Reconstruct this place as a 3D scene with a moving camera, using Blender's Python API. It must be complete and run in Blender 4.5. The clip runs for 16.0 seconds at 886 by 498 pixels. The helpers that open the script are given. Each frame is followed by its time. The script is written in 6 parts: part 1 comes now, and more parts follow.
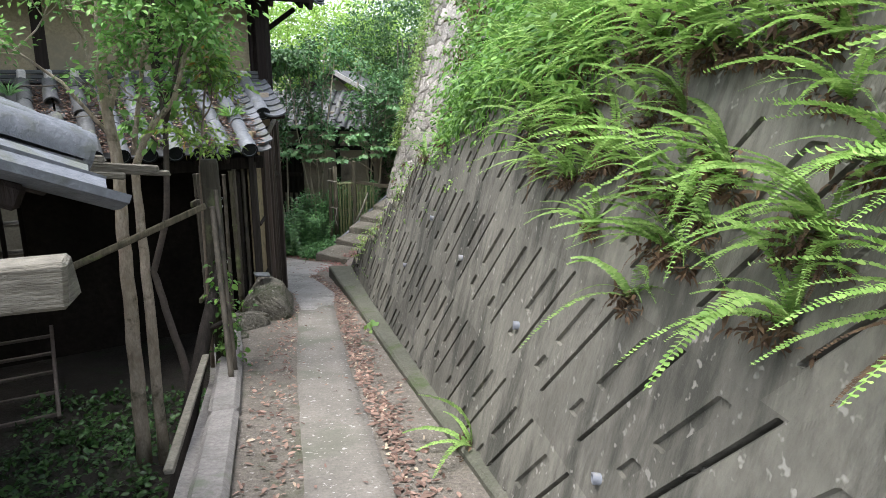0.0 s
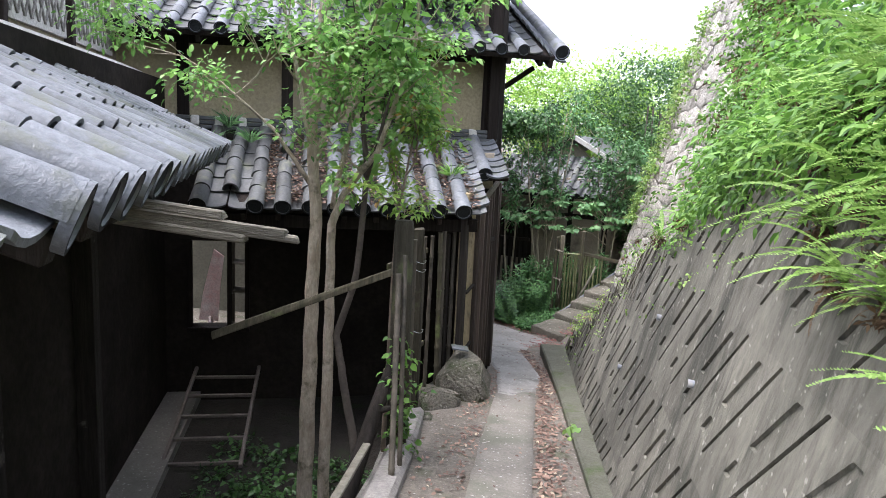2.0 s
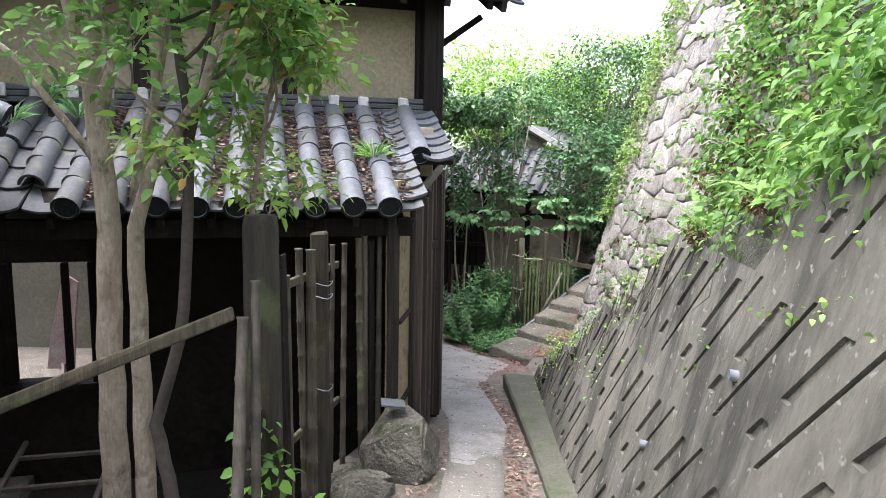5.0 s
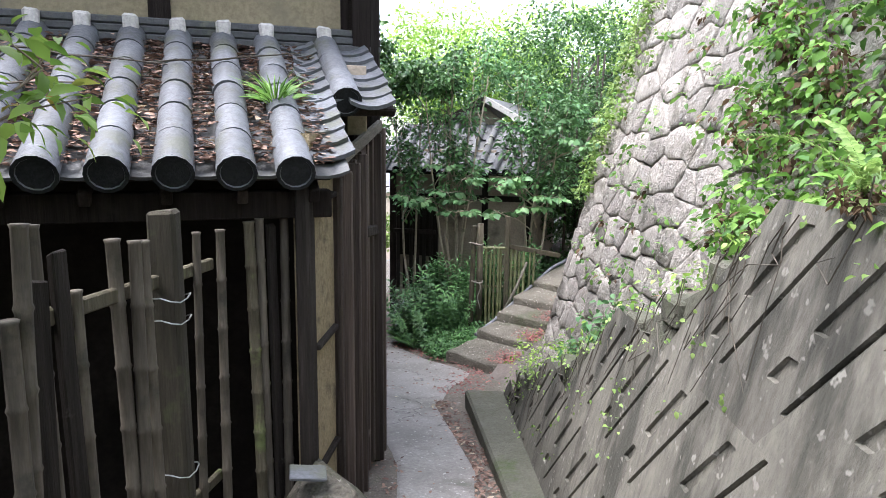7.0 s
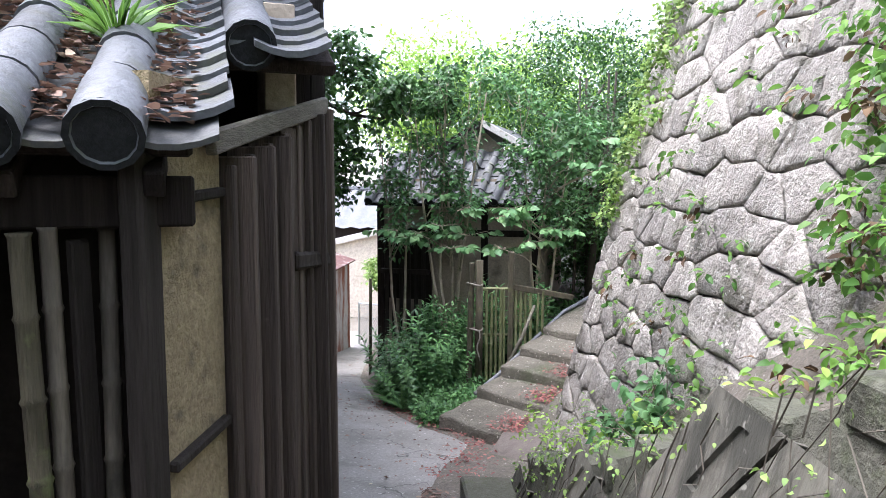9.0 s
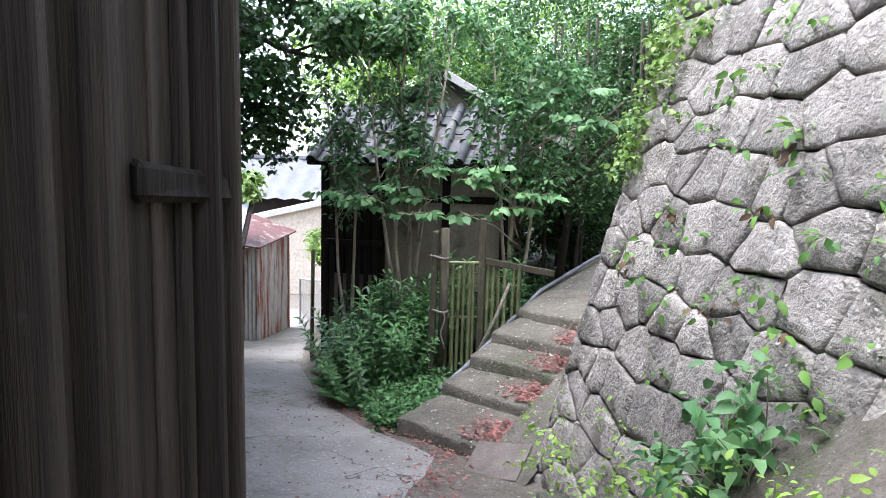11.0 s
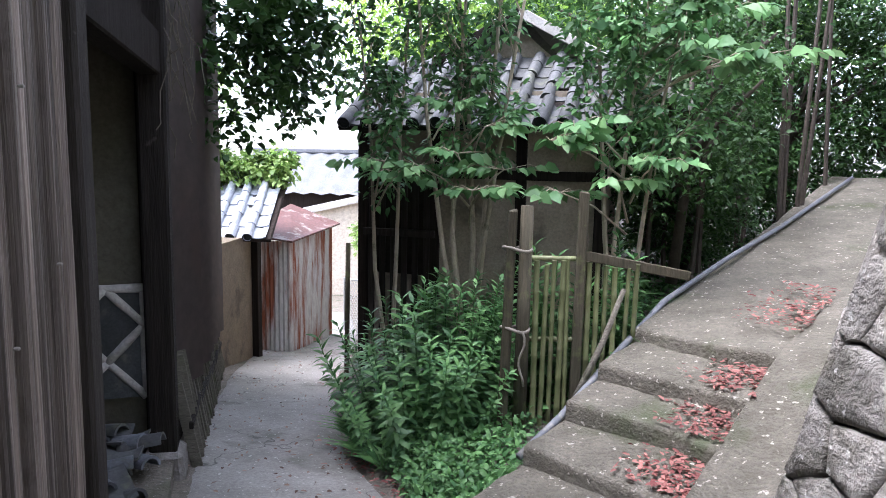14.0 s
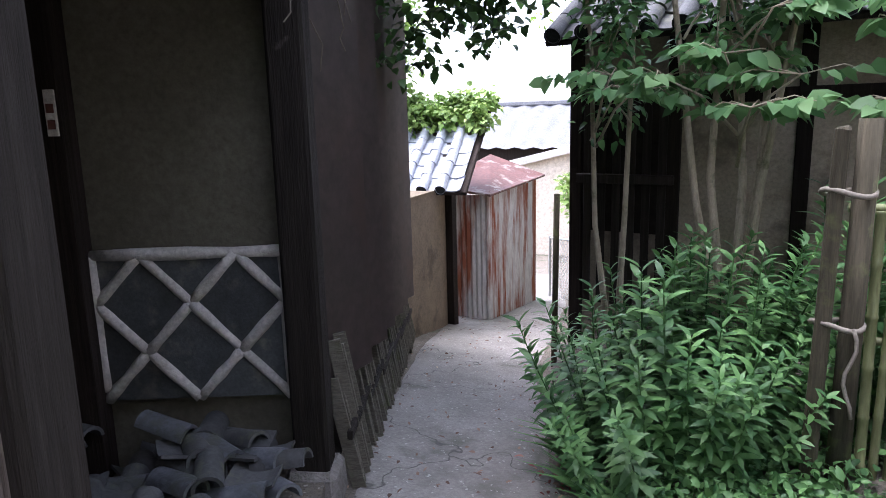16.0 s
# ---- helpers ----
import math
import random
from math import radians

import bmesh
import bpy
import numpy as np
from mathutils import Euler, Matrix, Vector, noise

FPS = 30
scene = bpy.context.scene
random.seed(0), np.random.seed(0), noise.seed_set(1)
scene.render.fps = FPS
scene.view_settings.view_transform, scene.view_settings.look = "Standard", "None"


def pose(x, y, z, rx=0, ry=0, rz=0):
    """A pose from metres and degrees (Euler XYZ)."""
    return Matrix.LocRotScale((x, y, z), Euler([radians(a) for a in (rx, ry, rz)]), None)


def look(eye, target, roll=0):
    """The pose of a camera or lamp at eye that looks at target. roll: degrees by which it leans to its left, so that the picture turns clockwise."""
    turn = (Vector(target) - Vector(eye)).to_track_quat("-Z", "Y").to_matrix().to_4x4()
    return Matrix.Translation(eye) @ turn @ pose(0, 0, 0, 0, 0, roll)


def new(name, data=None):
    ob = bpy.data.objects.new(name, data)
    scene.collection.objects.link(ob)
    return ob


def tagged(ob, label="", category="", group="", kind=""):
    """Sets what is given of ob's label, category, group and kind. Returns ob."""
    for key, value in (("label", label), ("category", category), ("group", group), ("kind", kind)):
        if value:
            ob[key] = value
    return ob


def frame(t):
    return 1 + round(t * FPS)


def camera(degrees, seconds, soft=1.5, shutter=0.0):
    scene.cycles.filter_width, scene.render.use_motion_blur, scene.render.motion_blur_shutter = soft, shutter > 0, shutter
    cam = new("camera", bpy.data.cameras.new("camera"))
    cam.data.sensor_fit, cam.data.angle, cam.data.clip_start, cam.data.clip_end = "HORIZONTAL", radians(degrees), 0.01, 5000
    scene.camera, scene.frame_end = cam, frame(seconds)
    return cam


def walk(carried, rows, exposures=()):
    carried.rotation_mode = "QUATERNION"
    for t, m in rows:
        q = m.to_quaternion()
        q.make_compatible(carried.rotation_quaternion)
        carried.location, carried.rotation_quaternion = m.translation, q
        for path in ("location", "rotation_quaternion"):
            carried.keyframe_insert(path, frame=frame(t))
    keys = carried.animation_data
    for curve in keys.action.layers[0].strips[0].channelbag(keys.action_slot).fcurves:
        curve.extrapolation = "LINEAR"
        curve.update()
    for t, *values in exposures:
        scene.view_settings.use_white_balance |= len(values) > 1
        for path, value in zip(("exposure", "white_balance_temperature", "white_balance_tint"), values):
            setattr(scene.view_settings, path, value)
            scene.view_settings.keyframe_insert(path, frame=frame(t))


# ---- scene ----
cam = camera(66.6, 16.0, 0.8)
METRES, EYE, TILT, LEAN, TURN = 11.6, 1.52, 0.0, 0.0, 0.0
ROWS = [
    (0.0, 0.0, 0.0, 0.0, -0.01, -14.12, 0.02),
    (0.5, 0.0056, 0.0237, 0.0023, 6.95, -12.32, -1.33),
    (1.0, 0.0117, 0.0451, 0.0009, 14.36, -9.74, -2.0),
    (1.5, 0.0103, 0.0621, -0.0003, 20.02, -9.61, -3.16),
    (2.0, 0.0027, 0.083, -0.0035, 20.45, -9.16, -2.75),
    (2.5, -0.0024, 0.1092, -0.0089, 19.56, -9.99, -1.05),
    (3.0, -0.0072, 0.139, -0.0118, 20.1, -9.29, -0.57),
    (3.5, -0.019, 0.1677, -0.0177, 19.34, -8.7, -1.25),
    (4.0, -0.0252, 0.1956, -0.0222, 17.54, -8.09, -1.38),
    (6.5, -0.0661, 0.3596, -0.0452, 14.09, -9.09, -0.4),
    (7.0, -0.0727, 0.3928, -0.0511, 11.81, -9.2, -0.65),
    (7.5, -0.078, 0.4259, -0.0543, 12.13, -7.66, -0.89),
    (8.0, -0.0857, 0.4587, -0.0626, 11.68, -7.37, -0.76),
    (8.5, -0.0873, 0.4893, -0.0689, 11.11, -6.84, -0.37),
    (9.0, -0.089, 0.5191, -0.0737, 11.84, -5.49, -0.1),
    (11.5, -0.1322, 0.6678, -0.1009, 6.59, -7.6, -1.46),
    (12.0, -0.1349, 0.6996, -0.1059, 6.93, -7.25, -0.97),
    (12.5, -0.1424, 0.7312, -0.1133, 7.75, -8.09, -0.88),
    (13.0, -0.1473, 0.7609, -0.1172, 6.61, -8.52, -1.06),
    (13.5, -0.1511, 0.7973, -0.1222, 9.12, -7.81, -1.01),
    (14.0, -0.1618, 0.8314, -0.1298, 12.39, -7.43, -1.11),
    (14.5, -0.1734, 0.8623, -0.1339, 15.75, -7.63, -0.9),
    (15.0, -0.1852, 0.8972, -0.1404, 20.35, -7.31, -0.33),
    (15.5, -0.2001, 0.9269, -0.1485, 24.42, -8.97, 0.62),
    (16.0, -0.2115, 0.9526, -0.1515, 29.29, -10.94, 1.47),
]
EXPOSURES = [(0.0, 2.15, 6250, 13), (1.5, 2.35, 6200, 16), (3.0, 2.6, 6200, 18), (7.0, 2.74, 6130, 18), (9.0, 2.7, 5980, 19), (12.5, 2.65, 5800, 17), (15.0, 2.82, 5900, 23), (16.0, 2.82, 5900, 24)]
walk(cam, [(t, pose(0, 0, EYE, TILT, LEAN, TURN) @ pose(METRES * x, METRES * y, METRES * z, 90 + pitch, roll, yaw)) for t, x, y, z, yaw, pitch, roll in ROWS], EXPOSURES)

# ---- world and light: bright overcast day ----
world = bpy.data.worlds.new("overcast_sky")
world.use_nodes = True
scene.world = world
wn = world.node_tree.nodes
wl = world.node_tree.links
SUN_UP, SUN_TURN = radians(70), radians(250)
sky = wn.new("ShaderNodeTexSky")
sky.sky_type, sky.sun_disc = "NISHITA", False
sky.sun_elevation, sky.sun_rotation = SUN_UP, SUN_TURN
sky.air_density, sky.dust_density, sky.ozone_density = 1.0, 2.0, 1.5
wash = wn.new("ShaderNodeHueSaturation")
wash.inputs["Saturation"].default_value = 0.42
wl.new(sky.outputs["Color"], wash.inputs["Color"])
wl.new(wash.outputs["Color"], wn["Background"].inputs["Color"])
wn["Background"].inputs["Strength"].default_value = 0.15
sun_data = bpy.data.lights.new("sun", "SUN")
sun_data.energy, sun_data.angle, sun_data.color = 1.3, radians(45), (1.0, 0.98, 0.95)
sun = new("sun", sun_data)
sun.matrix_world = look((0, 0, 30), (-math.sin(SUN_TURN) * 30 / math.tan(SUN_UP), -math.cos(SUN_TURN) * 30 / math.tan(SUN_UP), 0))


# ---- materials ----
def surf(name, c1, c2, scale=6.0, rough=0.85, bump=0.3, stretch=(1, 1, 1), fine=8.0, stain=None, stain_scale=1.5, stain_at=0.55,
         vary=0.0, island=0.0, metal=0.0, bump_dist=0.01, spec=0.3, speck=None, crack=0.0, streak=False):
    """Two colours mixed by coarse and fine noise at real size, a stain colour with its own shape, bump and gloss variation."""
    m = bpy.data.materials.new(name)
    m.use_nodes = True
    nt = m.node_tree
    N, L = nt.nodes, nt.links
    b = N["Principled BSDF"]
    geo = N.new("ShaderNodeNewGeometry")
    mp = N.new("ShaderNodeMapping")
    mp.inputs["Scale"].default_value = stretch
    L.new(geo.outputs["Position"], mp.inputs["Vector"])

    def nz(sc, detail, vec):
        t = N.new("ShaderNodeTexNoise")
        t.inputs["Scale"].default_value, t.inputs["Detail"].default_value = sc, detail
        t.inputs["Roughness"].default_value = 0.65
        L.new(vec, t.inputs["Vector"])
        return t.outputs["Fac"]

    def ramp(fac, lo, hi):
        r = N.new("ShaderNodeMapRange")
        r.inputs[1].default_value, r.inputs[2].default_value = lo, hi
        L.new(fac, r.inputs[0])
        return r.outputs[0]

    def mix(fac, a, c, kind="MIX"):
        x = N.new("ShaderNodeMix")
        x.data_type, x.blend_type = "RGBA", kind
        for s, v in ((0, fac), (6, a), (7, c)):
            if isinstance(v, (tuple, float, int)):
                x.inputs[s].default_value = (*v, 1) if isinstance(v, tuple) else v
            else:
                L.new(v, x.inputs[s])
        return x.outputs[2]
    coarse = nz(scale, 6, mp.outputs[0])
    grain = nz(scale * fine, 5, mp.outputs[0])
    col = mix(ramp(coarse, 0.3, 0.7), c1, c2)
    col = mix(ramp(grain, 0.35, 0.7), col, mix(0.55, col, tuple(0.35 * v for v in c1)))
    if stain:
        vec = geo.outputs["Position"]
        if streak:
            m2 = N.new("ShaderNodeMapping")
            m2.inputs["Scale"].default_value = (2.6, 2.6, 0.35)
            L.new(vec, m2.inputs["Vector"])
            vec = m2.outputs[0]
        st = nz(stain_scale, 7, vec)
        col = mix(ramp(st, stain_at, stain_at + 0.12), col, stain)
    if speck:
        sp = nz(scale * fine * 0.6, 2, geo.outputs["Position"])
        col = mix(ramp(sp, 0.64, 0.7), col, speck)
    if crack:
        wv = N.new("ShaderNodeVectorMath")
        wv.operation = "ADD"
        wn_ = N.new("ShaderNodeTexNoise")
        wn_.inputs["Scale"].default_value = 3.0
        L.new(geo.outputs["Position"], wn_.inputs["Vector"])
        L.new(geo.outputs["Position"], wv.inputs[0])
        L.new(wn_.outputs["Color"], wv.inputs[1])
        vo = N.new("ShaderNodeTexVoronoi")
        vo.feature = "DISTANCE_TO_EDGE"
        vo.inputs["Scale"].default_value = crack
        L.new(wv.outputs[0], vo.inputs["Vector"])
        col = mix(ramp(vo.outputs["Distance"], 0.007, 0.002), col, tuple(0.5 * v for v in c2))
    if vary or island:
        if island:
            rnd = geo.outputs["Random Per Island"]
        else:
            rnd = N.new("ShaderNodeObjectInfo").outputs["Random"]
        k = max(vary, island)
        hs = N.new("ShaderNodeHueSaturation")
        r = N.new("ShaderNodeMapRange")
        r.inputs[3].default_value, r.inputs[4].default_value = 1 - k, 1 + k
        L.new(rnd, r.inputs[0])
        L.new(r.outputs[0], hs.inputs["Value"])
        L.new(col, hs.inputs["Color"])
        col = hs.outputs["Color"]
    L.new(col, b.inputs["Base Color"])
    rr = N.new("ShaderNodeMapRange")
    rr.inputs[3].default_value, rr.inputs[4].default_value = max(0.05, rough - 0.12), min(1, rough + 0.12)
    L.new(coarse, rr.inputs[0])
    L.new(rr.outputs[0], b.inputs["Roughness"])
    b.inputs["Metallic"].default_value = metal
    b.inputs["Specular IOR Level"].default_value = spec
    bp = N.new("ShaderNodeBump")
    bp.inputs["Strength"].default_value, bp.inputs["Distance"].default_value = bump, bump_dist
    hh = N.new("ShaderNodeMath")
    hh.operation = "ADD"
    L.new(coarse, hh.inputs[0])
    L.new(grain, hh.inputs[1])
    L.new(hh.outputs[0], bp.inputs["Height"])
    L.new(bp.outputs[0], b.inputs["Normal"])
    return m


def leafy(name, dark, light, through_=0.35, rough=0.5, odd=None):
    """Leaf: diffuse and glossy front, light shining through, hue from leaf to leaf."""
    m = bpy.data.materials.new(name)
    m.use_nodes = True
    N, L = m.node_tree.nodes, m.node_tree.links
    b, out = N["Principled BSDF"], N["Material Output"]
    geo = N.new("ShaderNodeNewGeometry")
    r = N.new("ShaderNodeValToRGB")
    r.color_ramp.elements[0].color, r.color_ramp.elements[1].color = (*dark, 1), (*light, 1)
    if odd:
        r.color_ramp.elements[1].position = 0.93
        e = r.color_ramp.elements.new(0.97)
        e.color = (*odd, 1)
    L.new(geo.outputs["Random Per Island"], r.inputs[0])
    tex = N.new("ShaderNodeTexNoise")
    tex.inputs["Scale"].default_value = 2.5
    L.new(geo.outputs["Position"], tex.inputs["Vector"])
    hs = N.new("ShaderNodeHueSaturation")
    mr = N.new("ShaderNodeMapRange")
    mr.inputs[1].default_value, mr.inputs[2].default_value, mr.inputs[3].default_value, mr.inputs[4].default_value = 0.3, 0.7, 0.65, 1.3
    L.new(tex.outputs["Fac"], mr.inputs[0])
    L.new(mr.outputs[0], hs.inputs["Value"])
    L.new(r.outputs[0], hs.inputs["Color"])
    L.new(hs.outputs[0], b.inputs["Base Color"])
    b.inputs["Roughness"].default_value, b.inputs["Specular IOR Level"].default_value = rough, 0.35
    tr = N.new("ShaderNodeBsdfTranslucent")
    L.new(hs.outputs[0], tr.inputs["Color"])
    mx = N.new("ShaderNodeMixShader")
    mx.inputs[0].default_value = through_
    L.new(b.outputs[0], mx.inputs[1])
    L.new(tr.outputs[0], mx.inputs[2])
    L.new(mx.outputs[0], out.inputs["Surface"])
    return m


def plain(name, c, rough=0.6, metal=0.0):
    return surf(name, c, tuple(v * 0.8 for v in c), 12, rough, 0.1, metal=metal)


M_SIDEBOARD = surf("dark_side_board", (0.12, 0.092, 0.072), (0.018, 0.0145, 0.012), 1.6, 0.7, 1.0, stretch=(20, 20, 0.5), fine=5, stain=(0.2, 0.172, 0.145), stain_scale=4, stain_at=0.66, vary=0.5, spec=0.25)
M_PINKPLASTER = surf("flaking_plaster", (0.5, 0.4, 0.33), (0.36, 0.26, 0.2), 5, 0.95, 0.6, stain=(0.3, 0.12, 0.06), stain_scale=4, stain_at=0.58)
M_NAIL = surf("weathered_nail", (0.4, 0.38, 0.35), (0.22, 0.19, 0.16), 20, 0.6, 0.2)
M_PATH = surf("path_concrete", (0.225, 0.205, 0.172), (0.15, 0.138, 0.115), 2.5, 0.9, 0.5, fine=20, stain=(0.115, 0.115, 0.085), stain_scale=1.1, speck=(0.36, 0.35, 0.31))
M_LANE = surf("lane_concrete", (0.34, 0.322, 0.29), (0.2, 0.19, 0.168), 1.5, 0.8, 0.9, fine=30, stain=(0.135, 0.13, 0.108), stain_scale=1.0, stain_at=0.54, speck=(0.42, 0.405, 0.37), crack=0.55)
M_EARTH = surf("bare_earth", (0.14, 0.122, 0.096), (0.215, 0.19, 0.155), 5, 0.95, 0.8, fine=9, stain=(0.085, 0.09, 0.055), stain_scale=2, bump_dist=0.03, speck=(0.31, 0.29, 0.255))
M_BLOCK = surf("weathered_block", (0.185, 0.174, 0.14), (0.095, 0.091, 0.071), 2.2, 0.92, 0.8, stretch=(1, 1, 0.35), fine=14, stain=(0.05, 0.049, 0.038), stain_scale=1.5, stain_at=0.49, vary=0.18, bump_dist=0.015, speck=(0.215, 0.206, 0.175), streak=True)
M_JOINT = surf("earthy_joint", (0.13, 0.118, 0.094), (0.07, 0.064, 0.05), 6, 0.95, 0.8, stain=(0.05, 0.062, 0.03), stain_scale=4)
M_STONE = surf("granite", (0.48, 0.448, 0.39), (0.3, 0.276, 0.238), 4, 0.92, 0.9, fine=8, stain=(0.16, 0.15, 0.12), stain_scale=3.2, stain_at=0.52, vary=0.26, bump_dist=0.04, speck=(0.54, 0.525, 0.47))
M_STEP = surf("step_concrete", (0.215, 0.195, 0.155), (0.115, 0.108, 0.08), 4, 0.95, 1.0, fine=9, stain=(0.085, 0.095, 0.055), stain_scale=1.8, bump_dist=0.035, speck=(0.4, 0.375, 0.315))
M_MOSSY = surf("mossy_ledge", (0.13, 0.125, 0.095), (0.085, 0.09, 0.06), 5, 0.95, 0.9, fine=9, stain=(0.06, 0.08, 0.03), stain_scale=3, bump_dist=0.02)
M_KERB = surf("kerb_stone", (0.27, 0.25, 0.225), (0.18, 0.17, 0.15), 5, 0.9, 0.7, stain=(0.13, 0.14, 0.1), stain_scale=3, bump_dist=0.02)
M_BOULDER = surf("boulder_stone", (0.23, 0.21, 0.165), (0.105, 0.098, 0.075), 5, 0.92, 1.0, stain=(0.06, 0.072, 0.036), stain_scale=4, stain_at=0.5, bump_dist=0.04, speck=(0.3, 0.285, 0.24))
M_TILE = surf("kiln_grey_tile", (0.15, 0.161, 0.173), (0.068, 0.074, 0.078), 5, 0.58, 0.5, fine=8, stain=(0.085, 0.092, 0.072), stain_scale=5, stain_at=0.52, vary=0.25, spec=0.42)
# eave tile discs: their shaded side is painted as a near-black colour
M_CAP = surf("shaded_tile_end", (0.034, 0.036, 0.037), (0.018, 0.019, 0.02), 9, 0.9, 0.4, spec=0.1)
M_TILEOLD = surf("old_pan_tile", (0.11, 0.114, 0.112), (0.045, 0.047, 0.046), 5, 0.65, 0.4, fine=10, stain=(0.115, 0.12, 0.088), stain_scale=5, vary=0.28, spec=0.35)
M_WOOD = surf("weathered_timber", (0.045, 0.038, 0.032), (0.017, 0.0145, 0.012), 2.5, 0.8, 0.8, stretch=(14, 14, 0.8), fine=5, stain=(0.16, 0.145, 0.125), stain_scale=3.6, stain_at=0.65, vary=0.3, spec=0.12)
M_BOARD = surf("dark_board", (0.038, 0.03, 0.025), (0.014, 0.011, 0.0095), 2, 0.8, 0.6, stretch=(18, 18, 0.6), fine=5, stain=(0.04, 0.033, 0.028), stain_scale=3, stain_at=0.62, vary=0.4, spec=0.08)
# pale streaks join weathered grain with sky sheen painted into the colour
M_PLANK = surf("weather_board", (0.33, 0.27, 0.23), (0.024, 0.019, 0.016), 1.6, 0.5, 1.0, stretch=(16, 16, 0.35), fine=4, stain=(0.46, 0.41, 0.365), stain_scale=6.0, stain_at=0.68, vary=0.6, spec=0.5)
M_BATTEN = surf("pale_batten", (0.22, 0.18, 0.15), (0.045, 0.036, 0.03), 2, 0.7, 0.9, stretch=(20, 20, 0.5), fine=5, stain=(0.05, 0.04, 0.033), stain_scale=3, stain_at=0.58, vary=0.45)
M_GREYWOOD = surf("silvered_timber", (0.2, 0.185, 0.145), (0.11, 0.1, 0.075), 3, 0.9, 0.8, stretch=(3, 3, 22), fine=4, stain=(0.1, 0.11, 0.06), stain_scale=3)
M_POST = surf("mossy_post", (0.125, 0.108, 0.07), (0.048, 0.044, 0.027), 2.5, 0.9, 0.8, stretch=(14, 14, 1), fine=5, stain=(0.13, 0.15, 0.06), stain_scale=4, vary=0.2)
M_DARKPOST = surf("dark_mossy_post", (0.078, 0.068, 0.046), (0.03, 0.027, 0.018), 2.5, 0.9, 0.8, stretch=(14, 14, 1), fine=5, stain=(0.085, 0.095, 0.045), stain_scale=4, vary=0.2)
M_BAMBOO = surf("old_bamboo", (0.135, 0.117, 0.088), (0.05, 0.043, 0.032), 3, 0.7, 0.3, stretch=(8, 8, 1), fine=5, stain=(0.045, 0.042, 0.032), stain_scale=5, vary=0.3, spec=0.25)
M_GREENBAMBOO = surf("green_bamboo", (0.22, 0.24, 0.105), (0.13, 0.14, 0.065), 3, 0.5, 0.2, stretch=(6, 6, 1), fine=5, stain=(0.13, 0.12, 0.07), stain_scale=5, vary=0.25, spec=0.4)
M_OCHRE = surf("ochre_plaster", (0.36, 0.3, 0.19), (0.3, 0.25, 0.155), 1.5, 0.95, 0.3, fine=20, stain=(0.22, 0.19, 0.13), stain_scale=1.2)
M_MUD = surf("crumbling_mud_wall", (0.42, 0.34, 0.2), (0.3, 0.24, 0.14), 7, 0.95, 1.0, fine=6, stain=(0.16, 0.13, 0.08), stain_scale=6, bump_dist=0.03)
M_MUDGREY = surf("grey_mud_plaster", (0.45, 0.38, 0.29), (0.33, 0.275, 0.205), 2.5, 0.95, 0.5, fine=15, stain=(0.15, 0.122, 0.095), stain_scale=1.5)
M_BROWNMUD = surf("brown_mud_wall", (0.23, 0.18, 0.125), (0.15, 0.12, 0.085), 4, 0.95, 0.7, fine=9, stain=(0.09, 0.075, 0.055), stain_scale=2.5, bump_dist=0.02)
# pale colour imitates sky reflected off the shed's grey tiles
M_SHEENTILE = surf("sky_sheen_tile", (0.5, 0.53, 0.58), (0.36, 0.39, 0.43), 4, 0.35, 0.25, stain=(0.2, 0.21, 0.21), stain_scale=6, stain_at=0.6, vary=0.15, spec=0.5)
# olive lowered in tone to carry the gateway recess's shade
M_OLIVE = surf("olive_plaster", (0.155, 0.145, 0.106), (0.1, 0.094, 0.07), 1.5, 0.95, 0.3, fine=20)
M_LIME = surf("lime_plaster", (0.62, 0.6, 0.55), (0.48, 0.46, 0.41), 6, 0.9, 0.5, stain=(0.3, 0.28, 0.23), stain_scale=4, stain_at=0.58)
M_SLATE = surf("dark_flat_tile", (0.09, 0.1, 0.1), (0.05, 0.055, 0.055), 8, 0.5, 0.25, stain=(0.13, 0.13, 0.11), stain_scale=6, vary=0.3)
M_RUST = surf("rusted_sheet", (0.6, 0.6, 0.58), (0.48, 0.47, 0.44), 2, 0.55, 0.2, stretch=(2, 2, 0.5), stain=(0.22, 0.07, 0.035), stain_scale=1.3, stain_at=0.45, metal=0.1, fine=6, streak=True)
M_RUSTROOF = surf("rusted_roof", (0.15, 0.058, 0.045), (0.09, 0.042, 0.035), 3, 0.7, 0.3, stain=(0.3, 0.25, 0.22), stain_scale=3)
M_BROWNSHEET = surf("brown_steel_sheet", (0.062, 0.045, 0.039), (0.042, 0.033, 0.03), 1.5, 0.5, 0.1, stain=(0.05, 0.033, 0.027), stain_scale=2, spec=0.4)
M_WHITEWALL = surf("cream_render", (0.66, 0.58, 0.47), (0.58, 0.5, 0.4), 1.5, 0.9, 0.2)
M_PALETILE = surf("pale_roof_tile", (0.19, 0.195, 0.2), (0.14, 0.145, 0.15), 2, 0.8, 0.2, vary=0.1, spec=0.1)
M_STEEL = surf("rusty_steel", (0.2, 0.17, 0.14), (0.12, 0.1, 0.085), 8, 0.6, 0.3, metal=0.4)
M_PVC = surf("grey_pvc", (0.2, 0.212, 0.228), (0.13, 0.138, 0.15), 6, 0.5, 0.1, stain=(0.3, 0.29, 0.25), stain_scale=6)
M_ROPE = plain("rope_fibre", (0.3, 0.27, 0.22), 0.95)
M_WIRE = plain("galvanised_wire", (0.5, 0.52, 0.5), 0.4, 0.7)
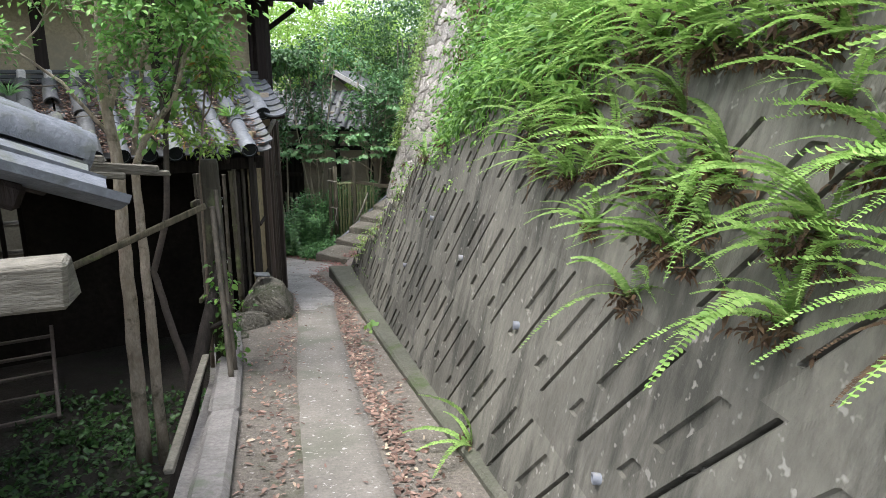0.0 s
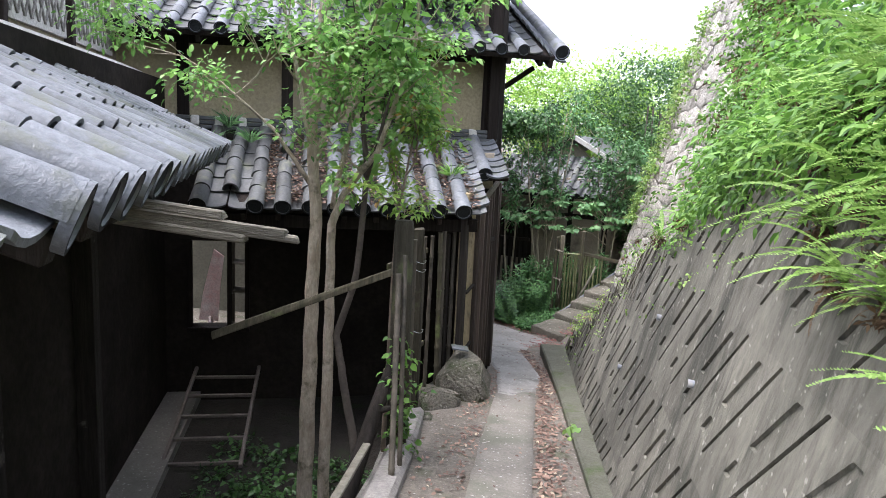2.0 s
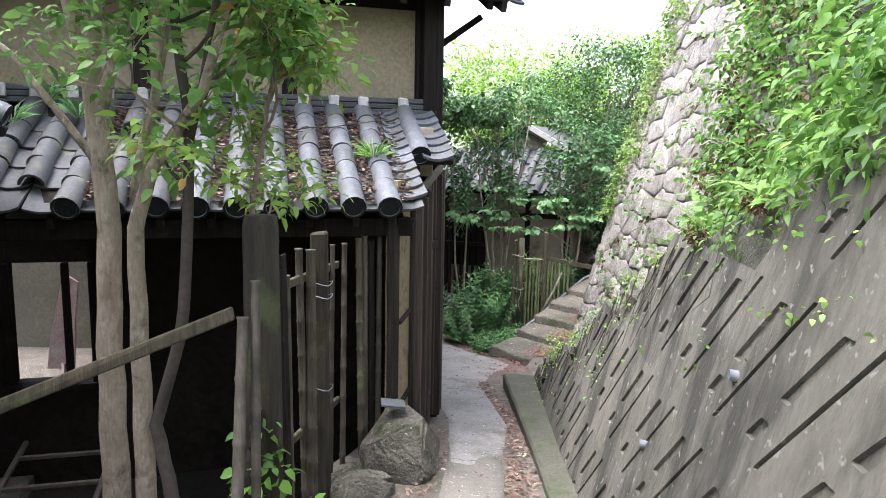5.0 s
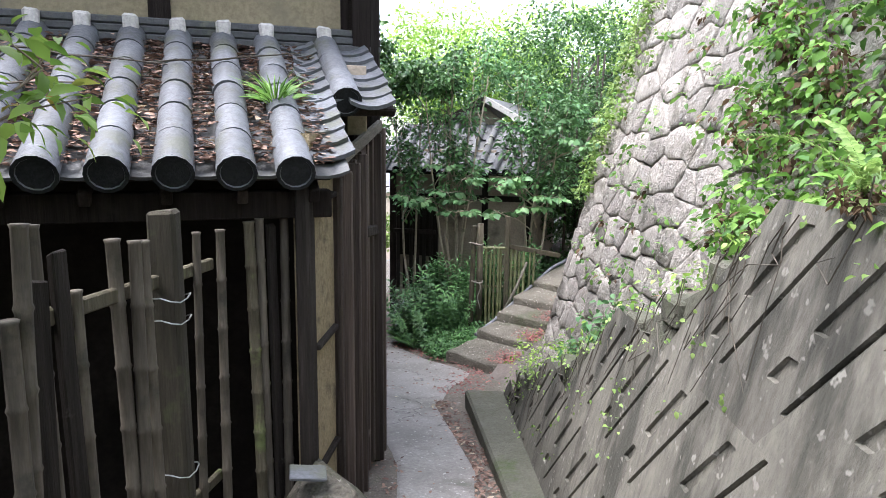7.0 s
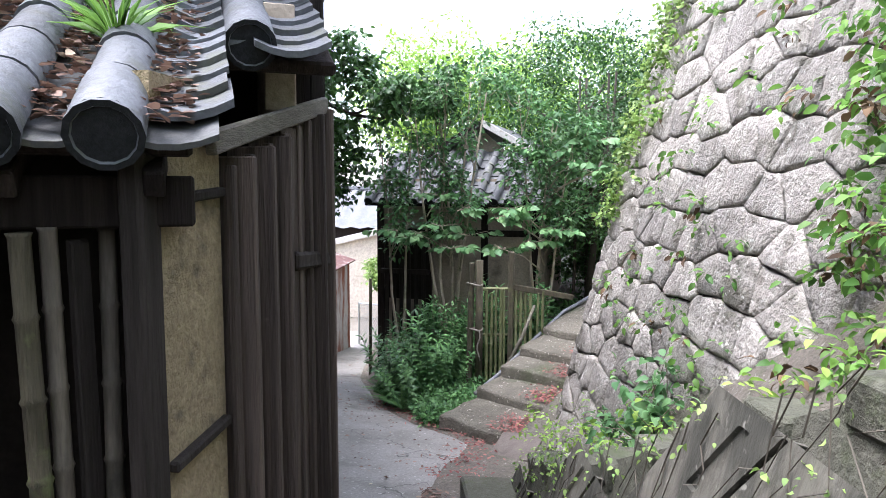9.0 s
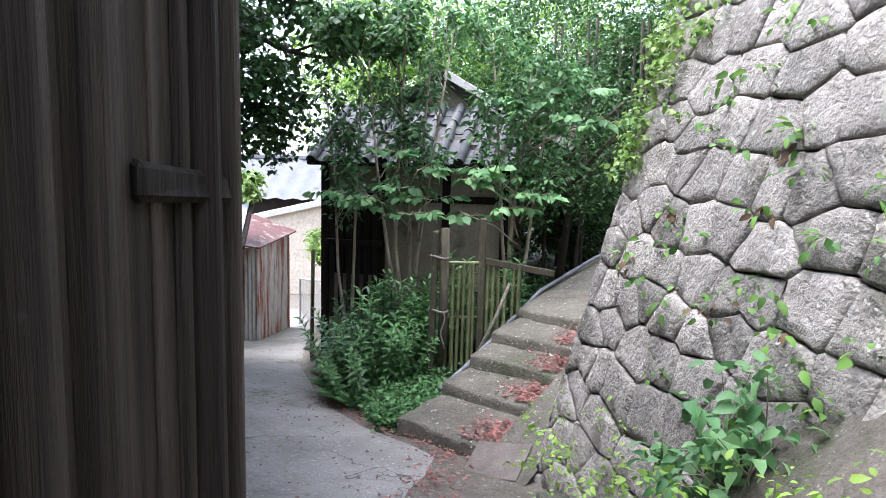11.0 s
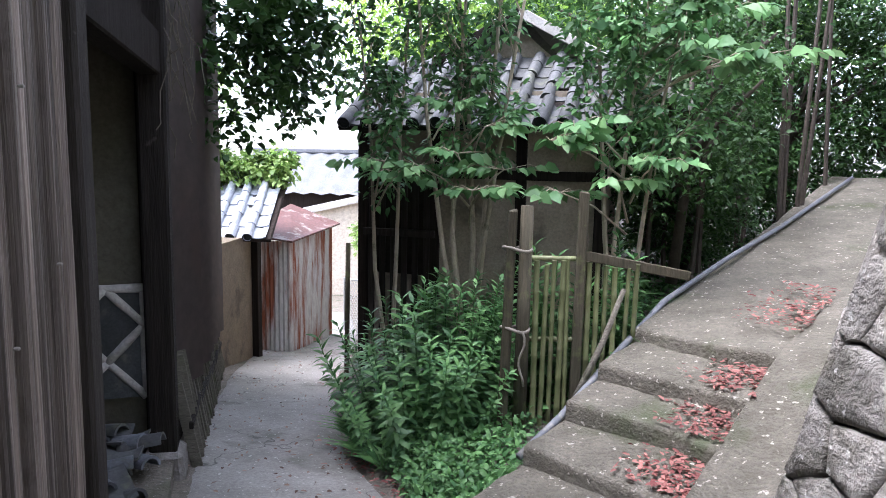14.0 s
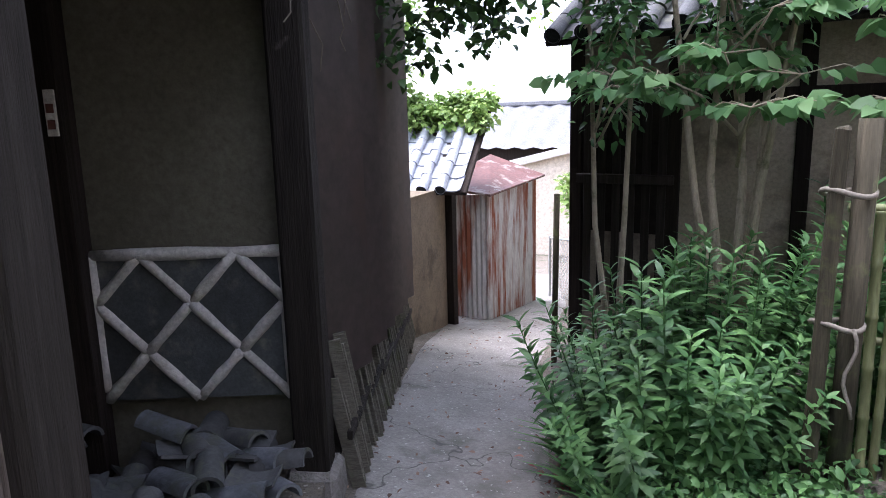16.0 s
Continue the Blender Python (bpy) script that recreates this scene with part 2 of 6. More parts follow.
# near-black base colour stands in for deep shade under roofs and indoors
M_DARK = surf("shaded_interior", (0.035, 0.029, 0.024), (0.016, 0.0135, 0.011), 2, 0.9, 0.3, spec=0.05)
M_BARK = surf("pale_bark", (0.5, 0.43, 0.32), (0.3, 0.25, 0.175), 5, 0.9, 0.7, stretch=(3, 3, 1), fine=6, stain=(0.13, 0.13, 0.08), stain_scale=5)
M_YARDBARK = surf("flaky_bark", (0.62, 0.53, 0.4), (0.36, 0.29, 0.2), 6, 0.92, 1.0, stretch=(2.5, 2.5, 1), fine=5, stain=(0.15, 0.135, 0.085), stain_scale=6, stain_at=0.57, bump_dist=0.03)
M_TWIG = surf("brown_bark", (0.24, 0.19, 0.14), (0.14, 0.11, 0.08), 6, 0.9, 0.5, fine=6)
# soil darkened in colour for the shade that lies over the yard
M_SHADESOIL = surf("shaded_yard_soil", (0.045, 0.038, 0.03), (0.025, 0.022, 0.017), 6, 0.95, 0.9, stain=(0.03, 0.04, 0.018), stain_scale=3, bump_dist=0.03)
M_DARKBARK = surf("dark_bark", (0.11, 0.09, 0.07), (0.06, 0.05, 0.04), 6, 0.9, 0.5, fine=6)
M_LITTER = leafy("dry_leaves", (0.085, 0.05, 0.036), (0.3, 0.2, 0.15), 0.15, 0.8, (0.42, 0.36, 0.25))
M_REDLITTER = leafy("red_leaves", (0.15, 0.045, 0.04), (0.36, 0.17, 0.14), 0.2, 0.8)
M_FERN = leafy("fern_green", (0.15, 0.29, 0.055), (0.36, 0.51, 0.155), 0.4, 0.55)
M_DEADFERN = leafy("dead_fern", (0.06, 0.037, 0.022), (0.15, 0.095, 0.05), 0.2, 0.85)
M_LEAF = leafy("shrub_green", (0.05, 0.13, 0.025), (0.2, 0.38, 0.07), 0.4)
M_LEAFB = leafy("bright_green", (0.13, 0.27, 0.04), (0.38, 0.56, 0.11), 0.45)
M_LEAFD = leafy("deep_green", (0.025, 0.07, 0.02), (0.08, 0.17, 0.045), 0.3, 0.4)
M_LEAFT = leafy("yard_tree_green", (0.08, 0.2, 0.045), (0.27, 0.48, 0.12), 0.42)
M_LEAFBIG = leafy("broad_leaf_green", (0.075, 0.19, 0.068), (0.21, 0.37, 0.15), 0.35)
M_LEAFHERB = leafy("herb_green", (0.044, 0.122, 0.042), (0.15, 0.305, 0.1), 0.28)
M_IVY = leafy("ivy_green", (0.11, 0.21, 0.045), (0.3, 0.42, 0.12), 0.4)
M_MAPLE = leafy("maple_green", (0.12, 0.24, 0.04), (0.28, 0.42, 0.08), 0.45, 0.5, (0.4, 0.24, 0.06))


# ---- mesh helpers ----
class Geo:
    """Collects vertices and faces of one mesh."""

    def __init__(self):
        self.v, self.f = [], []

    def add(self, vs, fs):
        k = len(self.v)
        self.v += [tuple(p) for p in vs]
        self.f += [tuple(i + k for i in q) for q in fs]
        return self

    def box(self, m, sx, sy, sz, bev=0.006, jit=0.0):
        """Chamfered box of full size sx, sy, sz, centred at m."""
        h = (sx / 2, sy / 2, sz / 2)
        bev = min(bev, min(h) * 0.6)
        vs, ix = [], {}
        for i in (-1, 1):
            for j in (-1, 1):
                for k in (-1, 1):
                    s = (i, j, k)
                    o = Vector([random.uniform(-jit, jit) for _ in range(3)]) if jit else Vector()
                    for ax in range(3):
                        p = Vector([s[c] * (h[c] if c == ax else h[c] - bev) for c in range(3)]) + o
                        ix[(s, ax)] = len(vs)
                        vs.append(m @ p)
        fs = []
        for ax in range(3):
            b, c = (ax + 1) % 3, (ax + 2) % 3
            for d in (-1, 1):
                def key(p, q):
                    s = [0, 0, 0]
                    s[ax], s[b], s[c] = d, p, q
                    return tuple(s)
                fs.append([ix[(key(p, q), ax)] for p, q in ((-1, -1), (1, -1), (1, 1), (-1, 1))])
            for p in (-1, 1):
                for q in (-1, 1):
                    s0, s1 = [0, 0, 0], [0, 0, 0]
                    s0[ax], s1[ax] = -1, 1
                    s0[b] = s1[b] = p
                    s0[c] = s1[c] = q
                    s0, s1 = tuple(s0), tuple(s1)
                    fs.append([ix[(s0, b)], ix[(s1, b)], ix[(s1, c)], ix[(s0, c)]])
        for i in (-1, 1):
            for j in (-1, 1):
                for k in (-1, 1):
                    fs.append([ix[((i, j, k), a)] for a in range(3)])
        return self.add(vs, fs)

    def beam(self, p, q, w, h, bev=0.006, roll=0.0, jit=0.0):
        """A beam from p to q; w across, h in depth."""
        p, q = Vector(p), Vector(q)
        d = q - p
        m = Matrix.Translation((p + q) / 2) @ d.to_track_quat("Z", "Y").to_matrix().to_4x4() @ pose(0, 0, 0, 0, 0, roll)
        return self.box(m, w, h, d.length, bev, jit)

    def tube(self, pts, rads, seg=8, cap=True):
        pts = [Vector(p) for p in pts]
        if isinstance(rads, (int, float)):
            rads = [rads] * len(pts)
        vs, fs = [], []
        t0 = (pts[1] - pts[0]).normalized()
        side = t0.orthogonal().normalized()
        for i, p in enumerate(pts):
            t = (pts[min(i + 1, len(pts) - 1)] - pts[max(i - 1, 0)]).normalized()
            side = (side - t * side.dot(t)).normalized()
            up = t.cross(side)
            for k in range(seg):
                a = 2 * math.pi * k / seg
                vs.append(p + rads[i] * (math.cos(a) * side + math.sin(a) * up))
        for i in range(len(pts) - 1):
            for k in range(seg):
                a, b = i * seg + k, i * seg + (k + 1) % seg
                fs.append((a, b, b + seg, a + seg))
        if cap:
            fs.append(tuple(range(seg - 1, -1, -1)))
            fs.append(tuple(range((len(pts) - 1) * seg, len(pts) * seg)))
        return self.add(vs, fs)

    def prism(self, poly, z0, z1):
        """Upright prism over a plan polygon; z0 and z1 are numbers or functions of x, y."""
        n = len(poly)
        fz = [(c if callable(c) else (lambda x, y, c=c: c)) for c in (z0, z1)]
        vs = [(x, y, fz[0](x, y)) for x, y in poly] + [(x, y, fz[1](x, y)) for x, y in poly]
        fs = [tuple(range(n - 1, -1, -1)), tuple(range(n, 2 * n))] + [(i, (i + 1) % n, (i + 1) % n + n, i + n) for i in range(n)]
        return self.add(vs, fs)

    def sheet(self, grid):
        """A grid of points (rows of equal length) as quads."""
        nr, nc = len(grid), len(grid[0])
        return self.add([p for r in grid for p in r], [(i * nc + j, i * nc + j + 1, (i + 1) * nc + j + 1, (i + 1) * nc + j) for i in range(nr - 1) for j in range(nc - 1)])

    def mesh(self, name, mat, smooth=False, fix=True):
        me = bpy.data.meshes.new(name)
        me.from_pydata(self.v, [], self.f)
        if fix:
            bm = bmesh.new()
            bm.from_mesh(me)
            bmesh.ops.recalc_face_normals(bm, faces=bm.faces)
            bm.to_mesh(me)
            bm.free()
        if smooth:
            me.polygons.foreach_set("use_smooth", [True] * len(me.polygons))
        me.materials.append(mat)
        return me


def put(ob, parent):
    """Hang ob under parent and keep its place in the world."""
    if parent is not None:
        ob.parent = parent
        if parent.type == "EMPTY":
            ob.matrix_parent_inverse = Matrix.Translation(-parent.location)
    return ob


def part(name, geo, mat, parent=None, label="", smooth=False):
    me = geo.mesh(name, mat, smooth) if isinstance(geo, Geo) else geo
    ob = put(new(name, me), parent)
    return tagged(ob, label)


def piece(name, me, m, parent):
    ob = put(new(name, me), parent)
    ob.matrix_basis = m
    return ob


def thing(name, at, label, category, group="", kind=""):
    e = new(name)
    e.location = at
    return tagged(e, label, category, group, kind)


def solid(name, geo, mat, label, category, group="", kind="", smooth=False):
    return tagged(part(name, geo, mat, None, "", smooth), label, category, group, kind)


def np_mesh(name, V, F, mat):
    """Mesh from arrays: V (n, 3), F (m, 3 or 4)."""
    me = bpy.data.meshes.new(name)
    V, F = np.asarray(V, np.float32), np.asarray(F, np.int32)
    me.vertices.add(len(V))
    me.vertices.foreach_set("co", V.ravel())
    me.loops.add(F.size)
    me.loops.foreach_set("vertex_index", F.ravel())
    me.polygons.add(len(F))
    me.polygons.foreach_set("loop_start", np.arange(0, F.size, F.shape[1], dtype=np.int32))
    me.update(calc_edges=True)
    me.materials.append(mat)
    return me


RNG = np.random.default_rng(7)


def unit(a):
    return a / np.maximum(np.linalg.norm(a, axis=1, keepdims=True), 1e-9)


def leaves(P, D, length, width, fold=0.25, droop=0.0, tilt=None):
    """Leaf blades at points P along directions D: seven corners each, folded at the midrib. Returns V, F (triangles)."""
    P, D = np.asarray(P, float), unit(np.asarray(D, float))
    n = len(P)
    length = np.broadcast_to(np.asarray(length, float), (n,))[:, None]
    width = np.broadcast_to(np.asarray(width, float), (n,))[:, None]
    up = np.tile((0, 0, 1.0), (n, 1)) + RNG.normal(0, 0.45 if tilt is None else tilt, (n, 3))
    S = unit(np.cross(D, up))
    U = np.cross(S, D)
    mid = P + D * length * 0.48 + U * length * 0.03
    tip = P + D * length - U * length * droop
    q1 = P + D * length * 0.27 + U * width * fold * 0.8
    q2 = P + D * length * 0.66 + U * (width * fold * 0.7 - length * droop * 0.35)
    V = np.stack([P, q1 + S * width * 0.47, q1 - S * width * 0.47, q2 + S * width * 0.4, q2 - S * width * 0.4, mid, tip], 1).reshape(-1, 3)
    k = np.arange(n)[:, None] * 7
    F = np.concatenate([k + np.array([q]) for q in ((0, 1, 5), (0, 5, 2), (1, 3, 5), (5, 4, 2), (3, 6, 5), (5, 6, 4))], 1).reshape(-1, 3)
    return V, F


def join(parts):
    V, F, k = [], [], 0
    for v, f in parts:
        V.append(v)
        F.append(f + k)
        k += len(v)
    return np.concatenate(V), np.concatenate(F)


def bundles(C, per, spread, length, width, droop=0.15, down=0.0, flat=0.5):
    """Leaves in sprays round the centres C."""
    C = np.asarray(C, float)
    P = np.repeat(C, per, 0)
    D = RNG.normal(0, 1, P.shape)
    D[:, 2] = D[:, 2] * flat - down
    D = unit(D)
    P = P + D * RNG.uniform(0, 1, (len(P), 1)) * spread
    L = length * RNG.uniform(0.6, 1.25, len(P))
    return leaves(P, D + np.array((0, 0, -0.15)), L, L * width, droop=droop)


def cloud(centre, radii, n, rough=0.35, shell=0.55):
    """n points in an uneven, hollowed crown."""
    d = unit(RNG.normal(0, 1, (n, 3)))
    bumps = sum(np.sin(d @ RNG.normal(0, 2.5, 3) * (1 + i) + i) for i in range(4)) / 4
    r = (1 + rough * bumps) * (shell + (1 - shell) * RNG.uniform(0, 1, n) ** 0.6)
    return np.asarray(centre) + d * np.asarray(radii) * r[:, None]


# ---- plan: house axes (a along the facade, b towards the near end of the lane) ----
OX, OY = -2.45, 9.01
UX, UY = 0.86, 0.51


def H(a, b, z=0.0):
    return Vector((OX + a * UX + b * UY, OY + a * UY - b * UX, z))


def lerp(x, xs, ys):
    return float(np.interp(x, xs, ys))


def lane_z(y):
    """Height of the lane along its length."""
    return lerp(y, (-40, -6, 0, 12.9, 16.5, 19.7, 23, 30, 60), (2.0, 1.0, 0.06, -2.0, -2.62, -3.15, -3.6, -4.5, -5.0))


def foot_x(y, z):
    """Face of the block retaining wall."""
    return 0.893 - 0.193 * y + 0.2295 * z


def kerb_x(y):
    """Edge of the lane towards the sunken yard."""
    return lerp(y, (-40, -4, 2.9, 4.9, 6.2, 7.5, 8.9, 40), (8.0, 0.9, -1.0, -1.52, -1.95, -2.2, -2.3, -18))


def lane_mid(y):
    return lerp(y, (-6, 0, 2.85, 5.1, 6.0, 7.3, 8.5, 9.2, 10.6), (0.9, 0.12, -0.45, -0.98, -1.17, -1.44, -1.68, -1.84, -2.45))


YARD = -1.75


def ground_z(x, y):
    z = lane_z(y)
    if y < 8.8 and x < kerb_x(y) - 0.12:
        k = min(1, (kerb_x(y) - 0.12 - x) / 0.12)
        z = z + (YARD - z) * k if y > -7 else z
    if y > 12.6:                                   # garden bank beside the steps
        right = x - lerp(y, (12.6, 14.3, 17, 22, 30), (-2.6, -3.5, -4.7, -6.1, -8.5))
        if right > 0:
            top = lerp(y, (12.6, 14.3, 17.5, 30), (-1.95, -1.9, -1.6, -1.2))
            z = z + (max(top, z) - z) * min(1, right / 1.0)
    return z + 0.012 * noise.noise((x * 3, y * 3, 0)) + 0.006 * noise.noise((x * 11, y * 11, 3))


# ground: one sheet to the horizon, fine along the lane
def spaced(lo, hi, step, far):
    mid = list(np.arange(lo, hi + 1e-6, step))
    out, d = [], step
    x = hi
    while x < far:
        d *= 1.45
        x += d
        out.append(x)
    left, d, x = [], step, lo
    while x > -far:
        d *= 1.45
        x -= d
        left.append(x)
    return left[::-1] + mid + out


gx, gy = spaced(-8, 1.6, 0.09, 600), spaced(-3, 24, 0.12, 600)
ground = Geo().sheet([[(x, y, ground_z(x, y)) for x in gx] for y in gy])
solid("ground", ground, M_EARTH, "bare trodden earth sloping down the lane", "ground", kind="structure", smooth=True)

# dark sheet over the earth paints the yard's shade from roofs and trees
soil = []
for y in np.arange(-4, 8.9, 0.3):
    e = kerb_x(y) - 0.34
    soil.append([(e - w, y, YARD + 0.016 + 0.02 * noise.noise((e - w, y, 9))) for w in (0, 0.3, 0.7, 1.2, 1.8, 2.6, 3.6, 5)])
solid("yard_floor", Geo().sheet(soil), M_SHADESOIL, "soil of the sunken yard, shade of roofs and trees in its colour", "ground", kind="structure", smooth=True)

# concrete strip and the wider concrete lane below it
strip = []
for y in np.arange(-6, 8.0, 0.15):
    w = 0.21 + 0.012 * noise.noise((y * 2, 0, 0))
    c = lane_mid(y)
    strip.append([(c + s * w + 0.015 * noise.noise((y * 5, s * 9, 1)), y, lane_z(y) + (0.016 if abs(s) < 1.01 else -0.05) + 0.004 * noise.noise((s, y * 3, 4))) for s in (-1.08, -1, -0.5, 0, 0.5, 1, 1.08)])
solid("footpath", Geo().sheet(strip), M_PATH, "narrow worn concrete strip down the lane", "path", kind="structure", smooth=True)
LEFT_Y, LEFT_X = (7.6, 8.9, 10.7, 11.5, 12.5, 13.5, 14.3, 17, 19.6, 22, 27), (-1.72, -2.1, -2.98, -3.42, -3.95, -4.5, -4.95, -6.25, -7.2, -8.4, -10.5)
RIGHT_Y, RIGHT_X = (7.6, 8.9, 10.7, 11.5, 12.5, 13.2, 14.3, 17, 19.6, 22, 27), (-1.28, -1.45, -2.12, -2.1, -2.0, -2.75, -3.55, -4.72, -5.45, -6.1, -8.2)
slab = []
for y in np.arange(7.6, 26, 0.18):
    l, r = lerp(y, LEFT_Y, LEFT_X), lerp(y, RIGHT_Y, RIGHT_X)
    row = []
    for k in range(13):
        s = k / 12
        x = l + (r - l) * s
        row.append((x + 0.02 * noise.noise((y * 4, k, 2)) * (k in (0, 12)), y, lane_z(y) + (0.02 if 0 < k < 12 else -0.05) + 0.012 * noise.noise((x * 2, y * 1.5, 5))))
    slab.append(row)
solid("lane", Geo().sheet(slab), M_LANE, "patched grey concrete lane running downhill", "road", kind="structure", smooth=True)

# kerb wall between lane and yard, in worn stone lengths
kerb = thing("kerb", (-1.2, 3.5, YARD), "worn stone kerb along the edge of the sunken yard", "kerb", kind="structure")
wall = Geo()
ys = list(np.arange(-5, 8.6, 0.3))
for y0, y1 in zip(ys, ys[1:]):
    wall.prism([(kerb_x(y0) - 0.32, y0), (kerb_x(y0) - 0.06, y0), (kerb_x(y1) - 0.06, y1), (kerb_x(y1) - 0.32, y1)], YARD - 0.1, lambda x, y: lane_z(y) - 0.06)
part("footing", wall, M_KERB, kerb)
y = -4.0
while y < 6.1:
    n = random.uniform(0.8, 1.5)
    y1 = min(y + n, 6.2)
    p, q = Vector((kerb_x(y) - 0.13, y, lane_z(y) + 0.0)), Vector((kerb_x(y1) - 0.13, y1 - 0.02, lane_z(y1) + 0.0))
    part("kerb_stone", Geo().beam(p, q, 0.2, 0.16, 0.03, jit=0.014), M_KERB, kerb)
    y = y1 + 0.01

# ---- right side: retaining wall of diagonal blocks ----
DIRL = Vector((-0.193, 1, 0)).normalized()          # along the wall, away
LEN = math.sqrt(1 + 0.193 ** 2)
UPL = Vector((0.2295, 0, 1)).normalized()


def top_z(y):
    return lerp(y, (-6, 2, 4.3, 5.13, 6.06, 7.0, 7.9, 9.5, 10.6), (1.9, 1.74, 1.54, 1.34, 0.98, 0.54, 0.05, -0.8, -1.25))


rw = thing("retaining_wall", (0, 4, 0), "leaning retaining wall of weathered diagonal concrete blocks", "wall", kind="structure")
body = Geo()
yy = list(np.arange(-6, 10.71, 0.35))
for y0, y1 in zip(yy, yy[1:]):
    y1 = min(y1, 10.7)
    pts = []
    for y in (y0, y1):
        lo, hi = lane_z(y) - 0.4, top_z(y) - 0.03
        pts.append([(foot_x(y, lo) + 0.05, y, lo), (foot_x(y, hi) + 0.05, y, hi), (foot_x(y, hi) + 0.55, y, hi + 0.02), (foot_x(y, lo) + 0.8, y, lo)])
    body.add(pts[0] + pts[1], [(0, 1, 2, 3), (7, 6, 5, 4), (0, 4, 5, 1), (1, 5, 6, 2), (2, 6, 7, 3), (3, 7, 4, 0)])
part("backing", body, M_MOSSY, rw)
ledge = []
for y in np.arange(-6, 10.86, 0.25):
    g, w, h = lane_z(y), lerp(y, (-6, 2.8, 5.1, 8, 10.8), (0.02, 0.04, 0.12, 0.19, 0.33)), lerp(y, (-6, 3, 8, 9.5, 10.8), (0.05, 0.05, 0.08, 0.13, 0.18))
    f = foot_x(y, g)
    ledge.append([(f - w, y, g - 0.1), (f - w, y, g + h - 0.02), (f - w + 0.02, y, g + h), (f + 0.14, y, g + h + 0.02)])
lg = Geo().sheet(ledge)
lg.add(ledge[-1], [(0, 1, 2, 3)])
part("ledge", lg, M_MOSSY, rw, "mossy concrete ledge at the wall's foot")


for k in range(11):
    y = 6.75 + k * 0.36
    z = top_z(y + 0.15) + 0.02
    m = Matrix.Translation((foot_x(y, z) + 0.1, y, z)) @ pose(0, 0, 0, 0, 0, 11 + 3 * noise.noise((k, 0, 0)))
    part("coping_block", Geo().box(m, 0.15, 0.19, 0.12 + 0.03 * (k % 2), 0.012, 0.008), M_MOSSY, rw)


def hill_edge(y):
    z = top_z(y)
    return foot_x(y, z) + 0.3, z


hill = []
for y in list(np.arange(-9, 13, 0.5)) + [16, 22, 40, 90]:
    yc = min(y, 10.6)
    x0, z0 = hill_edge(yc)
    if y > 9.6:
        x0, z0 = x0 + (y - 9.6) * 0.55, z0 + min(1, (y - 9.6) / 2) * 1.2
    hill.append([(x0 - 0.02, y, z0 - 0.9), (x0 + 0.05, y, z0 - 0.1)] + [(x0 + d, y, z0 + h + 0.12 * noise.noise((d, y, 0))) for d, h in ((0.4, 0.3), (1.0, 1.1), (1.8, 2.2), (3, 3.2), (6, 4.5), (15, 7), (60, 12))])
solid("hillside", Geo().sheet(hill), M_EARTH, "overgrown earth bank above the wall", "hillside", kind="structure", smooth=True)

# ---- stone wall ----
CORNER_Y = 12.15


def stone_face(y, z):
    return 2.53 - 0.281 * y + 0.242 * z


sw = thing("stone_wall", (-1.2, 12.0, -2), "battered wall of irregular pale granite stones", "wall", kind="structure")
STEP_DIR = Vector((0.53, 0.85, 0)).normalized()


def face1(s, h):            # s: back from the corner towards the near end; h: height
    y = CORNER_Y - s * 0.96
    return Vector((stone_face(y, h), y, h))


N1 = Vector((-1, -0.281, 0.242)).normalized()


def face2(s, h):            # along the steps
    c = Vector((stone_face(CORNER_Y, h), CORNER_Y, h))
    return c + (STEP_DIR + Vector((0.35, -0.2, 0))).normalized() * s


N2 = Vector((-0.6, 0.75, 0.24)).normalized()
core = Geo()
for f, nn, s1 in ((face1, N1, 4.2), (face2, N2, 4.0)):
    core.sheet([[f(s, h) - nn * 0.05 for s in np.linspace(0, s1, 9)] for h in np.linspace(-2.4, 3.7, 9)])
part("core", core, M_JOINT, sw, "joints packed with earth and moss")


def clip(poly, px, py, nx, ny):
    out = []
    for i in range(len(poly)):
        a, b = poly[i], poly[(i + 1) % len(poly)]
        da, db = (a[0] - px) * nx + (a[1] - py) * ny, (b[0] - px) * nx + (b[1] - py) * ny
        if da <= 0:
            out.append(a)
        if da * db < 0:
            t = da / (da - db)
            out.append((a[0] + t * (b[0] - a[0]), a[1] + t * (b[1] - a[1])))
    return out


def stones(s0, s1, h0, h1, w, h, rnd):
    """Irregular fitted stones: cells round staggered, scattered centres."""
    seeds = []
    row, z = 0, h0 - h
    while z < h1 + h:
        x = s0 - w + (0.5 * w if row % 2 else 0)
        while x < s1 + w:
            k = rnd.random()
            if k > 0.08:
                seeds.append((x + rnd.uniform(-0.2, 0.2) * w, z + rnd.uniform(-0.26, 0.26) * h))
            x += w * rnd.uniform(0.7, 1.25)
        z += h * rnd.uniform(0.85, 1.15)
        row += 1
    cells = []
    for p in seeds:
        poly = [(s0, h0), (s1, h0), (s1, h1), (s0, h1)]
        near = sorted(((q[0] - p[0]) ** 2 + ((q[1] - p[1]) * 1.6) ** 2, q) for q in seeds if q is not p)[:16]
        for _, q in near:
            poly = clip(poly, (p[0] + q[0]) / 2, (p[1] + q[1]) / 2, q[0] - p[0], (q[1] - p[1]) * 2.5)
            if len(poly) < 3:
                break
        if len(poly) > 2:
            area = abs(sum(u[0] * v[1] - v[0] * u[1] for u, v in zip(poly, poly[1:] + poly[:1]))) / 2
            if area > 0.006:
                cells.append(poly)
    return cells


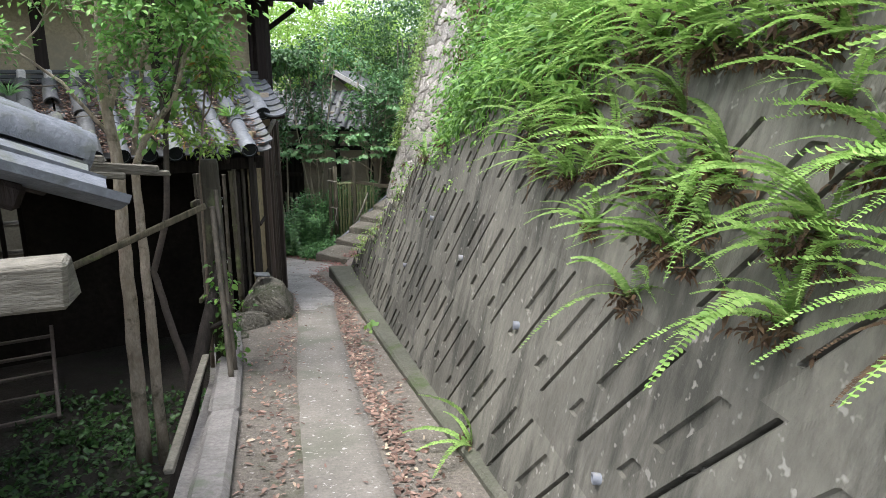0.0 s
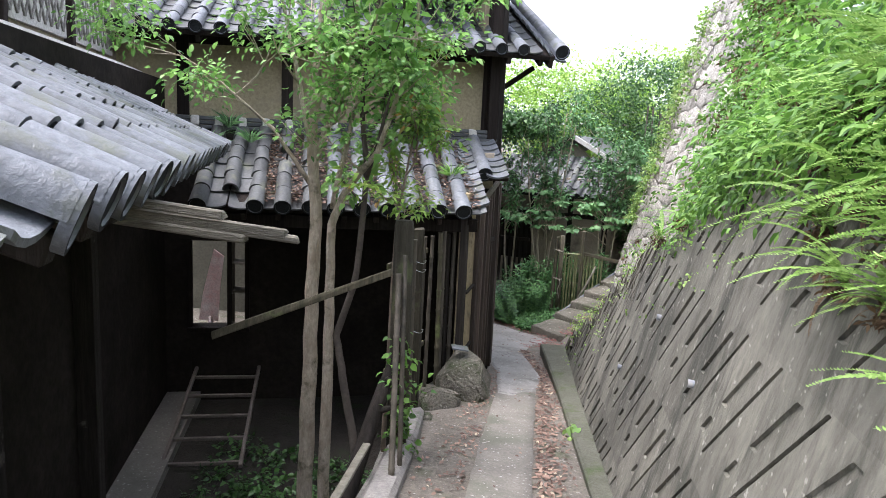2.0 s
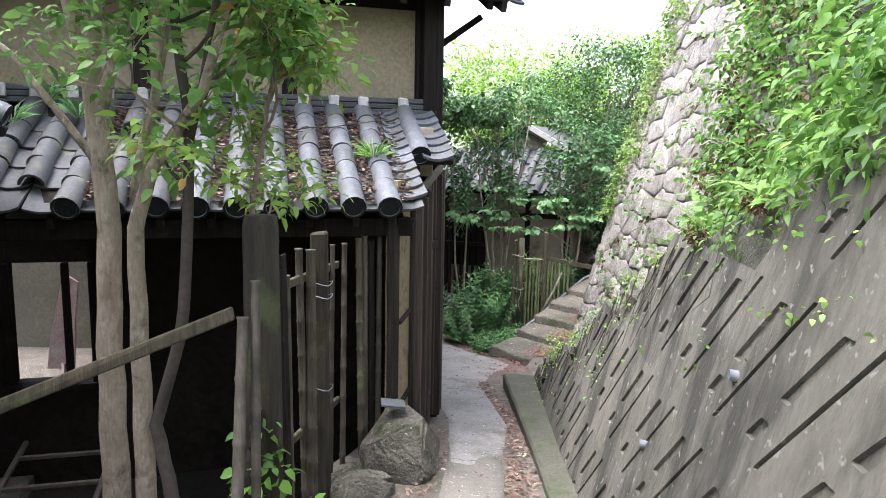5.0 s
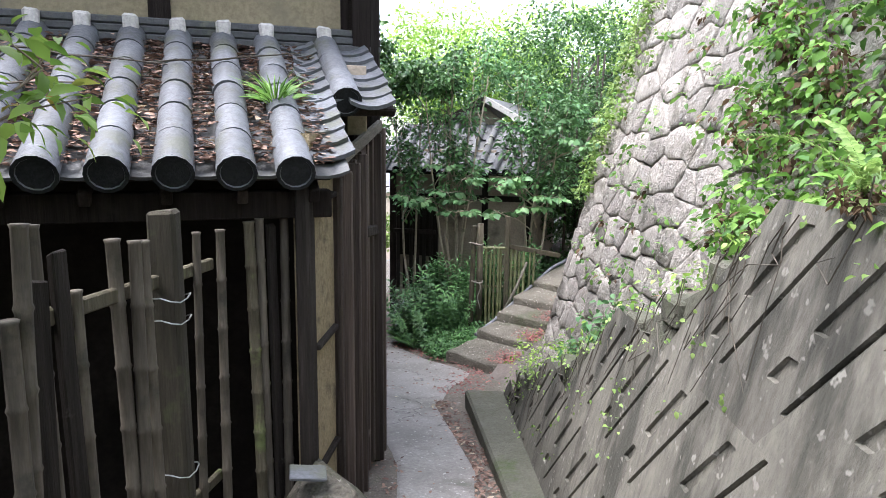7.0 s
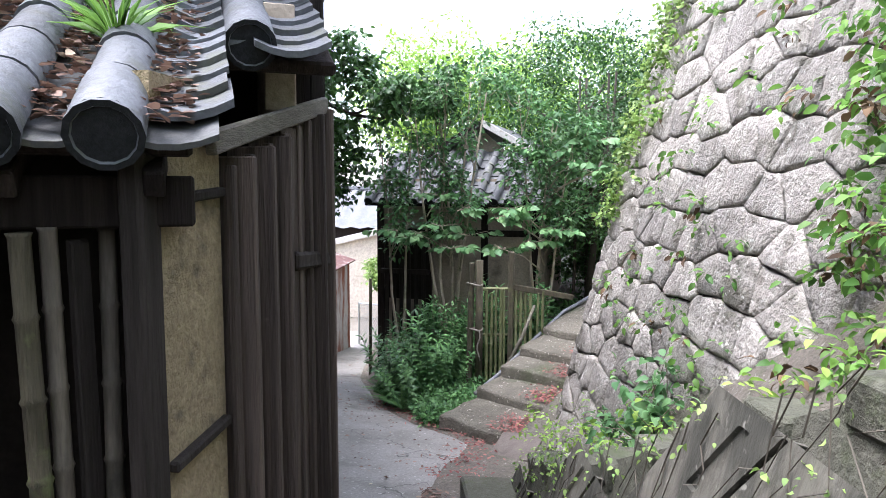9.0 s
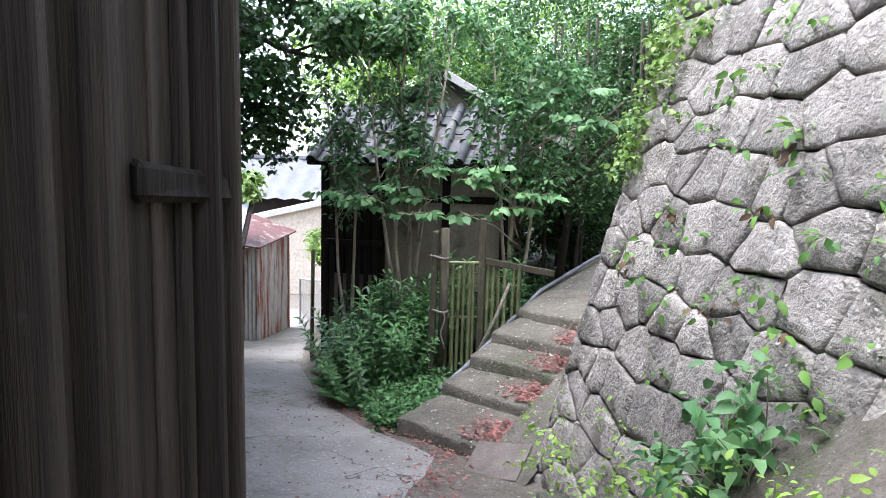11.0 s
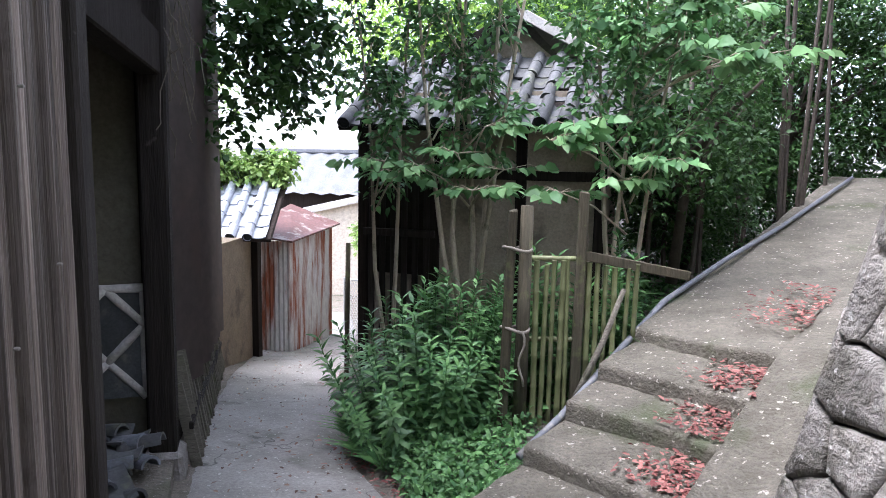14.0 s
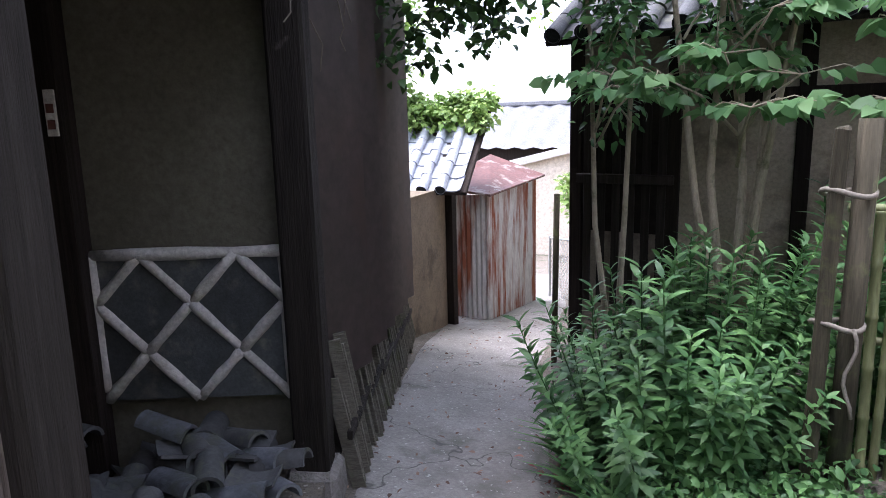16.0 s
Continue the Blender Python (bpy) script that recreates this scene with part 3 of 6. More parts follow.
def stone_mesh(poly, f, nn, gap, proud, rnd, mat):
    g = Geo()
    P = [Vector((p[0], p[1], 0)) for p in poly]
    c = sum(P, Vector()) / len(P)
    ring = []
    for i, p in enumerate(P):
        q = P[(i + 1) % len(P)]
        e = (q - p).length
        for t in ((0, 0.33, 0.67) if e > 0.2 else (0, 0.5) if e > 0.08 else (0,)):
            ring.append(p.lerp(q, t))
    n = len(ring)

    def shrink(k, off, d, jit):
        return [(lambda v: f(v.x, v.y) + nn * d2)(c + (p - c) * (1 - off / max(0.05, (p - c).length)) + Vector((rnd.uniform(-jit, jit), rnd.uniform(-jit, jit), 0)))
                for p, d2 in ((p, d + rnd.uniform(-jit, jit)) for p in k)]
    proud = proud * rnd.uniform(0.6, 1.5)
    r0, r1, r2, r3, r4 = shrink(ring, gap, -0.07, 0), shrink(ring, gap, 0.0, 0.007), shrink(ring, gap + 0.006, proud * 0.6, 0.007), shrink(ring, gap + 0.018, proud * 0.97, 0.006), shrink(ring, gap + 0.07, proud, 0.008)
    vs = r0 + r1 + r2 + r3 + r4 + [f(c.x, c.y) + nn * (proud + rnd.uniform(-0.006, 0.008))]
    fs = [(a * n + i, a * n + (i + 1) % n, (a + 1) * n + (i + 1) % n, (a + 1) * n + i) for a in range(4) for i in range(n)]
    fs += [(4 * n + i, 4 * n + (i + 1) % n, 5 * n) for i in range(n)]
    return g.add(vs, fs).mesh("stone", mat, True)


# ---- steps up the hill ----
SO = Vector((-2.52, 12.97, 0))
SR = Vector((0.85, -0.53, 0)).normalized()
st = thing("steps", (-2.0, 13.3, -2), "worn pebbled concrete steps climbing beside the stone wall", "steps", kind="structure")


def step_pt(d, w, z):
    p = SO + STEP_DIR * d + SR * w
    return Vector((p.x, p.y, z))


FRONTS = ((0.0, -1.83), (0.62, -1.66), (1.05, -1.48), (1.42, -1.31), (1.9, -1.15))
for i, (d, z) in enumerate(FRONTS):
    d1 = FRONTS[i + 1][0] + 0.05 if i < 4 else 7.8
    w1 = 1.25
    rows = []
    ds = [d + 0.01 * k for k in (-1, -0.8, 0, 2, 5)] + list(np.linspace(d + 0.1, d1, 7 if i < 4 else 34))
    for j, dd in enumerate(ds):
        row = []
        for w in np.linspace(0, w1, 12):
            rise = 0.1 * (dd - d) / max(0.3, d1 - d) if i < 4 else lerp(dd, (1.9, 4.83, 7.8), (0, 0.5, 1.05))
            zz = z + rise * (0.6 if i < 4 else 1) - (0.19 if j == 0 else 0.025 if j == 1 else 0.005 if j == 2 else 0)
            wob = 0.06 * noise.noise((w * 2.5, i * 7, 0)) + 0.02 * noise.noise((w * 9, i * 3, 4))
            shift = -0.06 if i == 4 and dd > 2 else 0
            row.append(step_pt(dd + wob * (1 if j < 5 else 0), w + shift * (dd - 1.9), zz + 0.024 * noise.noise((w * 4, dd * 4, i)) + 0.008 * noise.noise((w * 15, dd * 15, i))))
        rows.append(row)
    g = Geo().sheet(rows)
    g.add([rows[k][0] for k in range(len(rows))] + [Vector((r[0].x, r[0].y, r[0].z - 0.3)) for r in rows], [(k, k + 1, k + 1 + len(rows), k + len(rows)) for k in range(len(rows) - 1)])
    part("step" if i < 4 else "ramp", g, M_STEP, st, smooth=True)
gutter = []
for d in np.linspace(-0.35, 3.0, 14):
    z = lerp(d, (-0.35, 0, 0.62, 1.05, 1.42, 1.9, 3.2), (-1.98, -1.86, -1.66, -1.5, -1.34, -1.14, -0.9))
    gutter.append([step_pt(d, w, z + h) for w, h in ((0.9, -0.12), (0.98, 0.03), (1.2, 0.06), (1.5, 0.12))])
part("slope", Geo().sheet(gutter), M_STEP, st, "smooth sloping concrete fillet", smooth=True)
pipe = Geo().tube([step_pt(d, -0.04, z) for d, z in ((0.62, -1.74), (1.05, -1.6), (1.55, -1.38), (2.4, -1.03), (3.6, -0.8), (4.9, -0.6), (7.5, -0.1))], 0.024, 10)
solid("drain_pipe", pipe, M_PVC, "grey plastic drain pipe lying along the steps", "pipe", smooth=True)

# ---- houses ----
def tile_mesh(name, r, length, mat, flare=0.012, closed=False):
    """Round cover tile along +y with thickness; closed: a round end face."""
    g = Geo()
    n = 9
    rings = []
    for y, rr in ((0, r + flare * 0.2), (length * 0.97, r - flare * 0.25)):
        for rad in (rr, rr - 0.016):
            rings.append([(rad * math.cos(math.pi * k / (n - 1)), y, rad * math.sin(math.pi * k / (n - 1))) for k in range(n)])
    o0, i0, o1, i1 = (range(k * n, (k + 1) * n) for k in range(4))
    vs = [p for q in rings for p in q]
    fs = []
    for k in range(n - 1):
        fs += [(o0[k], o0[k + 1], o1[k + 1], o1[k]), (i0[k], i1[k], i1[k + 1], i0[k + 1]), (o0[k], i0[k], i0[k + 1], o0[k + 1]), (o1[k], o1[k + 1], i1[k + 1], i1[k])]
    g.add(vs, fs)
    if closed:
        c = 14
        face = [(r * 1.02 * math.cos(2 * math.pi * k / c), -0.012, r * 1.02 * math.sin(2 * math.pi * k / c)) for k in range(c)]
        back = [(x, 0.012, z) for x, _, z in face]
        rim = [(x * 0.78, -0.004, z * 0.78) for x, _, z in face]
        rim0 = [(x * 0.82, -0.012, z * 0.82) for x, _, z in face]
        fs = [(k, (k + 1) % c, (k + 1) % c + c, k + c) for k in range(c)]
        fs += [(k, (k + 1) % c, (k + 1) % c + 3 * c, k + 3 * c) for k in range(c)]
        fs += [(k + 3 * c, (k + 1) % c + 3 * c, (k + 1) % c + 2 * c, k + 2 * c) for k in range(c)]
        fs += [tuple(range(2 * c, 3 * c)), tuple(range(c, 2 * c))]
        g.add(face + back + rim + rim0, fs)
    me = g.mesh(name, mat, True)
    me.set_sharp_from_angle(angle=radians(40))
    if closed:
        me.materials.append(M_CAP)
        for q in me.polygons:
            if q.center.y < -0.001 and len(q.vertices) > 3 and abs(q.normal.y) > 0.5:
                q.material_index = 1
    return me


def pan_mesh(name, w, length, mat, sag=0.03, t=0.016):
    g = Geo()
    n = 6
    for top in (0,):
        rows = []
        for y in (0, length):
            for z in (0, -t):
                rows.append([((k / (n - 1) - 0.5) * w, y, z - sag * (1 - (2 * k / (n - 1) - 1) ** 2)) for k in range(n)])
        vs = [p for q in rows for p in q]
        a, b, c, d = (range(k * n, (k + 1) * n) for k in range(4))
        fs = []
        for k in range(n - 1):
            fs += [(a[k], a[k + 1], c[k + 1], c[k]), (b[k], d[k], d[k + 1], b[k + 1]), (a[k], b[k], b[k + 1], a[k + 1]), (c[k], c[k + 1], d[k + 1], d[k])]
        fs += [(a[0], c[0], d[0], b[0]), (a[-1], b[-1], d[-1], c[-1])]
        g.add(vs, fs)
    me = g.mesh(name, mat, True)
    me.set_sharp_from_angle(angle=radians(40))
    return me


PITCH, TLEN = 0.255, 0.27
COVER, COVER_END = tile_mesh("round_tile", 0.066, TLEN, M_TILE), tile_mesh("eave_tile", 0.07, TLEN, M_TILE, closed=True)
COVER_OLD, COVER_END_OLD = tile_mesh("round_tile", 0.066, TLEN, M_TILEOLD), tile_mesh("eave_tile", 0.07, TLEN, M_TILEOLD, closed=True)
PAN = pan_mesh("pan_tile", 0.235, TLEN + 0.05, M_TILEOLD)
COVER_BIG, COVER_BIG_END = tile_mesh("round_tile", 0.081, TLEN, M_TILE, 0.006), tile_mesh("eave_tile", 0.086, TLEN, M_TILE, 0.006, closed=True)
COVER_BIG_OLD, COVER_BIG_END_OLD = tile_mesh("round_tile", 0.078, TLEN, M_TILEOLD), tile_mesh("eave_tile", 0.082, TLEN, M_TILEOLD, closed=True)
PAN_VERGE, PAN_LIGHT = pan_mesh("verge_tile", 0.25, TLEN, M_TILE, 0.035, 0.022), pan_mesh("pan_tile", 0.235, TLEN + 0.05, M_TILE)
COVER_SHEEN, COVER_END_SHEEN, PAN_SHEEN = tile_mesh("round_tile", 0.066, TLEN, M_SHEENTILE), tile_mesh("eave_tile", 0.07, TLEN, M_SHEENTILE, closed=True), pan_mesh("pan_tile", 0.235, TLEN + 0.05, M_SHEENTILE)


def tiled(parent, m, cols, rows, x0=0.0, skip=lambda c, r: False, bare=lambda c, r: False, jit=1.0, cover=COVER, cover_end=COVER_END, pan=PAN):
    """Roof tiles over a slope: m takes x along the eave, y up the slope, z out of it."""
    for c in range(cols):
        for r in range(rows):
            if skip(c, r):
                continue
            x, y = x0 + c * PITCH, r * TLEN
            j = [random.gauss(0, 1) * jit for _ in range(5)]
            piece("pan_tile", pan, m @ pose(x + PITCH / 2, y, 0.046 + 0.004 * j[0], -3 + 0.5 * j[1], 0, 0.7 * j[2]), parent)
            if not bare(c, r):
                piece("round_tile" if r else "eave_tile", cover if r else cover_end, m @ pose(x + 0.004 * j[3], y - 0.02, 0.047 + 0.003 * j[0], -0.6 + 0.5 * j[1], 0, 1.0 * j[4]), parent)


def slope_matrix(p, along, rise_dir, angle):
    """x along the eave from p, y up the slope, z out."""
    along = Vector(along).normalized()
    up = Vector(rise_dir).normalized() * math.cos(radians(angle)) + Vector((0, 0, math.sin(radians(angle))))
    n = along.cross(up).normalized()
    m = Matrix((along, up, n)).transposed().to_4x4()
    return Matrix.Translation(p) @ m


UV, NV = Vector((UX, UY, 0)), Vector((UY, -UX, 0))


def wallbox(g, a0, a1, b0, b1, z0, z1, bev=0.004):
    c = H((a0 + a1) / 2, (b0 + b1) / 2, (z0 + z1) / 2)
    m = Matrix.Translation(c) @ Matrix((UV, NV * -1, Vector((0, 0, 1)))).transposed().to_4x4()
    return g.box(m, a1 - a0, abs(b1 - b0), z1 - z0, bev)


# house with two storeys and a lean-to (b = 0 is its upper front wall)
hb = thing("timber_house", H(-1.5, -2, YARD), "old two-storey timber house with ochre plaster and grey tiled roofs", "house")
g = Geo()
wallbox(g, -6.2, 0.1, -0.16, -0.04, 1.3, 2.62)
part("upper_wall", g, M_OCHRE, hb, "faded ochre plaster wall")
g = Geo()
wallbox(g, -0.02, 0.1, -4.0, -0.16, 1.0, 3.2)
part("gable_wall", g, M_OCHRE, hb)
for a in (0.04, -1.15, -2.35, -3.5):
    g = Geo()
    wallbox(g, a - 0.065, a + 0.065, -0.15, -0.015, 1.3, 2.66)
    part("post", g, M_BOARD, hb)
g = Geo()
wallbox(g, -6.2, 0.13, -0.15, -0.02, 2.42, 2.56)
part("wall_plate", g, M_BOARD, hb)
# lower wall is coloured near-black for the shade below the lean-to
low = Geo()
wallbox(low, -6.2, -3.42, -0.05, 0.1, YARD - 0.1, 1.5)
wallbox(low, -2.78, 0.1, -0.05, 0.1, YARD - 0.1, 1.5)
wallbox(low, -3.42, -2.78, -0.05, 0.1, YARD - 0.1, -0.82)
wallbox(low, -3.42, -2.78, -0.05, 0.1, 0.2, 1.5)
part("lower_wall", low, M_DARK, hb, "timber wall with a window opening, deep eave shade in its colour")
g = Geo()
for a in (-3.42, -2.98, -2.78):
    wallbox(g, a - 0.025, a + 0.025, 0.1, 0.16, -0.82, 0.2)
wallbox(g, -3.45, -2.75, 0.1, 0.2, -0.87, -0.82)
part("window_frame", g, M_BOARD, hb)
lean = Geo()
ANG_B = 27.0
mB = slope_matrix(H(-3.08, 1.54, 0.745), UV, NV * -1, ANG_B)
lean.box(mB @ pose(1.38, 0.9, -0.03), 2.7, 1.66, 0.05, 0.01)
lean.box(mB @ pose(2.96, 1.24, -0.035), 0.5, 0.9, 0.05, 0.01)
roofB = part("lean_to_roof", lean, M_BOARD, hb, "lean-to roof of round and pan tiles strewn with leaves")
g = Geo()
g.beam(H(-3.0, 1.38, 0.62), H(-0.35, 1.38, 0.62), 0.12, 0.13)
part("eave_beam", g, M_BOARD, hb)
for k in range(9):
    a = -3.0 + k * 0.32
    part("rafter", Geo().beam(H(a, 1.5, 0.66), H(a, 0.05, 1.4), 0.05, 0.07), M_BOARD, hb)
for k in range(3):
    p, q = H(-4.2, 0.09, 1.5 + k * 0.05), H(0.2, 0.09, 1.5 + k * 0.05)
    part("ridge_course", Geo().beam(p, q, 0.2 - k * 0.03, 0.045, 0.008), M_TILEOLD, hb)
for k in range(15):
    a = -3.08 + (k - 3.0) * PITCH + (0.1 if k == 14 else 0)
    part("ridge_cap", Geo().box(Matrix.Translation(H(a, 0.2, 1.57)) @ pose(0, 0, 0, 0, 0, 30.7), 0.085, 0.06, 0.11, 0.014, 0.006), M_LIME, hb, "white plaster tile stop")
up_eave = H(-4.6, 0.47, 2.5)
mU = slope_matrix(up_eave, UV, NV * -1, 24)
g = Geo().box(mU @ pose(2.65, 1.4, -0.03), 5.3, 2.8, 0.06, 0.01)
roofU = part("main_roof", g, M_BOARD, hb, "main roof of mottled grey tiles")
part("verge_board", Geo().beam(H(0.66, 0.45, 2.43), H(0.66, -2.1, 3.56), 0.05, 0.14), M_BOARD, hb)
for k in range(14):
    a = -4.4 + k * 0.38
    part("rafter", Geo().beam(H(a, 0.42, 2.42), H(a, -0.6, 2.9), 0.055, 0.08), M_BOARD, hb)
part("bracket", Geo().beam(H(0.1, -0.1, 2.05), H(0.62, -0.1, 2.42), 0.06, 0.06), M_BOARD, hb)
g = Geo()
mUb = slope_matrix(H(0.7, -4.9, 2.5), UV * -1, NV, 24)
g.box(mUb @ pose(2.65, 1.5, -0.03), 5.3, 3.0, 0.06, 0.01)
part("back_roof", g, M_BOARD, hb)

# side wall: corner post, mud panel and upright boards
S0, S1, P1, P2, P3 = Vector((-2.1, 7.55, 0)), Vector((-2.22, 8.92, 0)), Vector((-3.61, 11.63, 0)), Vector((-4.52, 13.42, 0)), Vector((-6.6, 17.3, 0))


def along(p, q, s, off=0.0, z=0.0):
    d = (q - p).normalized()
    n = Vector((d.y, -d.x, 0))
    r = p + d * s + n * off
    return Vector((r.x, r.y, z))


side = Geo()
side.beam(along(S0, S1, -0.02, -0.03, -1.3), along(S0, S1, -0.02, -0.03, 0.75), 0.07, 0.09, 0.012)
part("corner_post", side, M_WOOD, hb)
g = Geo()
a, b = along(S0, S1, 0.02, -0.1), along(S0, S1, 0.4, -0.1)
g.prism([(a.x, a.y), (b.x, b.y), (b.x + 0.09, b.y), (a.x + 0.09, a.y)], -1.3, 0.95)
part("mud_panel", g, M_MUD, hb, "crumbling yellow mud panel")
for z in (0.62, -0.1, -0.75):
    part("lath", Geo().beam(along(S0, S1, 0.04, 0.0, z), along(S0, S1, 0.38, 0.0, z + 0.02), 0.035, 0.03), M_WOOD, hb)
d = (S1 - S0).length
s = 0.4
while s < d - 0.02:
    w = random.uniform(0.11, 0.17)
    zt = lerp(s, (0.28, 1.3), (0.72, 1.0))
    part("board", Geo().beam(along(S0, S1, s + w / 2, random.uniform(-0.01, 0.01), -1.28), along(S0, S1, s + w / 2, random.uniform(-0.01, 0.01), zt), w, 0.03, 0.005, 90), M_SIDEBOARD, hb)
    part("batten", Geo().beam(along(S0, S1, s, 0.025, -1.25), along(S0, S1, s, 0.025, zt - 0.03), 0.035, 0.025, 0.004, 90), M_SIDEBOARD, hb)
    s += w
part("top_rail", Geo().beam(along(S0, S1, 0.25, 0.03, 0.78), along(S0, S1, d + 0.02, 0.03, 1.02), 0.035, 0.07), M_GREYWOOD, hb)
g = Geo()
wallbox(g, -0.1, 0.02, 0.0, 0.55, 0.95, 1.36)
part("plaster_cheek", g, M_MUDGREY, hb, "grey plaster under the roof's end")

# street wing along the lane: boards, a gateway recess, then brown sheeting
hw = thing("street_wing", (-3.4, 12.0, -2), "dark boarded house wing beside the lane", "house")
base = Geo()
for p, q, s0, s1 in ((S1, P1, 0, (P1 - S1).length), (P2, P3, 0.05, (P3 - P2).length)):
    a, b = along(p, q, s0, -0.03), along(p, q, s1, -0.03)
    c, e = along(p, q, s1, -0.14), along(p, q, s0, -0.14)
    base.prism([(a.x, a.y), (b.x, b.y), (c.x, c.y), (e.x, e.y)], -3.2, 3.6)
part("wall", base, M_BOARD, hw)
d = (P1 - S1).length


def fluted_board(p, q, s0, s1, off, z0, z1, rnd):
    """Upright board whose soft grain has weathered into deep flutes."""
    xs, hs = [s0, s0 + 0.002], [-0.02, 0.0]
    x = s0 + 0.004
    while x < s1 - 0.012:
        w = rnd.uniform(0.012, 0.034)
        h = rnd.uniform(0.004, 0.02)
        xs += [x, x + w * 0.3, x + w * 0.7]
        hs += [0.0, h, h * rnd.uniform(0.6, 1.0)]
        x += w
    xs += [s1 - 0.002, s1]
    hs += [0.0, -0.02]
    zs = np.linspace(z0, z1, 12)
    ph = rnd.uniform(0, 50)
    rows = [[along(p, q, v + 0.004 * noise.noise((ph, v * 3, z * 1.3)), off + h * (0.75 + 0.5 * noise.noise((v * 40, z * 0.8, ph))), z) for v, h in zip(xs, hs)] for z in zs]
    return Geo().sheet(rows)


# a strip of flaking plaster shows where one board has lost its top
brnd = random.Random(12)
STRIP0, STRIP1 = 1.2, 1.42
g = Geo()
a, b = along(S1, P1, STRIP0, -0.025), along(S1, P1, STRIP1, -0.025)
c, e = along(S1, P1, STRIP1, -0.004), along(S1, P1, STRIP0, -0.004)
g.prism([(a.x, a.y), (b.x, b.y), (c.x, c.y), (e.x, e.y)], 0.2, 3.4)
part("plaster_strip", g, M_PINKPLASTER, hw, "flaking pinkish plaster above a broken board")
part("trim_post", Geo().beam(along(S1, P1, 0.03, 0.0, -1.5), along(S1, P1, 0.03, 0.0, 3.4), 0.07, 0.06, 0.012, 28, 0.004), M_WOOD, hw)
part("panel_sill", Geo().beam(along(S0, S1, 0.95, 0.03, 0.36), along(S0, S1, 1.36, 0.035, 0.33), 0.05, 0.07, 0.012, 0, 0.008), M_WOOD, hb, "worn sill rail with a rounded edge")
s = 0.07
while s < d - 0.02:
    w = min(brnd.uniform(0.12, 0.19), d - s)
    yb = S1.y + (P1.y - S1.y) * s / d
    zb, zt = lane_z(yb) + 0.06, 0.42 + brnd.uniform(-0.06, 0.05) if STRIP0 - 0.05 < s < STRIP1 - 0.07 else 3.4
    board = part("board", fluted_board(S1, P1, s, s + w - 0.004, brnd.uniform(0.0, 0.012), zb, zt, brnd), M_PLANK, hw)
    if brnd.random() < 0.7:
        part("batten", fluted_board(S1, P1, s + w - 0.02, s + w + 0.014, 0.022, zb + 0.02, zt if zt < 1 else 3.4, brnd), M_BATTEN, hw)
    for z in (-0.9, -0.1, 0.8):
        if z < zt and brnd.random() < 0.5:
            c = along(S1, P1, s + w * brnd.uniform(0.25, 0.75), 0.022, z + brnd.uniform(-0.4, 0.4))
            part("nail", Geo().box(Matrix.Translation(c) @ pose(0, 0, 0, 0, 0, 28), 0.016, 0.012, 0.01, 0.003), M_NAIL, board)
    s += w
for p, q, s, zb in ((S1, P1, d, -1.72), (P2, P3, 0.0, -1.92)):
    part("gate_post", Geo().beam(along(p, q, s, -0.03, zb), along(p, q, s, -0.03, 3.4), 0.17, 0.17, 0.015, 28), M_WOOD, hw)
    part("post_base", Geo().box(Matrix.Translation(along(p, q, s, -0.03, zb - 0.08)) @ pose(0, 0, 0, 0, 0, 28), 0.26, 0.26, 0.22, 0.03, 0.01), M_KERB, hw, "rough stone post base")
# unseen roof added over the wing to keep sky light out
for p, q in ((S1, P1), (P1, P2), (P2, P3)):
    n_ = (q - p).length
    a, b, c, e = along(p, q, 0, 0.4), along(p, q, n_, 0.4), along(p, q, n_, -2.4), along(p, q, 0, -2.4)
    part("roof_slab", Geo().prism([(a.x, a.y), (b.x, b.y), (c.x, c.y), (e.x, e.y)], lambda x, y: 3.6, lambda x, y: 3.68), M_TILEOLD, hw)
LINTEL = 0.63
part("lintel", Geo().beam(along(S1, P1, d, -0.04, LINTEL), along(P2, P3, 0, -0.04, LINTEL), 0.14, 0.26, 0.01), M_BOARD, hw)
g = Geo()
a, b = along(S1, P1, d, -0.06), along(P2, P3, 0, -0.06)
g.prism([(a.x, a.y), (b.x, b.y), (b.x - 0.1, b.y - 0.06), (a.x - 0.1, a.y - 0.06)], 0.72, 3.6)
part("wall_over_gate", g, M_BOARD, hw)
g = Geo()
for k, w in enumerate((0.7, 0.74, 0.7, 0.72, 0.68, 0.72)):
    s = 0.1 + k * 0.72
    zb = lane_z(13.4 + s * 0.9)
    g2 = Geo().beam(along(P2, P3, s + w / 2, 0.0, zb + 0.45), along(P2, P3, s + w / 2, 0.0, 3.4), w, 0.02, 0.004, 90)
    part("brown_sheet", g2, M_BROWNSHEET, hw)
    for j in range(9):
        t = s + j * 0.08 + 0.04
        part("skirt_board", Geo().beam(along(P2, P3, t, 0.16, zb - 0.02), along(P2, P3, t + random.uniform(-0.09, 0.09), 0.04, zb + 0.62 + random.uniform(-0.12, 0.14)), random.uniform(0.03, 0.075), 0.015, 0.003, 90), M_GREYWOOD, hw)
    part("skirt_rail", Geo().beam(along(P2, P3, s, 0.13, zb + 0.3), along(P2, P3, s + 0.74, 0.13, zb + 0.26), 0.03, 0.05), M_WOOD, hw)
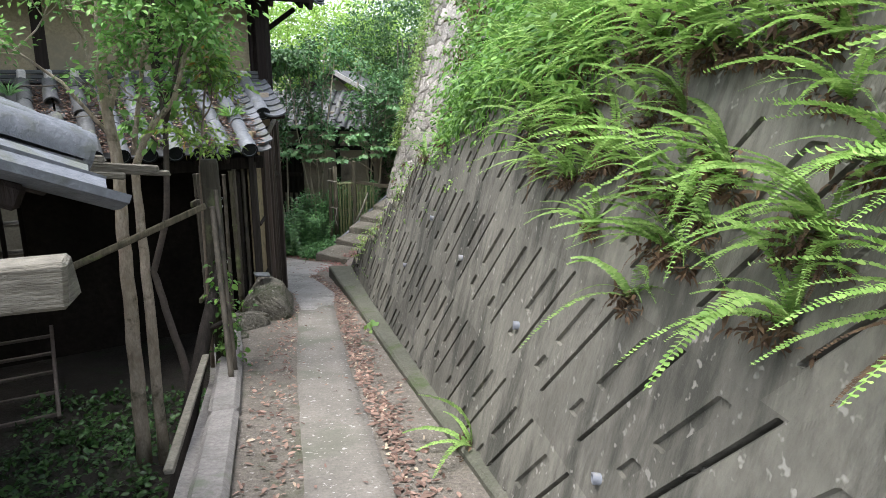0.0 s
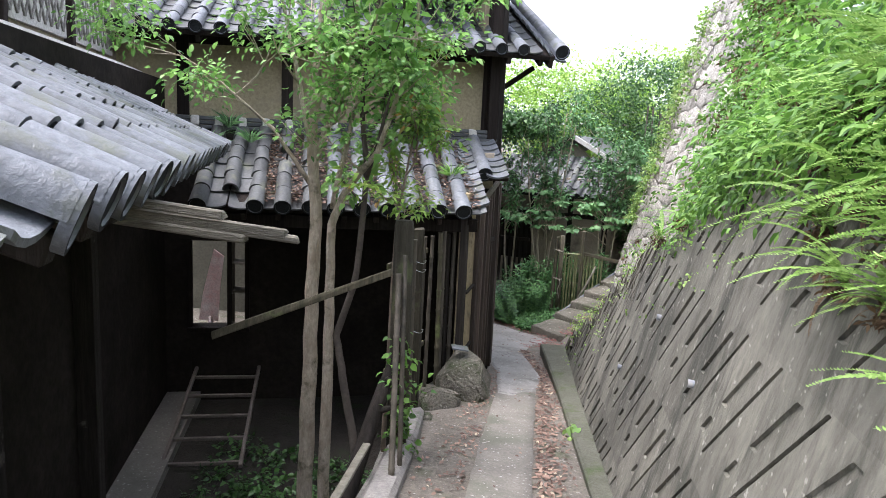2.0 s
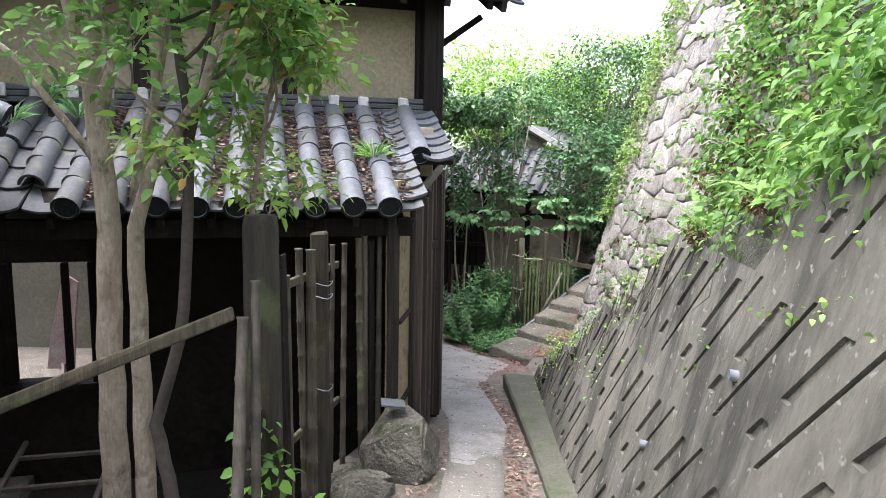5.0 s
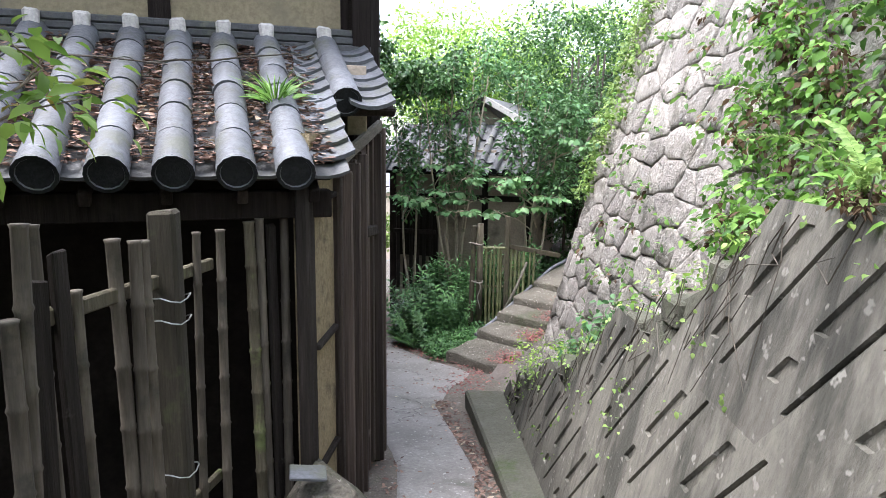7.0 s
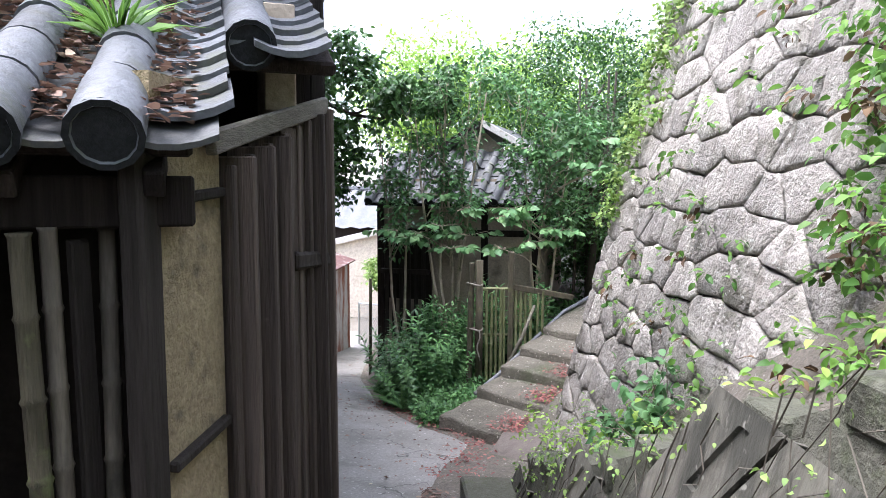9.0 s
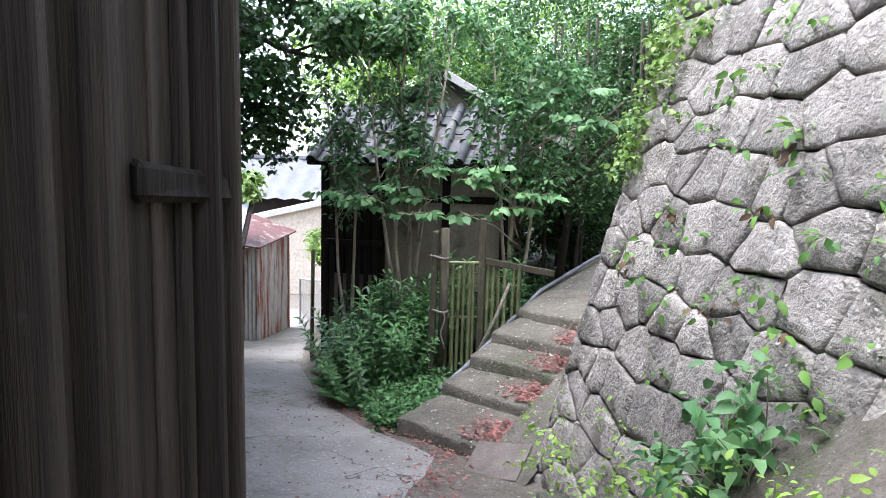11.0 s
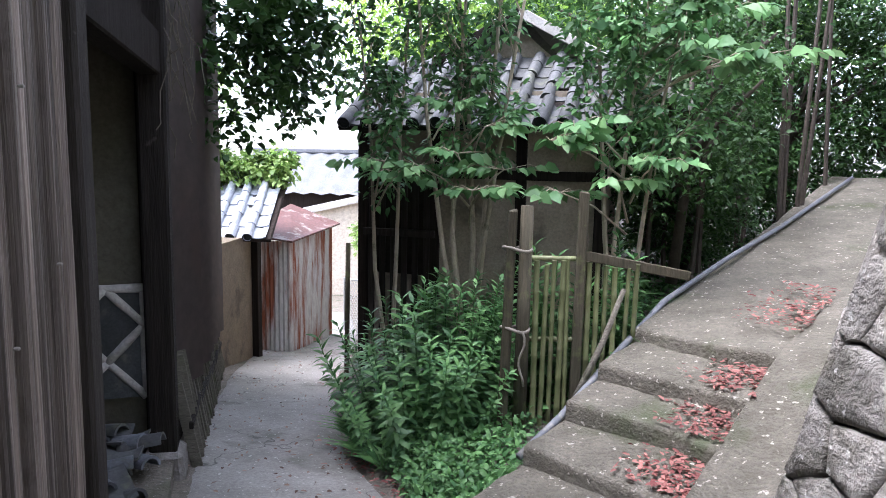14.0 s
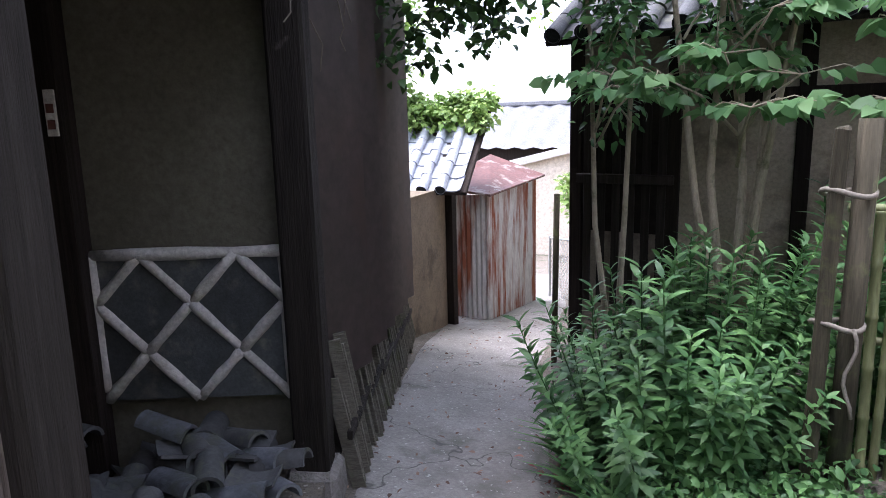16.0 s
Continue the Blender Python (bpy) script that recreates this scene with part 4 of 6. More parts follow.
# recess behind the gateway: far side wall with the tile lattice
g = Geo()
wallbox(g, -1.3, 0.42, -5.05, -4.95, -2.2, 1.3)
part("recess_wall", g, M_OLIVE, hw, "olive plaster wall, toned darker for the shade in the recess")
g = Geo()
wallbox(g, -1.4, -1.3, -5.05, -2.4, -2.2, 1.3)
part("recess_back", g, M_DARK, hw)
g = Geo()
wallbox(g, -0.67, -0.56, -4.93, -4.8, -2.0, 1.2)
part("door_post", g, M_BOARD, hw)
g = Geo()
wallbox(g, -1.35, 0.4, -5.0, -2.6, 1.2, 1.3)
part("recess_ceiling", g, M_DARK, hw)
g = Geo()
wallbox(g, -1.35, 0.5, -5.0, -2.8, -2.15, -1.93)
part("recess_floor", g, M_EARTH, hw, "earth floor with rubble")

lat = thing("tile_lattice", H(-0.1, -4.9, -1.6), "namako lattice of lime ridges over dark square tiles", "wall panel")
LW, LH, LX, LZ = 0.9, 0.72, -0.56, -1.55
g = Geo()
wallbox(g, LX, LX + LW, -4.935, -4.915, LZ, LZ + LH)
part("plaster_bed", g, M_MUDGREY, lat)


def ridge_bar(x0, z0, x1, z1):
    g = Geo()
    pts = [H(LX + x0 + (x1 - x0) * t, -4.905, LZ + z0 + (z1 - z0) * t) for t in np.linspace(0, 1, 5)]
    g.tube(pts, [0.028 + random.uniform(-0.005, 0.005) for _ in pts], 8)
    part("lime_ridge", g, M_LIME, lat, smooth=True)


for q in (((0, 0.05), (0, LH)), ((0, LH), (LW, LH)), ((LW, LH), (LW, 0.02))):
    ridge_bar(*q[0], *q[1])
HX, HZ = LW / 4, LH / 3
for i in range(5):
    for j in range(4):
        if (i + j) % 2 == 0:
            for dx in (-1, 1):
                x1, z1 = (i + dx) * HX, (j + 1) * HZ
                if 0 <= x1 <= LW + 0.01 and z1 <= LH + 0.01 and not (j == 0 and i + dx > 3):
                    ridge_bar(i * HX, j * HZ, x1, z1)
        else:
            s = HX * 0.86, HZ * 0.86
            poly = [(max(0.02, i * HX - s[0]), j * HZ), (i * HX, max(0, j * HZ - s[1])), (min(LW - 0.02, i * HX + s[0]), j * HZ), (i * HX, min(LH - 0.02, j * HZ + s[1]))]
            g = Geo()
            vs = [H(LX + x, -4.912, LZ + z) for x, z in poly] + [H(LX + x, -4.9, LZ + z) for x, z in poly]
            g.add(vs, [(3, 2, 1, 0), (4, 5, 6, 7)] + [(k, (k + 1) % 4, (k + 1) % 4 + 4, k + 4) for k in range(4)])
            part("square_tile", g, M_SLATE, lat)

# wing with the near eave over the yard
EA, EZ = -2.63, 1.28
EDGE_FAR, EDGE_NEAR = H(-2.86, 1.4, EZ), H(-2.37, 7.72, EZ)
EDGE = (EDGE_FAR - EDGE_NEAR).normalized()
INTO = Vector((-EDGE.y, EDGE.x, 0))
ha = thing("near_wing", H(-4.5, 4, YARD), "old house wing with a sagging tiled eave over the yard", "house")
ANG_A = 25.0
mA = slope_matrix(EDGE_NEAR, EDGE, INTO, ANG_A)
g = Geo().box(mA @ pose(3.2, 0.95, -0.03), 6.2, 1.6, 0.05, 0.01)
roofA = part("eave_roof", g, M_BOARD, ha, "tiled eave roof, its near covers fallen away")
g = Geo()
wallbox(g, -4.35, -4.2, -0.2, 7.6, 1.7, 3.9)
part("upper_wall", g, M_MUDGREY, ha, "upper wall with faded lattice")
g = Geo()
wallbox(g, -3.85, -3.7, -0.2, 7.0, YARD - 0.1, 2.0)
part("lower_wall", g, M_DARK, ha, "timber wall with the eave's shade put into its colour")
for b in (6.2, 4.6, 3.0):
    g = Geo()
    wallbox(g, -3.7, -3.56, b - 0.07, b + 0.07, YARD, 1.5)
    part("post", g, M_WOOD, ha)
for k in range(18):
    b = 1.5 + k * 0.31
    part("rafter", Geo().beam(H(-2.9 + (b - 1.4) * 0.078, b, EZ - 0.05), H(-4.2, b, EZ + 0.62), 0.06, 0.07), M_WOOD, ha)
part("eave_beam", Geo().beam(H(EA - 0.5, 1.3, EZ - 0.02), H(EA - 0.2, 6.9, EZ - 0.02), 0.12, 0.12), M_WOOD, ha)
g = Geo()
for k in range(3):
    part("ridge_course", Geo().beam(H(-4.1, 0.0, 1.98 + k * 0.045), H(-4.1, 7.4, 1.98 + k * 0.045), 0.2 - 0.03 * k, 0.04, 0.006), M_TILEOLD, ha)
for k in range(52):
    part("ridge_cap", Geo().beam(H(-4.14, 0.1 + k * 0.14, 2.13), H(-3.9, 0.1 + k * 0.14, 2.04), 0.06, 0.05, 0.012), M_LIME, ha)
for k in range(5):
    b0 = 0.2 + k * 1.35
    g = Geo()
    wallbox(g, -4.2, -4.17, b0, b0 + 1.25, 2.2, 3.7)
    panel = part("lattice_panel", g, M_LIME, ha, "faded grey-white lattice panel")
    for j in range(9):
        for sgn in (-1, 1):
            c = b0 + 0.1 + j * 0.13
            e = c + sgn * 0.75
            z1 = 3.65
            if not b0 < e < b0 + 1.25:
                lim = b0 if sgn < 0 else b0 + 1.25
                z1 = 2.25 + 1.4 * abs(lim - c) / 0.75
                e = lim
            part("lattice_bar", Geo().beam(H(-4.165, c, 2.25), H(-4.165, e, z1), 0.02, 0.02, 0.003), M_KERB, panel)
    g = Geo()
    wallbox(g, -4.22, -4.12, b0 + 1.27, b0 + 1.34, 2.1, 3.8)
    part("post", g, M_BOARD, ha)
g = Geo()
a = [H(-3.72, -0.1), H(-3.32, -0.1), H(-3.32, 7), H(-3.72, 7)]
g.prism([(p.x, p.y) for p in a], YARD - 0.1, YARD + 0.12)
solid("veranda_slab", g, M_PATH, "low concrete walkway along the house wall", "walkway", kind="structure")

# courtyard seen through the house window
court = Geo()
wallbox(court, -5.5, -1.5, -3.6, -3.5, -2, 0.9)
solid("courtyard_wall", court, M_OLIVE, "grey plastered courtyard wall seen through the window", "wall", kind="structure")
g = Geo()
poly = [(-3.55, -1.1), (-3.3, -1.12), (-3.27, -0.62), (-3.22, -0.22), (-3.35, -0.12), (-3.42, -0.4), (-3.5, -0.75)]
pts = [H(a, -1.2, z) for a, z in poly]
back = [H(a, -1.24, z) for a, z in poly]
n = len(poly)
g.add(pts + back, [tuple(range(n)), tuple(range(2 * n - 1, n - 1, -1))] + [(i, (i + 1) % n, (i + 1) % n + n, i + n) for i in range(n)])
g.beam(H(-3.4, -1.22, -1.9), H(-3.4, -1.22, -1.05), 0.06, 0.06)
M_PINK = surf("flaking_pink", (0.62, 0.36, 0.33), (0.75, 0.7, 0.65), 6, 0.9, 0.4)
solid("broken_board", g, M_PINK, "broken pink and white flaking board standing in the courtyard", "board")
g = Geo()
for z in (-0.75, -0.35, 0.0):
    wallbox(g, -3.15, -2.4, -1.6, -1.3, z, z + 0.03)
for a in (-3.15, -2.42):
    wallbox(g, a, a + 0.03, -1.6, -1.3, -1.9, 0.4)
solid("shelf", g, M_GREYWOOD, "weathered open shelf in the courtyard", "shelf")

# ---- small house up the bank ----
hc = thing("mud_house", (-3.2, 17.6, -2), "small earthen house with tiled lean-to behind the trees", "house")
g = Geo()
g.prism([(-4.4, 17.0), (-1.75, 16.75), (-1.5, 20.5), (-4.2, 20.8)], -2.8, 0.75)
part("wall", g, M_MUDGREY, hc, "pale grey-brown mud wall")
for x in (-4.4, -3.55, -2.6, -1.78):
    y = 17.0 - (x + 4.4) * 0.094
    part("post", Geo().beam((x, y - 0.02, -2.6), (x, y - 0.02, 0.45), 0.11, 0.11), M_BOARD, hc)
part("rail", Geo().beam((-4.4, 16.96, -0.12), (-1.8, 16.71, -0.12), 0.06, 0.1), M_BOARD, hc)
win = part("window", Geo().prism([(-4.3, 16.9), (-3.6, 16.83), (-3.6, 16.95), (-4.3, 17.02)], -1.25, -0.15), M_DARK, hc, "dark boarded window")
for x in np.arange(-4.27, -3.6, 0.13):
    part("slat", Geo().beam((x, 16.87 - (x + 4.3) * 0.1, -1.9), (x, 16.87 - (x + 4.3) * 0.1, -0.15), 0.07, 0.02), M_WOOD, win)
part("sill", Geo().beam((-4.35, 16.83, -0.78), (-3.52, 16.76, -0.78), 0.06, 0.08), M_WOOD, hc)
mC = slope_matrix((-4.52, 16.45, 0.36), (2.95, -0.27, 0), (0.09, 1, 0), 31)
g = Geo().box(mC @ pose(1.5, 0.85, -0.03), 3.0, 1.7, 0.05, 0.01)
roofC = part("lean_to_roof", g, M_BOARD, hc, "dark tiled lean-to roof")
g = Geo()
apex = Vector((-2.76, 17.8, 1.56))
g.add([(-4.5, 18.0, 0.6), (-1.65, 17.73, 0.6), apex, (-4.5, 18.2, 0.6), (-1.65, 17.93, 0.6), apex + Vector((0, 0.2, 0))], [(0, 1, 2), (5, 4, 3), (0, 3, 4, 1), (1, 4, 5, 2), (2, 5, 3, 0)])
part("gable", g, M_MUDGREY, hc)
for sgn, e in ((-1, (-4.75, 17.75, 0.62)), (1, (-0.85, 17.4, 0.62))):
    q = Vector(e)
    p = apex + Vector((0, -0.25, 0.12))
    back = Vector((0.35, 3.4, 0))
    g = Geo().add([p, q, q + back, p + back, p + Vector((0, 0, 0.07)), q + Vector((0, 0, 0.07)), q + back + Vector((0, 0, 0.07)), p + back + Vector((0, 0, 0.07))], [(3, 2, 1, 0), (4, 5, 6, 7), (0, 1, 5, 4), (1, 2, 6, 5), (2, 3, 7, 6), (3, 0, 4, 7)])
    part("gable_roof", g, M_TILEOLD, hc)
    part("verge_board", Geo().beam(p + Vector((0, -0.03, 0.02)), q + Vector((0, -0.03, 0.02)), 0.05, 0.11), M_LIME if sgn > 0 else M_BOARD, hc)

# ---- buildings down the lane ----
hd = thing("tiled_shed", (-7.3, 18.6, -3.2), "mud-walled shed with a grey tiled roof, sky sheen in its colour, hung with vines", "shed")
g = Geo().prism([(-6.55, 17.4), (-6.75, 18.75), (-9.3, 19.2), (-9.3, 17.6)], -3.6, -1.12)
part("wall", g, M_BROWNMUD, hd, "brown mud wall")
part("post", Geo().beam((-6.7, 18.75, -3.3), (-6.7, 18.75, -1.1), 0.12, 0.12), M_BOARD, hd)
mD = slope_matrix((-8.45, 17.95, -1.14), (2.1, 0.5, 0), (-0.25, 1, 0), 32)
g = Geo().box(mD @ pose(1.1, 1.0, -0.03), 2.2, 2.0, 0.06, 0.01)
roofD = part("roof", g, M_BOARD, hd)
he = thing("rusty_shed", (-6.4, 20.3, -3.4), "corrugated iron shed streaked with rust", "shed")


def corrugated(p, q, z0, z1, pitch=0.075, amp=0.012):
    p, q = Vector((*p, 0)), Vector((*q, 0))
    d = q - p
    nrm = Vector((d.y, -d.x, 0)).normalized()
    n = int(d.length / pitch * 4)
    rows = []
    for z in (z0, z1):
        for o in (0, 0.004):
            rows.append([p + d * (k / n) + nrm * (amp * math.sin(k * math.pi / 2) + o) + Vector((0, 0, z)) for k in range(n + 1)])
    g = Geo().sheet([rows[0], rows[2]])
    return g.sheet([rows[1], rows[3]])


part("front_sheet", corrugated((-7.15, 19.45), (-6.5, 19.5), -3.35, -1.3), M_RUST, he)
part("side_sheet", corrugated((-6.5, 19.5), (-6.75, 21.9), -3.6, -1.25), M_RUST, he)
g = Geo()
g.add([(-7.3, 19.3, -1.2), (-6.4, 19.35, -1.3), (-6.62, 22.0, -1.25), (-7.6, 21.9, -0.9), (-7.3, 19.3, -1.17), (-6.4, 19.35, -1.27), (-6.62, 22.0, -1.22), (-7.6, 21.9, -0.87)], [(3, 2, 1, 0), (4, 5, 6, 7), (0, 1, 5, 4), (1, 2, 6, 5), (2, 3, 7, 6), (3, 0, 4, 7)])
part("roof_sheet", g, M_RUSTROOF, he, "rust-red sheet roof")
hf = thing("cream_house", (-9, 33, -5), "pale rendered house with light grey tiled roof down the hill", "house")
g = Geo().prism([(-12.8, 30), (-7.0, 31), (-7.0, 38), (-12.8, 38)], -6, lambda x, y: -1.25 + (x + 8.9) * 0.24)
part("wall", g, M_WHITEWALL, hf)
part("roof", Geo().prism([(-12.85, 29.95), (-6.95, 30.95), (-6.95, 38.05), (-12.85, 38.05)], lambda x, y: -1.246 + (x + 8.9) * 0.24, lambda x, y: -1.2 + (x + 8.9) * 0.24), M_PALETILE, hf)
part("fascia", Geo().beam((-12.9, 29.9, -2.15), (-6.9, 30.9, -0.7), 0.2, 0.22), M_LIME, hf)
hg = thing("far_house", (-10, 44, -5), "distant house under a pale tiled roof", "house")
g = Geo().prism([(-20, 42), (-7, 42), (-7, 50), (-20, 50)], -6, -1.6)
part("wall", g, M_BOARD, hg)
mG = slope_matrix((-20.5, 41.2, -1.75), (1, 0, 0), (0, 1, 0), 30)
n = 56
rows = [[mG @ Vector((k * 0.06 * 4, y, 0.06 * math.sin(k * math.pi / 2) + 0.03)) for k in range(n * 1 + 1)] for y in np.arange(0, 4.3, 0.35)]
part("roof", Geo().sheet(rows), M_PALETILE, hg, smooth=True)
part("ridge", Geo().beam(mG @ Vector((0, 4.2, 0.1)), mG @ Vector((13.5, 4.2, 0.1)), 0.3, 0.25, 0.05), M_PALETILE, hg)

# chain-link fence at the bend
cf = thing("mesh_fence", (-6.0, 22.2, -3.7), "low chain-link fence on steel posts", "fence")
fa, fb = Vector((-6.75, 22.6, -3.75)), Vector((-5.2, 22.0, -3.7))
for t in (0, 0.5, 1):
    p = fa.lerp(fb, t)
    part("post", Geo().tube([p, p + Vector((0, 0, 1.35))], 0.025, 8), M_WIRE, cf)
g = Geo()
for k in range(-12, 26):
    for sgn in (-1, 1):
        t0, t1 = k / 24, k / 24 + sgn * 0.5
        pts = []
        for t, h in ((t0, 0.05), (t1, 1.3)):
            pts.append((t, h))
        (t0, h0), (t1, h1) = pts
        if not (0 <= t0 <= 1 and 0 <= t1 <= 1):
            tc0, tc1 = min(max(t0, 0), 1), min(max(t1, 0), 1)
            if tc0 == tc1:
                continue
            h0, h1 = h0 + (h1 - h0) * (tc0 - t0) / (t1 - t0), h0 + (h1 - h0) * (tc1 - t0) / (t1 - t0)
            t0, t1 = tc0, tc1
        g.tube([fa.lerp(fb, t0) + Vector((0, 0, h0)), fa.lerp(fb, t1) + Vector((0, 0, h1))], 0.006, 3, False)
part("wire_mesh", g, M_WIRE, cf)
part("top_rail", Geo().tube([fa + Vector((0, 0, 1.32)), fb + Vector((0, 0, 1.32))], 0.02, 8), M_WIRE, cf)


# ---- things along the lane ----
def bamboo(p, q, r, seg=8):
    """A cane with raised nodes."""
    p, q = Vector(p), Vector(q)
    n = max(2, int((q - p).length / 0.2))
    pts, rads = [], []
    for k in range(n + 1):
        t = k / n
        for dt, rr in ((-0.012, 1.0), (0, 1.2), (0.012, 1.0)):
            s = min(max(t + dt / max(0.1, (q - p).length), 0), 1)
            if pts and (p.lerp(q, s) - pts[-1]).length < 0.002:
                continue
            pts.append(p.lerp(q, s))
            rads.append(r * rr * (1 - 0.12 * t))
    return Geo().tube(pts, rads, seg)


fence = thing("stake_fence", (-2.08, 6.5, -0.9), "old fence of bamboo canes and weathered stakes tied with wire", "fence")
FX = lambda y: lerp(y, (5.1, 5.9, 6.67, 7.08, 7.4, 7.6), (-1.95, -2.18, -2.28, -2.33, -2.32, -2.22))
rnd = random.Random(5)
part("big_post", Geo().tube([(-1.81, 5.22, -1.2), (-1.81, 5.22, 0.2), (-1.81, 5.22, 0.88), (-1.81, 5.22, 0.92)], [0.075, 0.072, 0.068, 0.06], 12), M_DARKPOST, fence, "stout moss-stained round post", smooth=True)
STAKES = ((5.84, 0.5, "c"), (5.9, 0.72, "c"), (5.96, 0.57, "b"), (6.02, 0.7, "c"), (6.08, 0.62, "b"), (6.15, 0.5, "c"), (6.38, 0.61, "c"), (6.43, 0.6, "c"), (6.49, 0.59, "c"), (6.67, 0.67, "p"), (6.92, 0.56, "c"), (7.08, 0.55, "c"), (7.36, 0.55, "g"), (7.43, 0.56, "c"), (7.5, 0.52, "b"), (7.56, 0.55, "c"))
for y, zt, kind in STAKES:
    x = FX(y) + rnd.uniform(-0.02, 0.02)
    lean_ = rnd.uniform(-0.05, 0.05)
    zb = lane_z(y) + rnd.uniform(0.1, 0.35)
    if kind == "c":
        part("cane", bamboo((x, y + lean_, zb - 0.25), (x + rnd.uniform(-0.02, 0.02), y, zt), rnd.uniform(0.018, 0.025)), M_BAMBOO, fence, smooth=True)
    elif kind == "g":
        part("cane", bamboo((x, y + 0.06, zb - 0.25), (x, y, zt), 0.028), M_POST, fence, smooth=True)
    elif kind == "b":
        part("stake", Geo().beam((x, y + lean_, zb - 0.3), (x, y, zt), 0.055, 0.022, 0.004, 85, 0.006), M_WOOD, fence)
    else:
        part("post", Geo().beam((x, y, zb - 0.5), (x, y, zt), 0.1, 0.09, 0.012, 10, 0.008), M_DARKPOST, fence)
for z0, z1 in ((0.46, 0.4), (-0.42, -0.55)):
    part("rail", Geo().beam((FX(5.8) - 0.04, 5.8, z0), (FX(7.1) - 0.04, 7.1, z1), 0.025, 0.05, 0.006), M_POST, fence)
for z in (0.36, 0.28, -0.3):
    part("wire", Geo().tube([(FX(6.67) + 0.07 * math.cos(a), 6.67 + 0.07 * math.sin(a), z + 0.01 * math.sin(3 * a)) for a in np.linspace(0, 6.28, 14)], 0.003, 4, False), M_WIRE, fence)
# loose poles leaning at the post
for p, q, r, m in (((-1.5, 4.45, -0.95), (-1.72, 4.95, 0.6), 0.022, M_BAMBOO), ((-1.55, 4.7, -1.0), (-1.7, 5.0, 0.72), 0.018, M_BAMBOO), ((-1.9, 5.3, -1.0), (-1.86, 5.35, 0.8), 0.024, M_BAMBOO)):
    solid("leaning_cane", bamboo(p, q, r), m, "split bamboo cane leaning on the fence", "cane", "leaning canes", smooth=True)
solid("leaning_plank", Geo().beam((-3.04, 4.73, 0.04), (-1.78, 4.98, 0.6), 0.022, 0.055, 0.005, 0, 0.006), M_POST, "weathered plank propped between fence and tree", "plank")
solid("fallen_lath", Geo().beam((-1.42, 3.1, -0.45), (-1.72, 4.55, -0.42), 0.05, 0.03, 0.005, 0, 0.004), M_GREYWOOD, "pale lath lying along the kerb", "lath")
g = Geo()
pts = np.linspace(0, 1, 9)
for k, (dz, th, n) in enumerate(((-0.032, 0.034, 0.8), (0.0, 0.036, 0.92), (0.03, 0.03, 0.74), (-0.012, 0.03, 0.96))):
    q = Vector((-2.1, 2.42, 1.27 + dz)).lerp(Vector((-1.12, 2.87, 1.14 + dz)), n)
    g.beam((-2.1, 2.42, 1.27 + dz), q, 0.075 - 0.008 * k, th, 0.006, 0, 0.006)
solid("broken_beam", g, M_GREYWOOD, "splintered silver-grey beam jutting from under the eave", "beam")
rail = thing("gate_rail", (-0.95, 0.65, -0.3), "weathered rail on a post at the yard's edge", "rail")
part("rail", Geo().beam((-1.14, 0.6, 1.26), (-0.459, 0.8, 1.278), 0.05, 0.055, 0.005, 0, 0.005), M_GREYWOOD, rail)
part("post", Geo().beam((-0.95, 0.65, YARD), (-0.95, 0.65, 1.25), 0.06, 0.07, 0.008), M_POST, rail)

# boulders at the fence's foot
def boulder(at, sx, sy, sz, seed):
    """Angular rock: hull of scattered points with worn edges."""
    r = random.Random(seed)
    bm = bmesh.new()
    for _ in range(22):
        p = Vector((r.gauss(0, 1), r.gauss(0, 1), r.gauss(0, 1))).normalized() * r.uniform(0.82, 1.0)
        p = Vector([max(-0.8, min(0.8, c)) for c in p])
        bm.verts.new(p)
    res = bmesh.ops.convex_hull(bm, input=bm.verts[:])
    bmesh.ops.delete(bm, geom=[v for v in bm.verts if not v.link_faces], context="VERTS")
    bmesh.ops.bevel(bm, geom=bm.edges[:], offset=0.045, segments=2, affect="EDGES")
    bmesh.ops.subdivide_edges(bm, edges=bm.edges[:], cuts=1, use_grid_fill=True)
    for v in bm.verts:
        v.co += 0.035 * noise.noise_vector(v.co * 4.5 + Vector((seed, 0, 0)))
        v.co = Vector((v.co.x * sx + at[0], v.co.y * sy + at[1], v.co.z * sz + at[2]))
    me = bpy.data.meshes.new("boulder")
    bm.to_mesh(me)
    bm.free()
    me.materials.append(M_BOULDER)
    return new("boulder", me)


for at, s in (((-2.03, 6.7, -1.1), (0.24, 0.34, 0.34)), ((-2.0, 7.35, -1.0), (0.36, 0.42, 0.47)), ((-2.3, 6.95, -1.2), (0.25, 0.6, 0.3)), ((-2.12, 8.3, -1.36), (0.14, 0.45, 0.12)), ((-1.98, 6.2, -1.0), (0.14, 0.2, 0.14))):
    tagged(boulder(at, *s, int(at[1] * 10)), "rough mossy boulder under the fence", "boulder", "fence boulders")
solid("roof_tile", Geo().box(Matrix.Translation((-2.04, 7.3, -0.61)) @ pose(0, 0, 0, 4, 8, 25), 0.17, 0.12, 0.018, 0.004), M_TILE, "loose grey tile resting on a boulder", "tile")

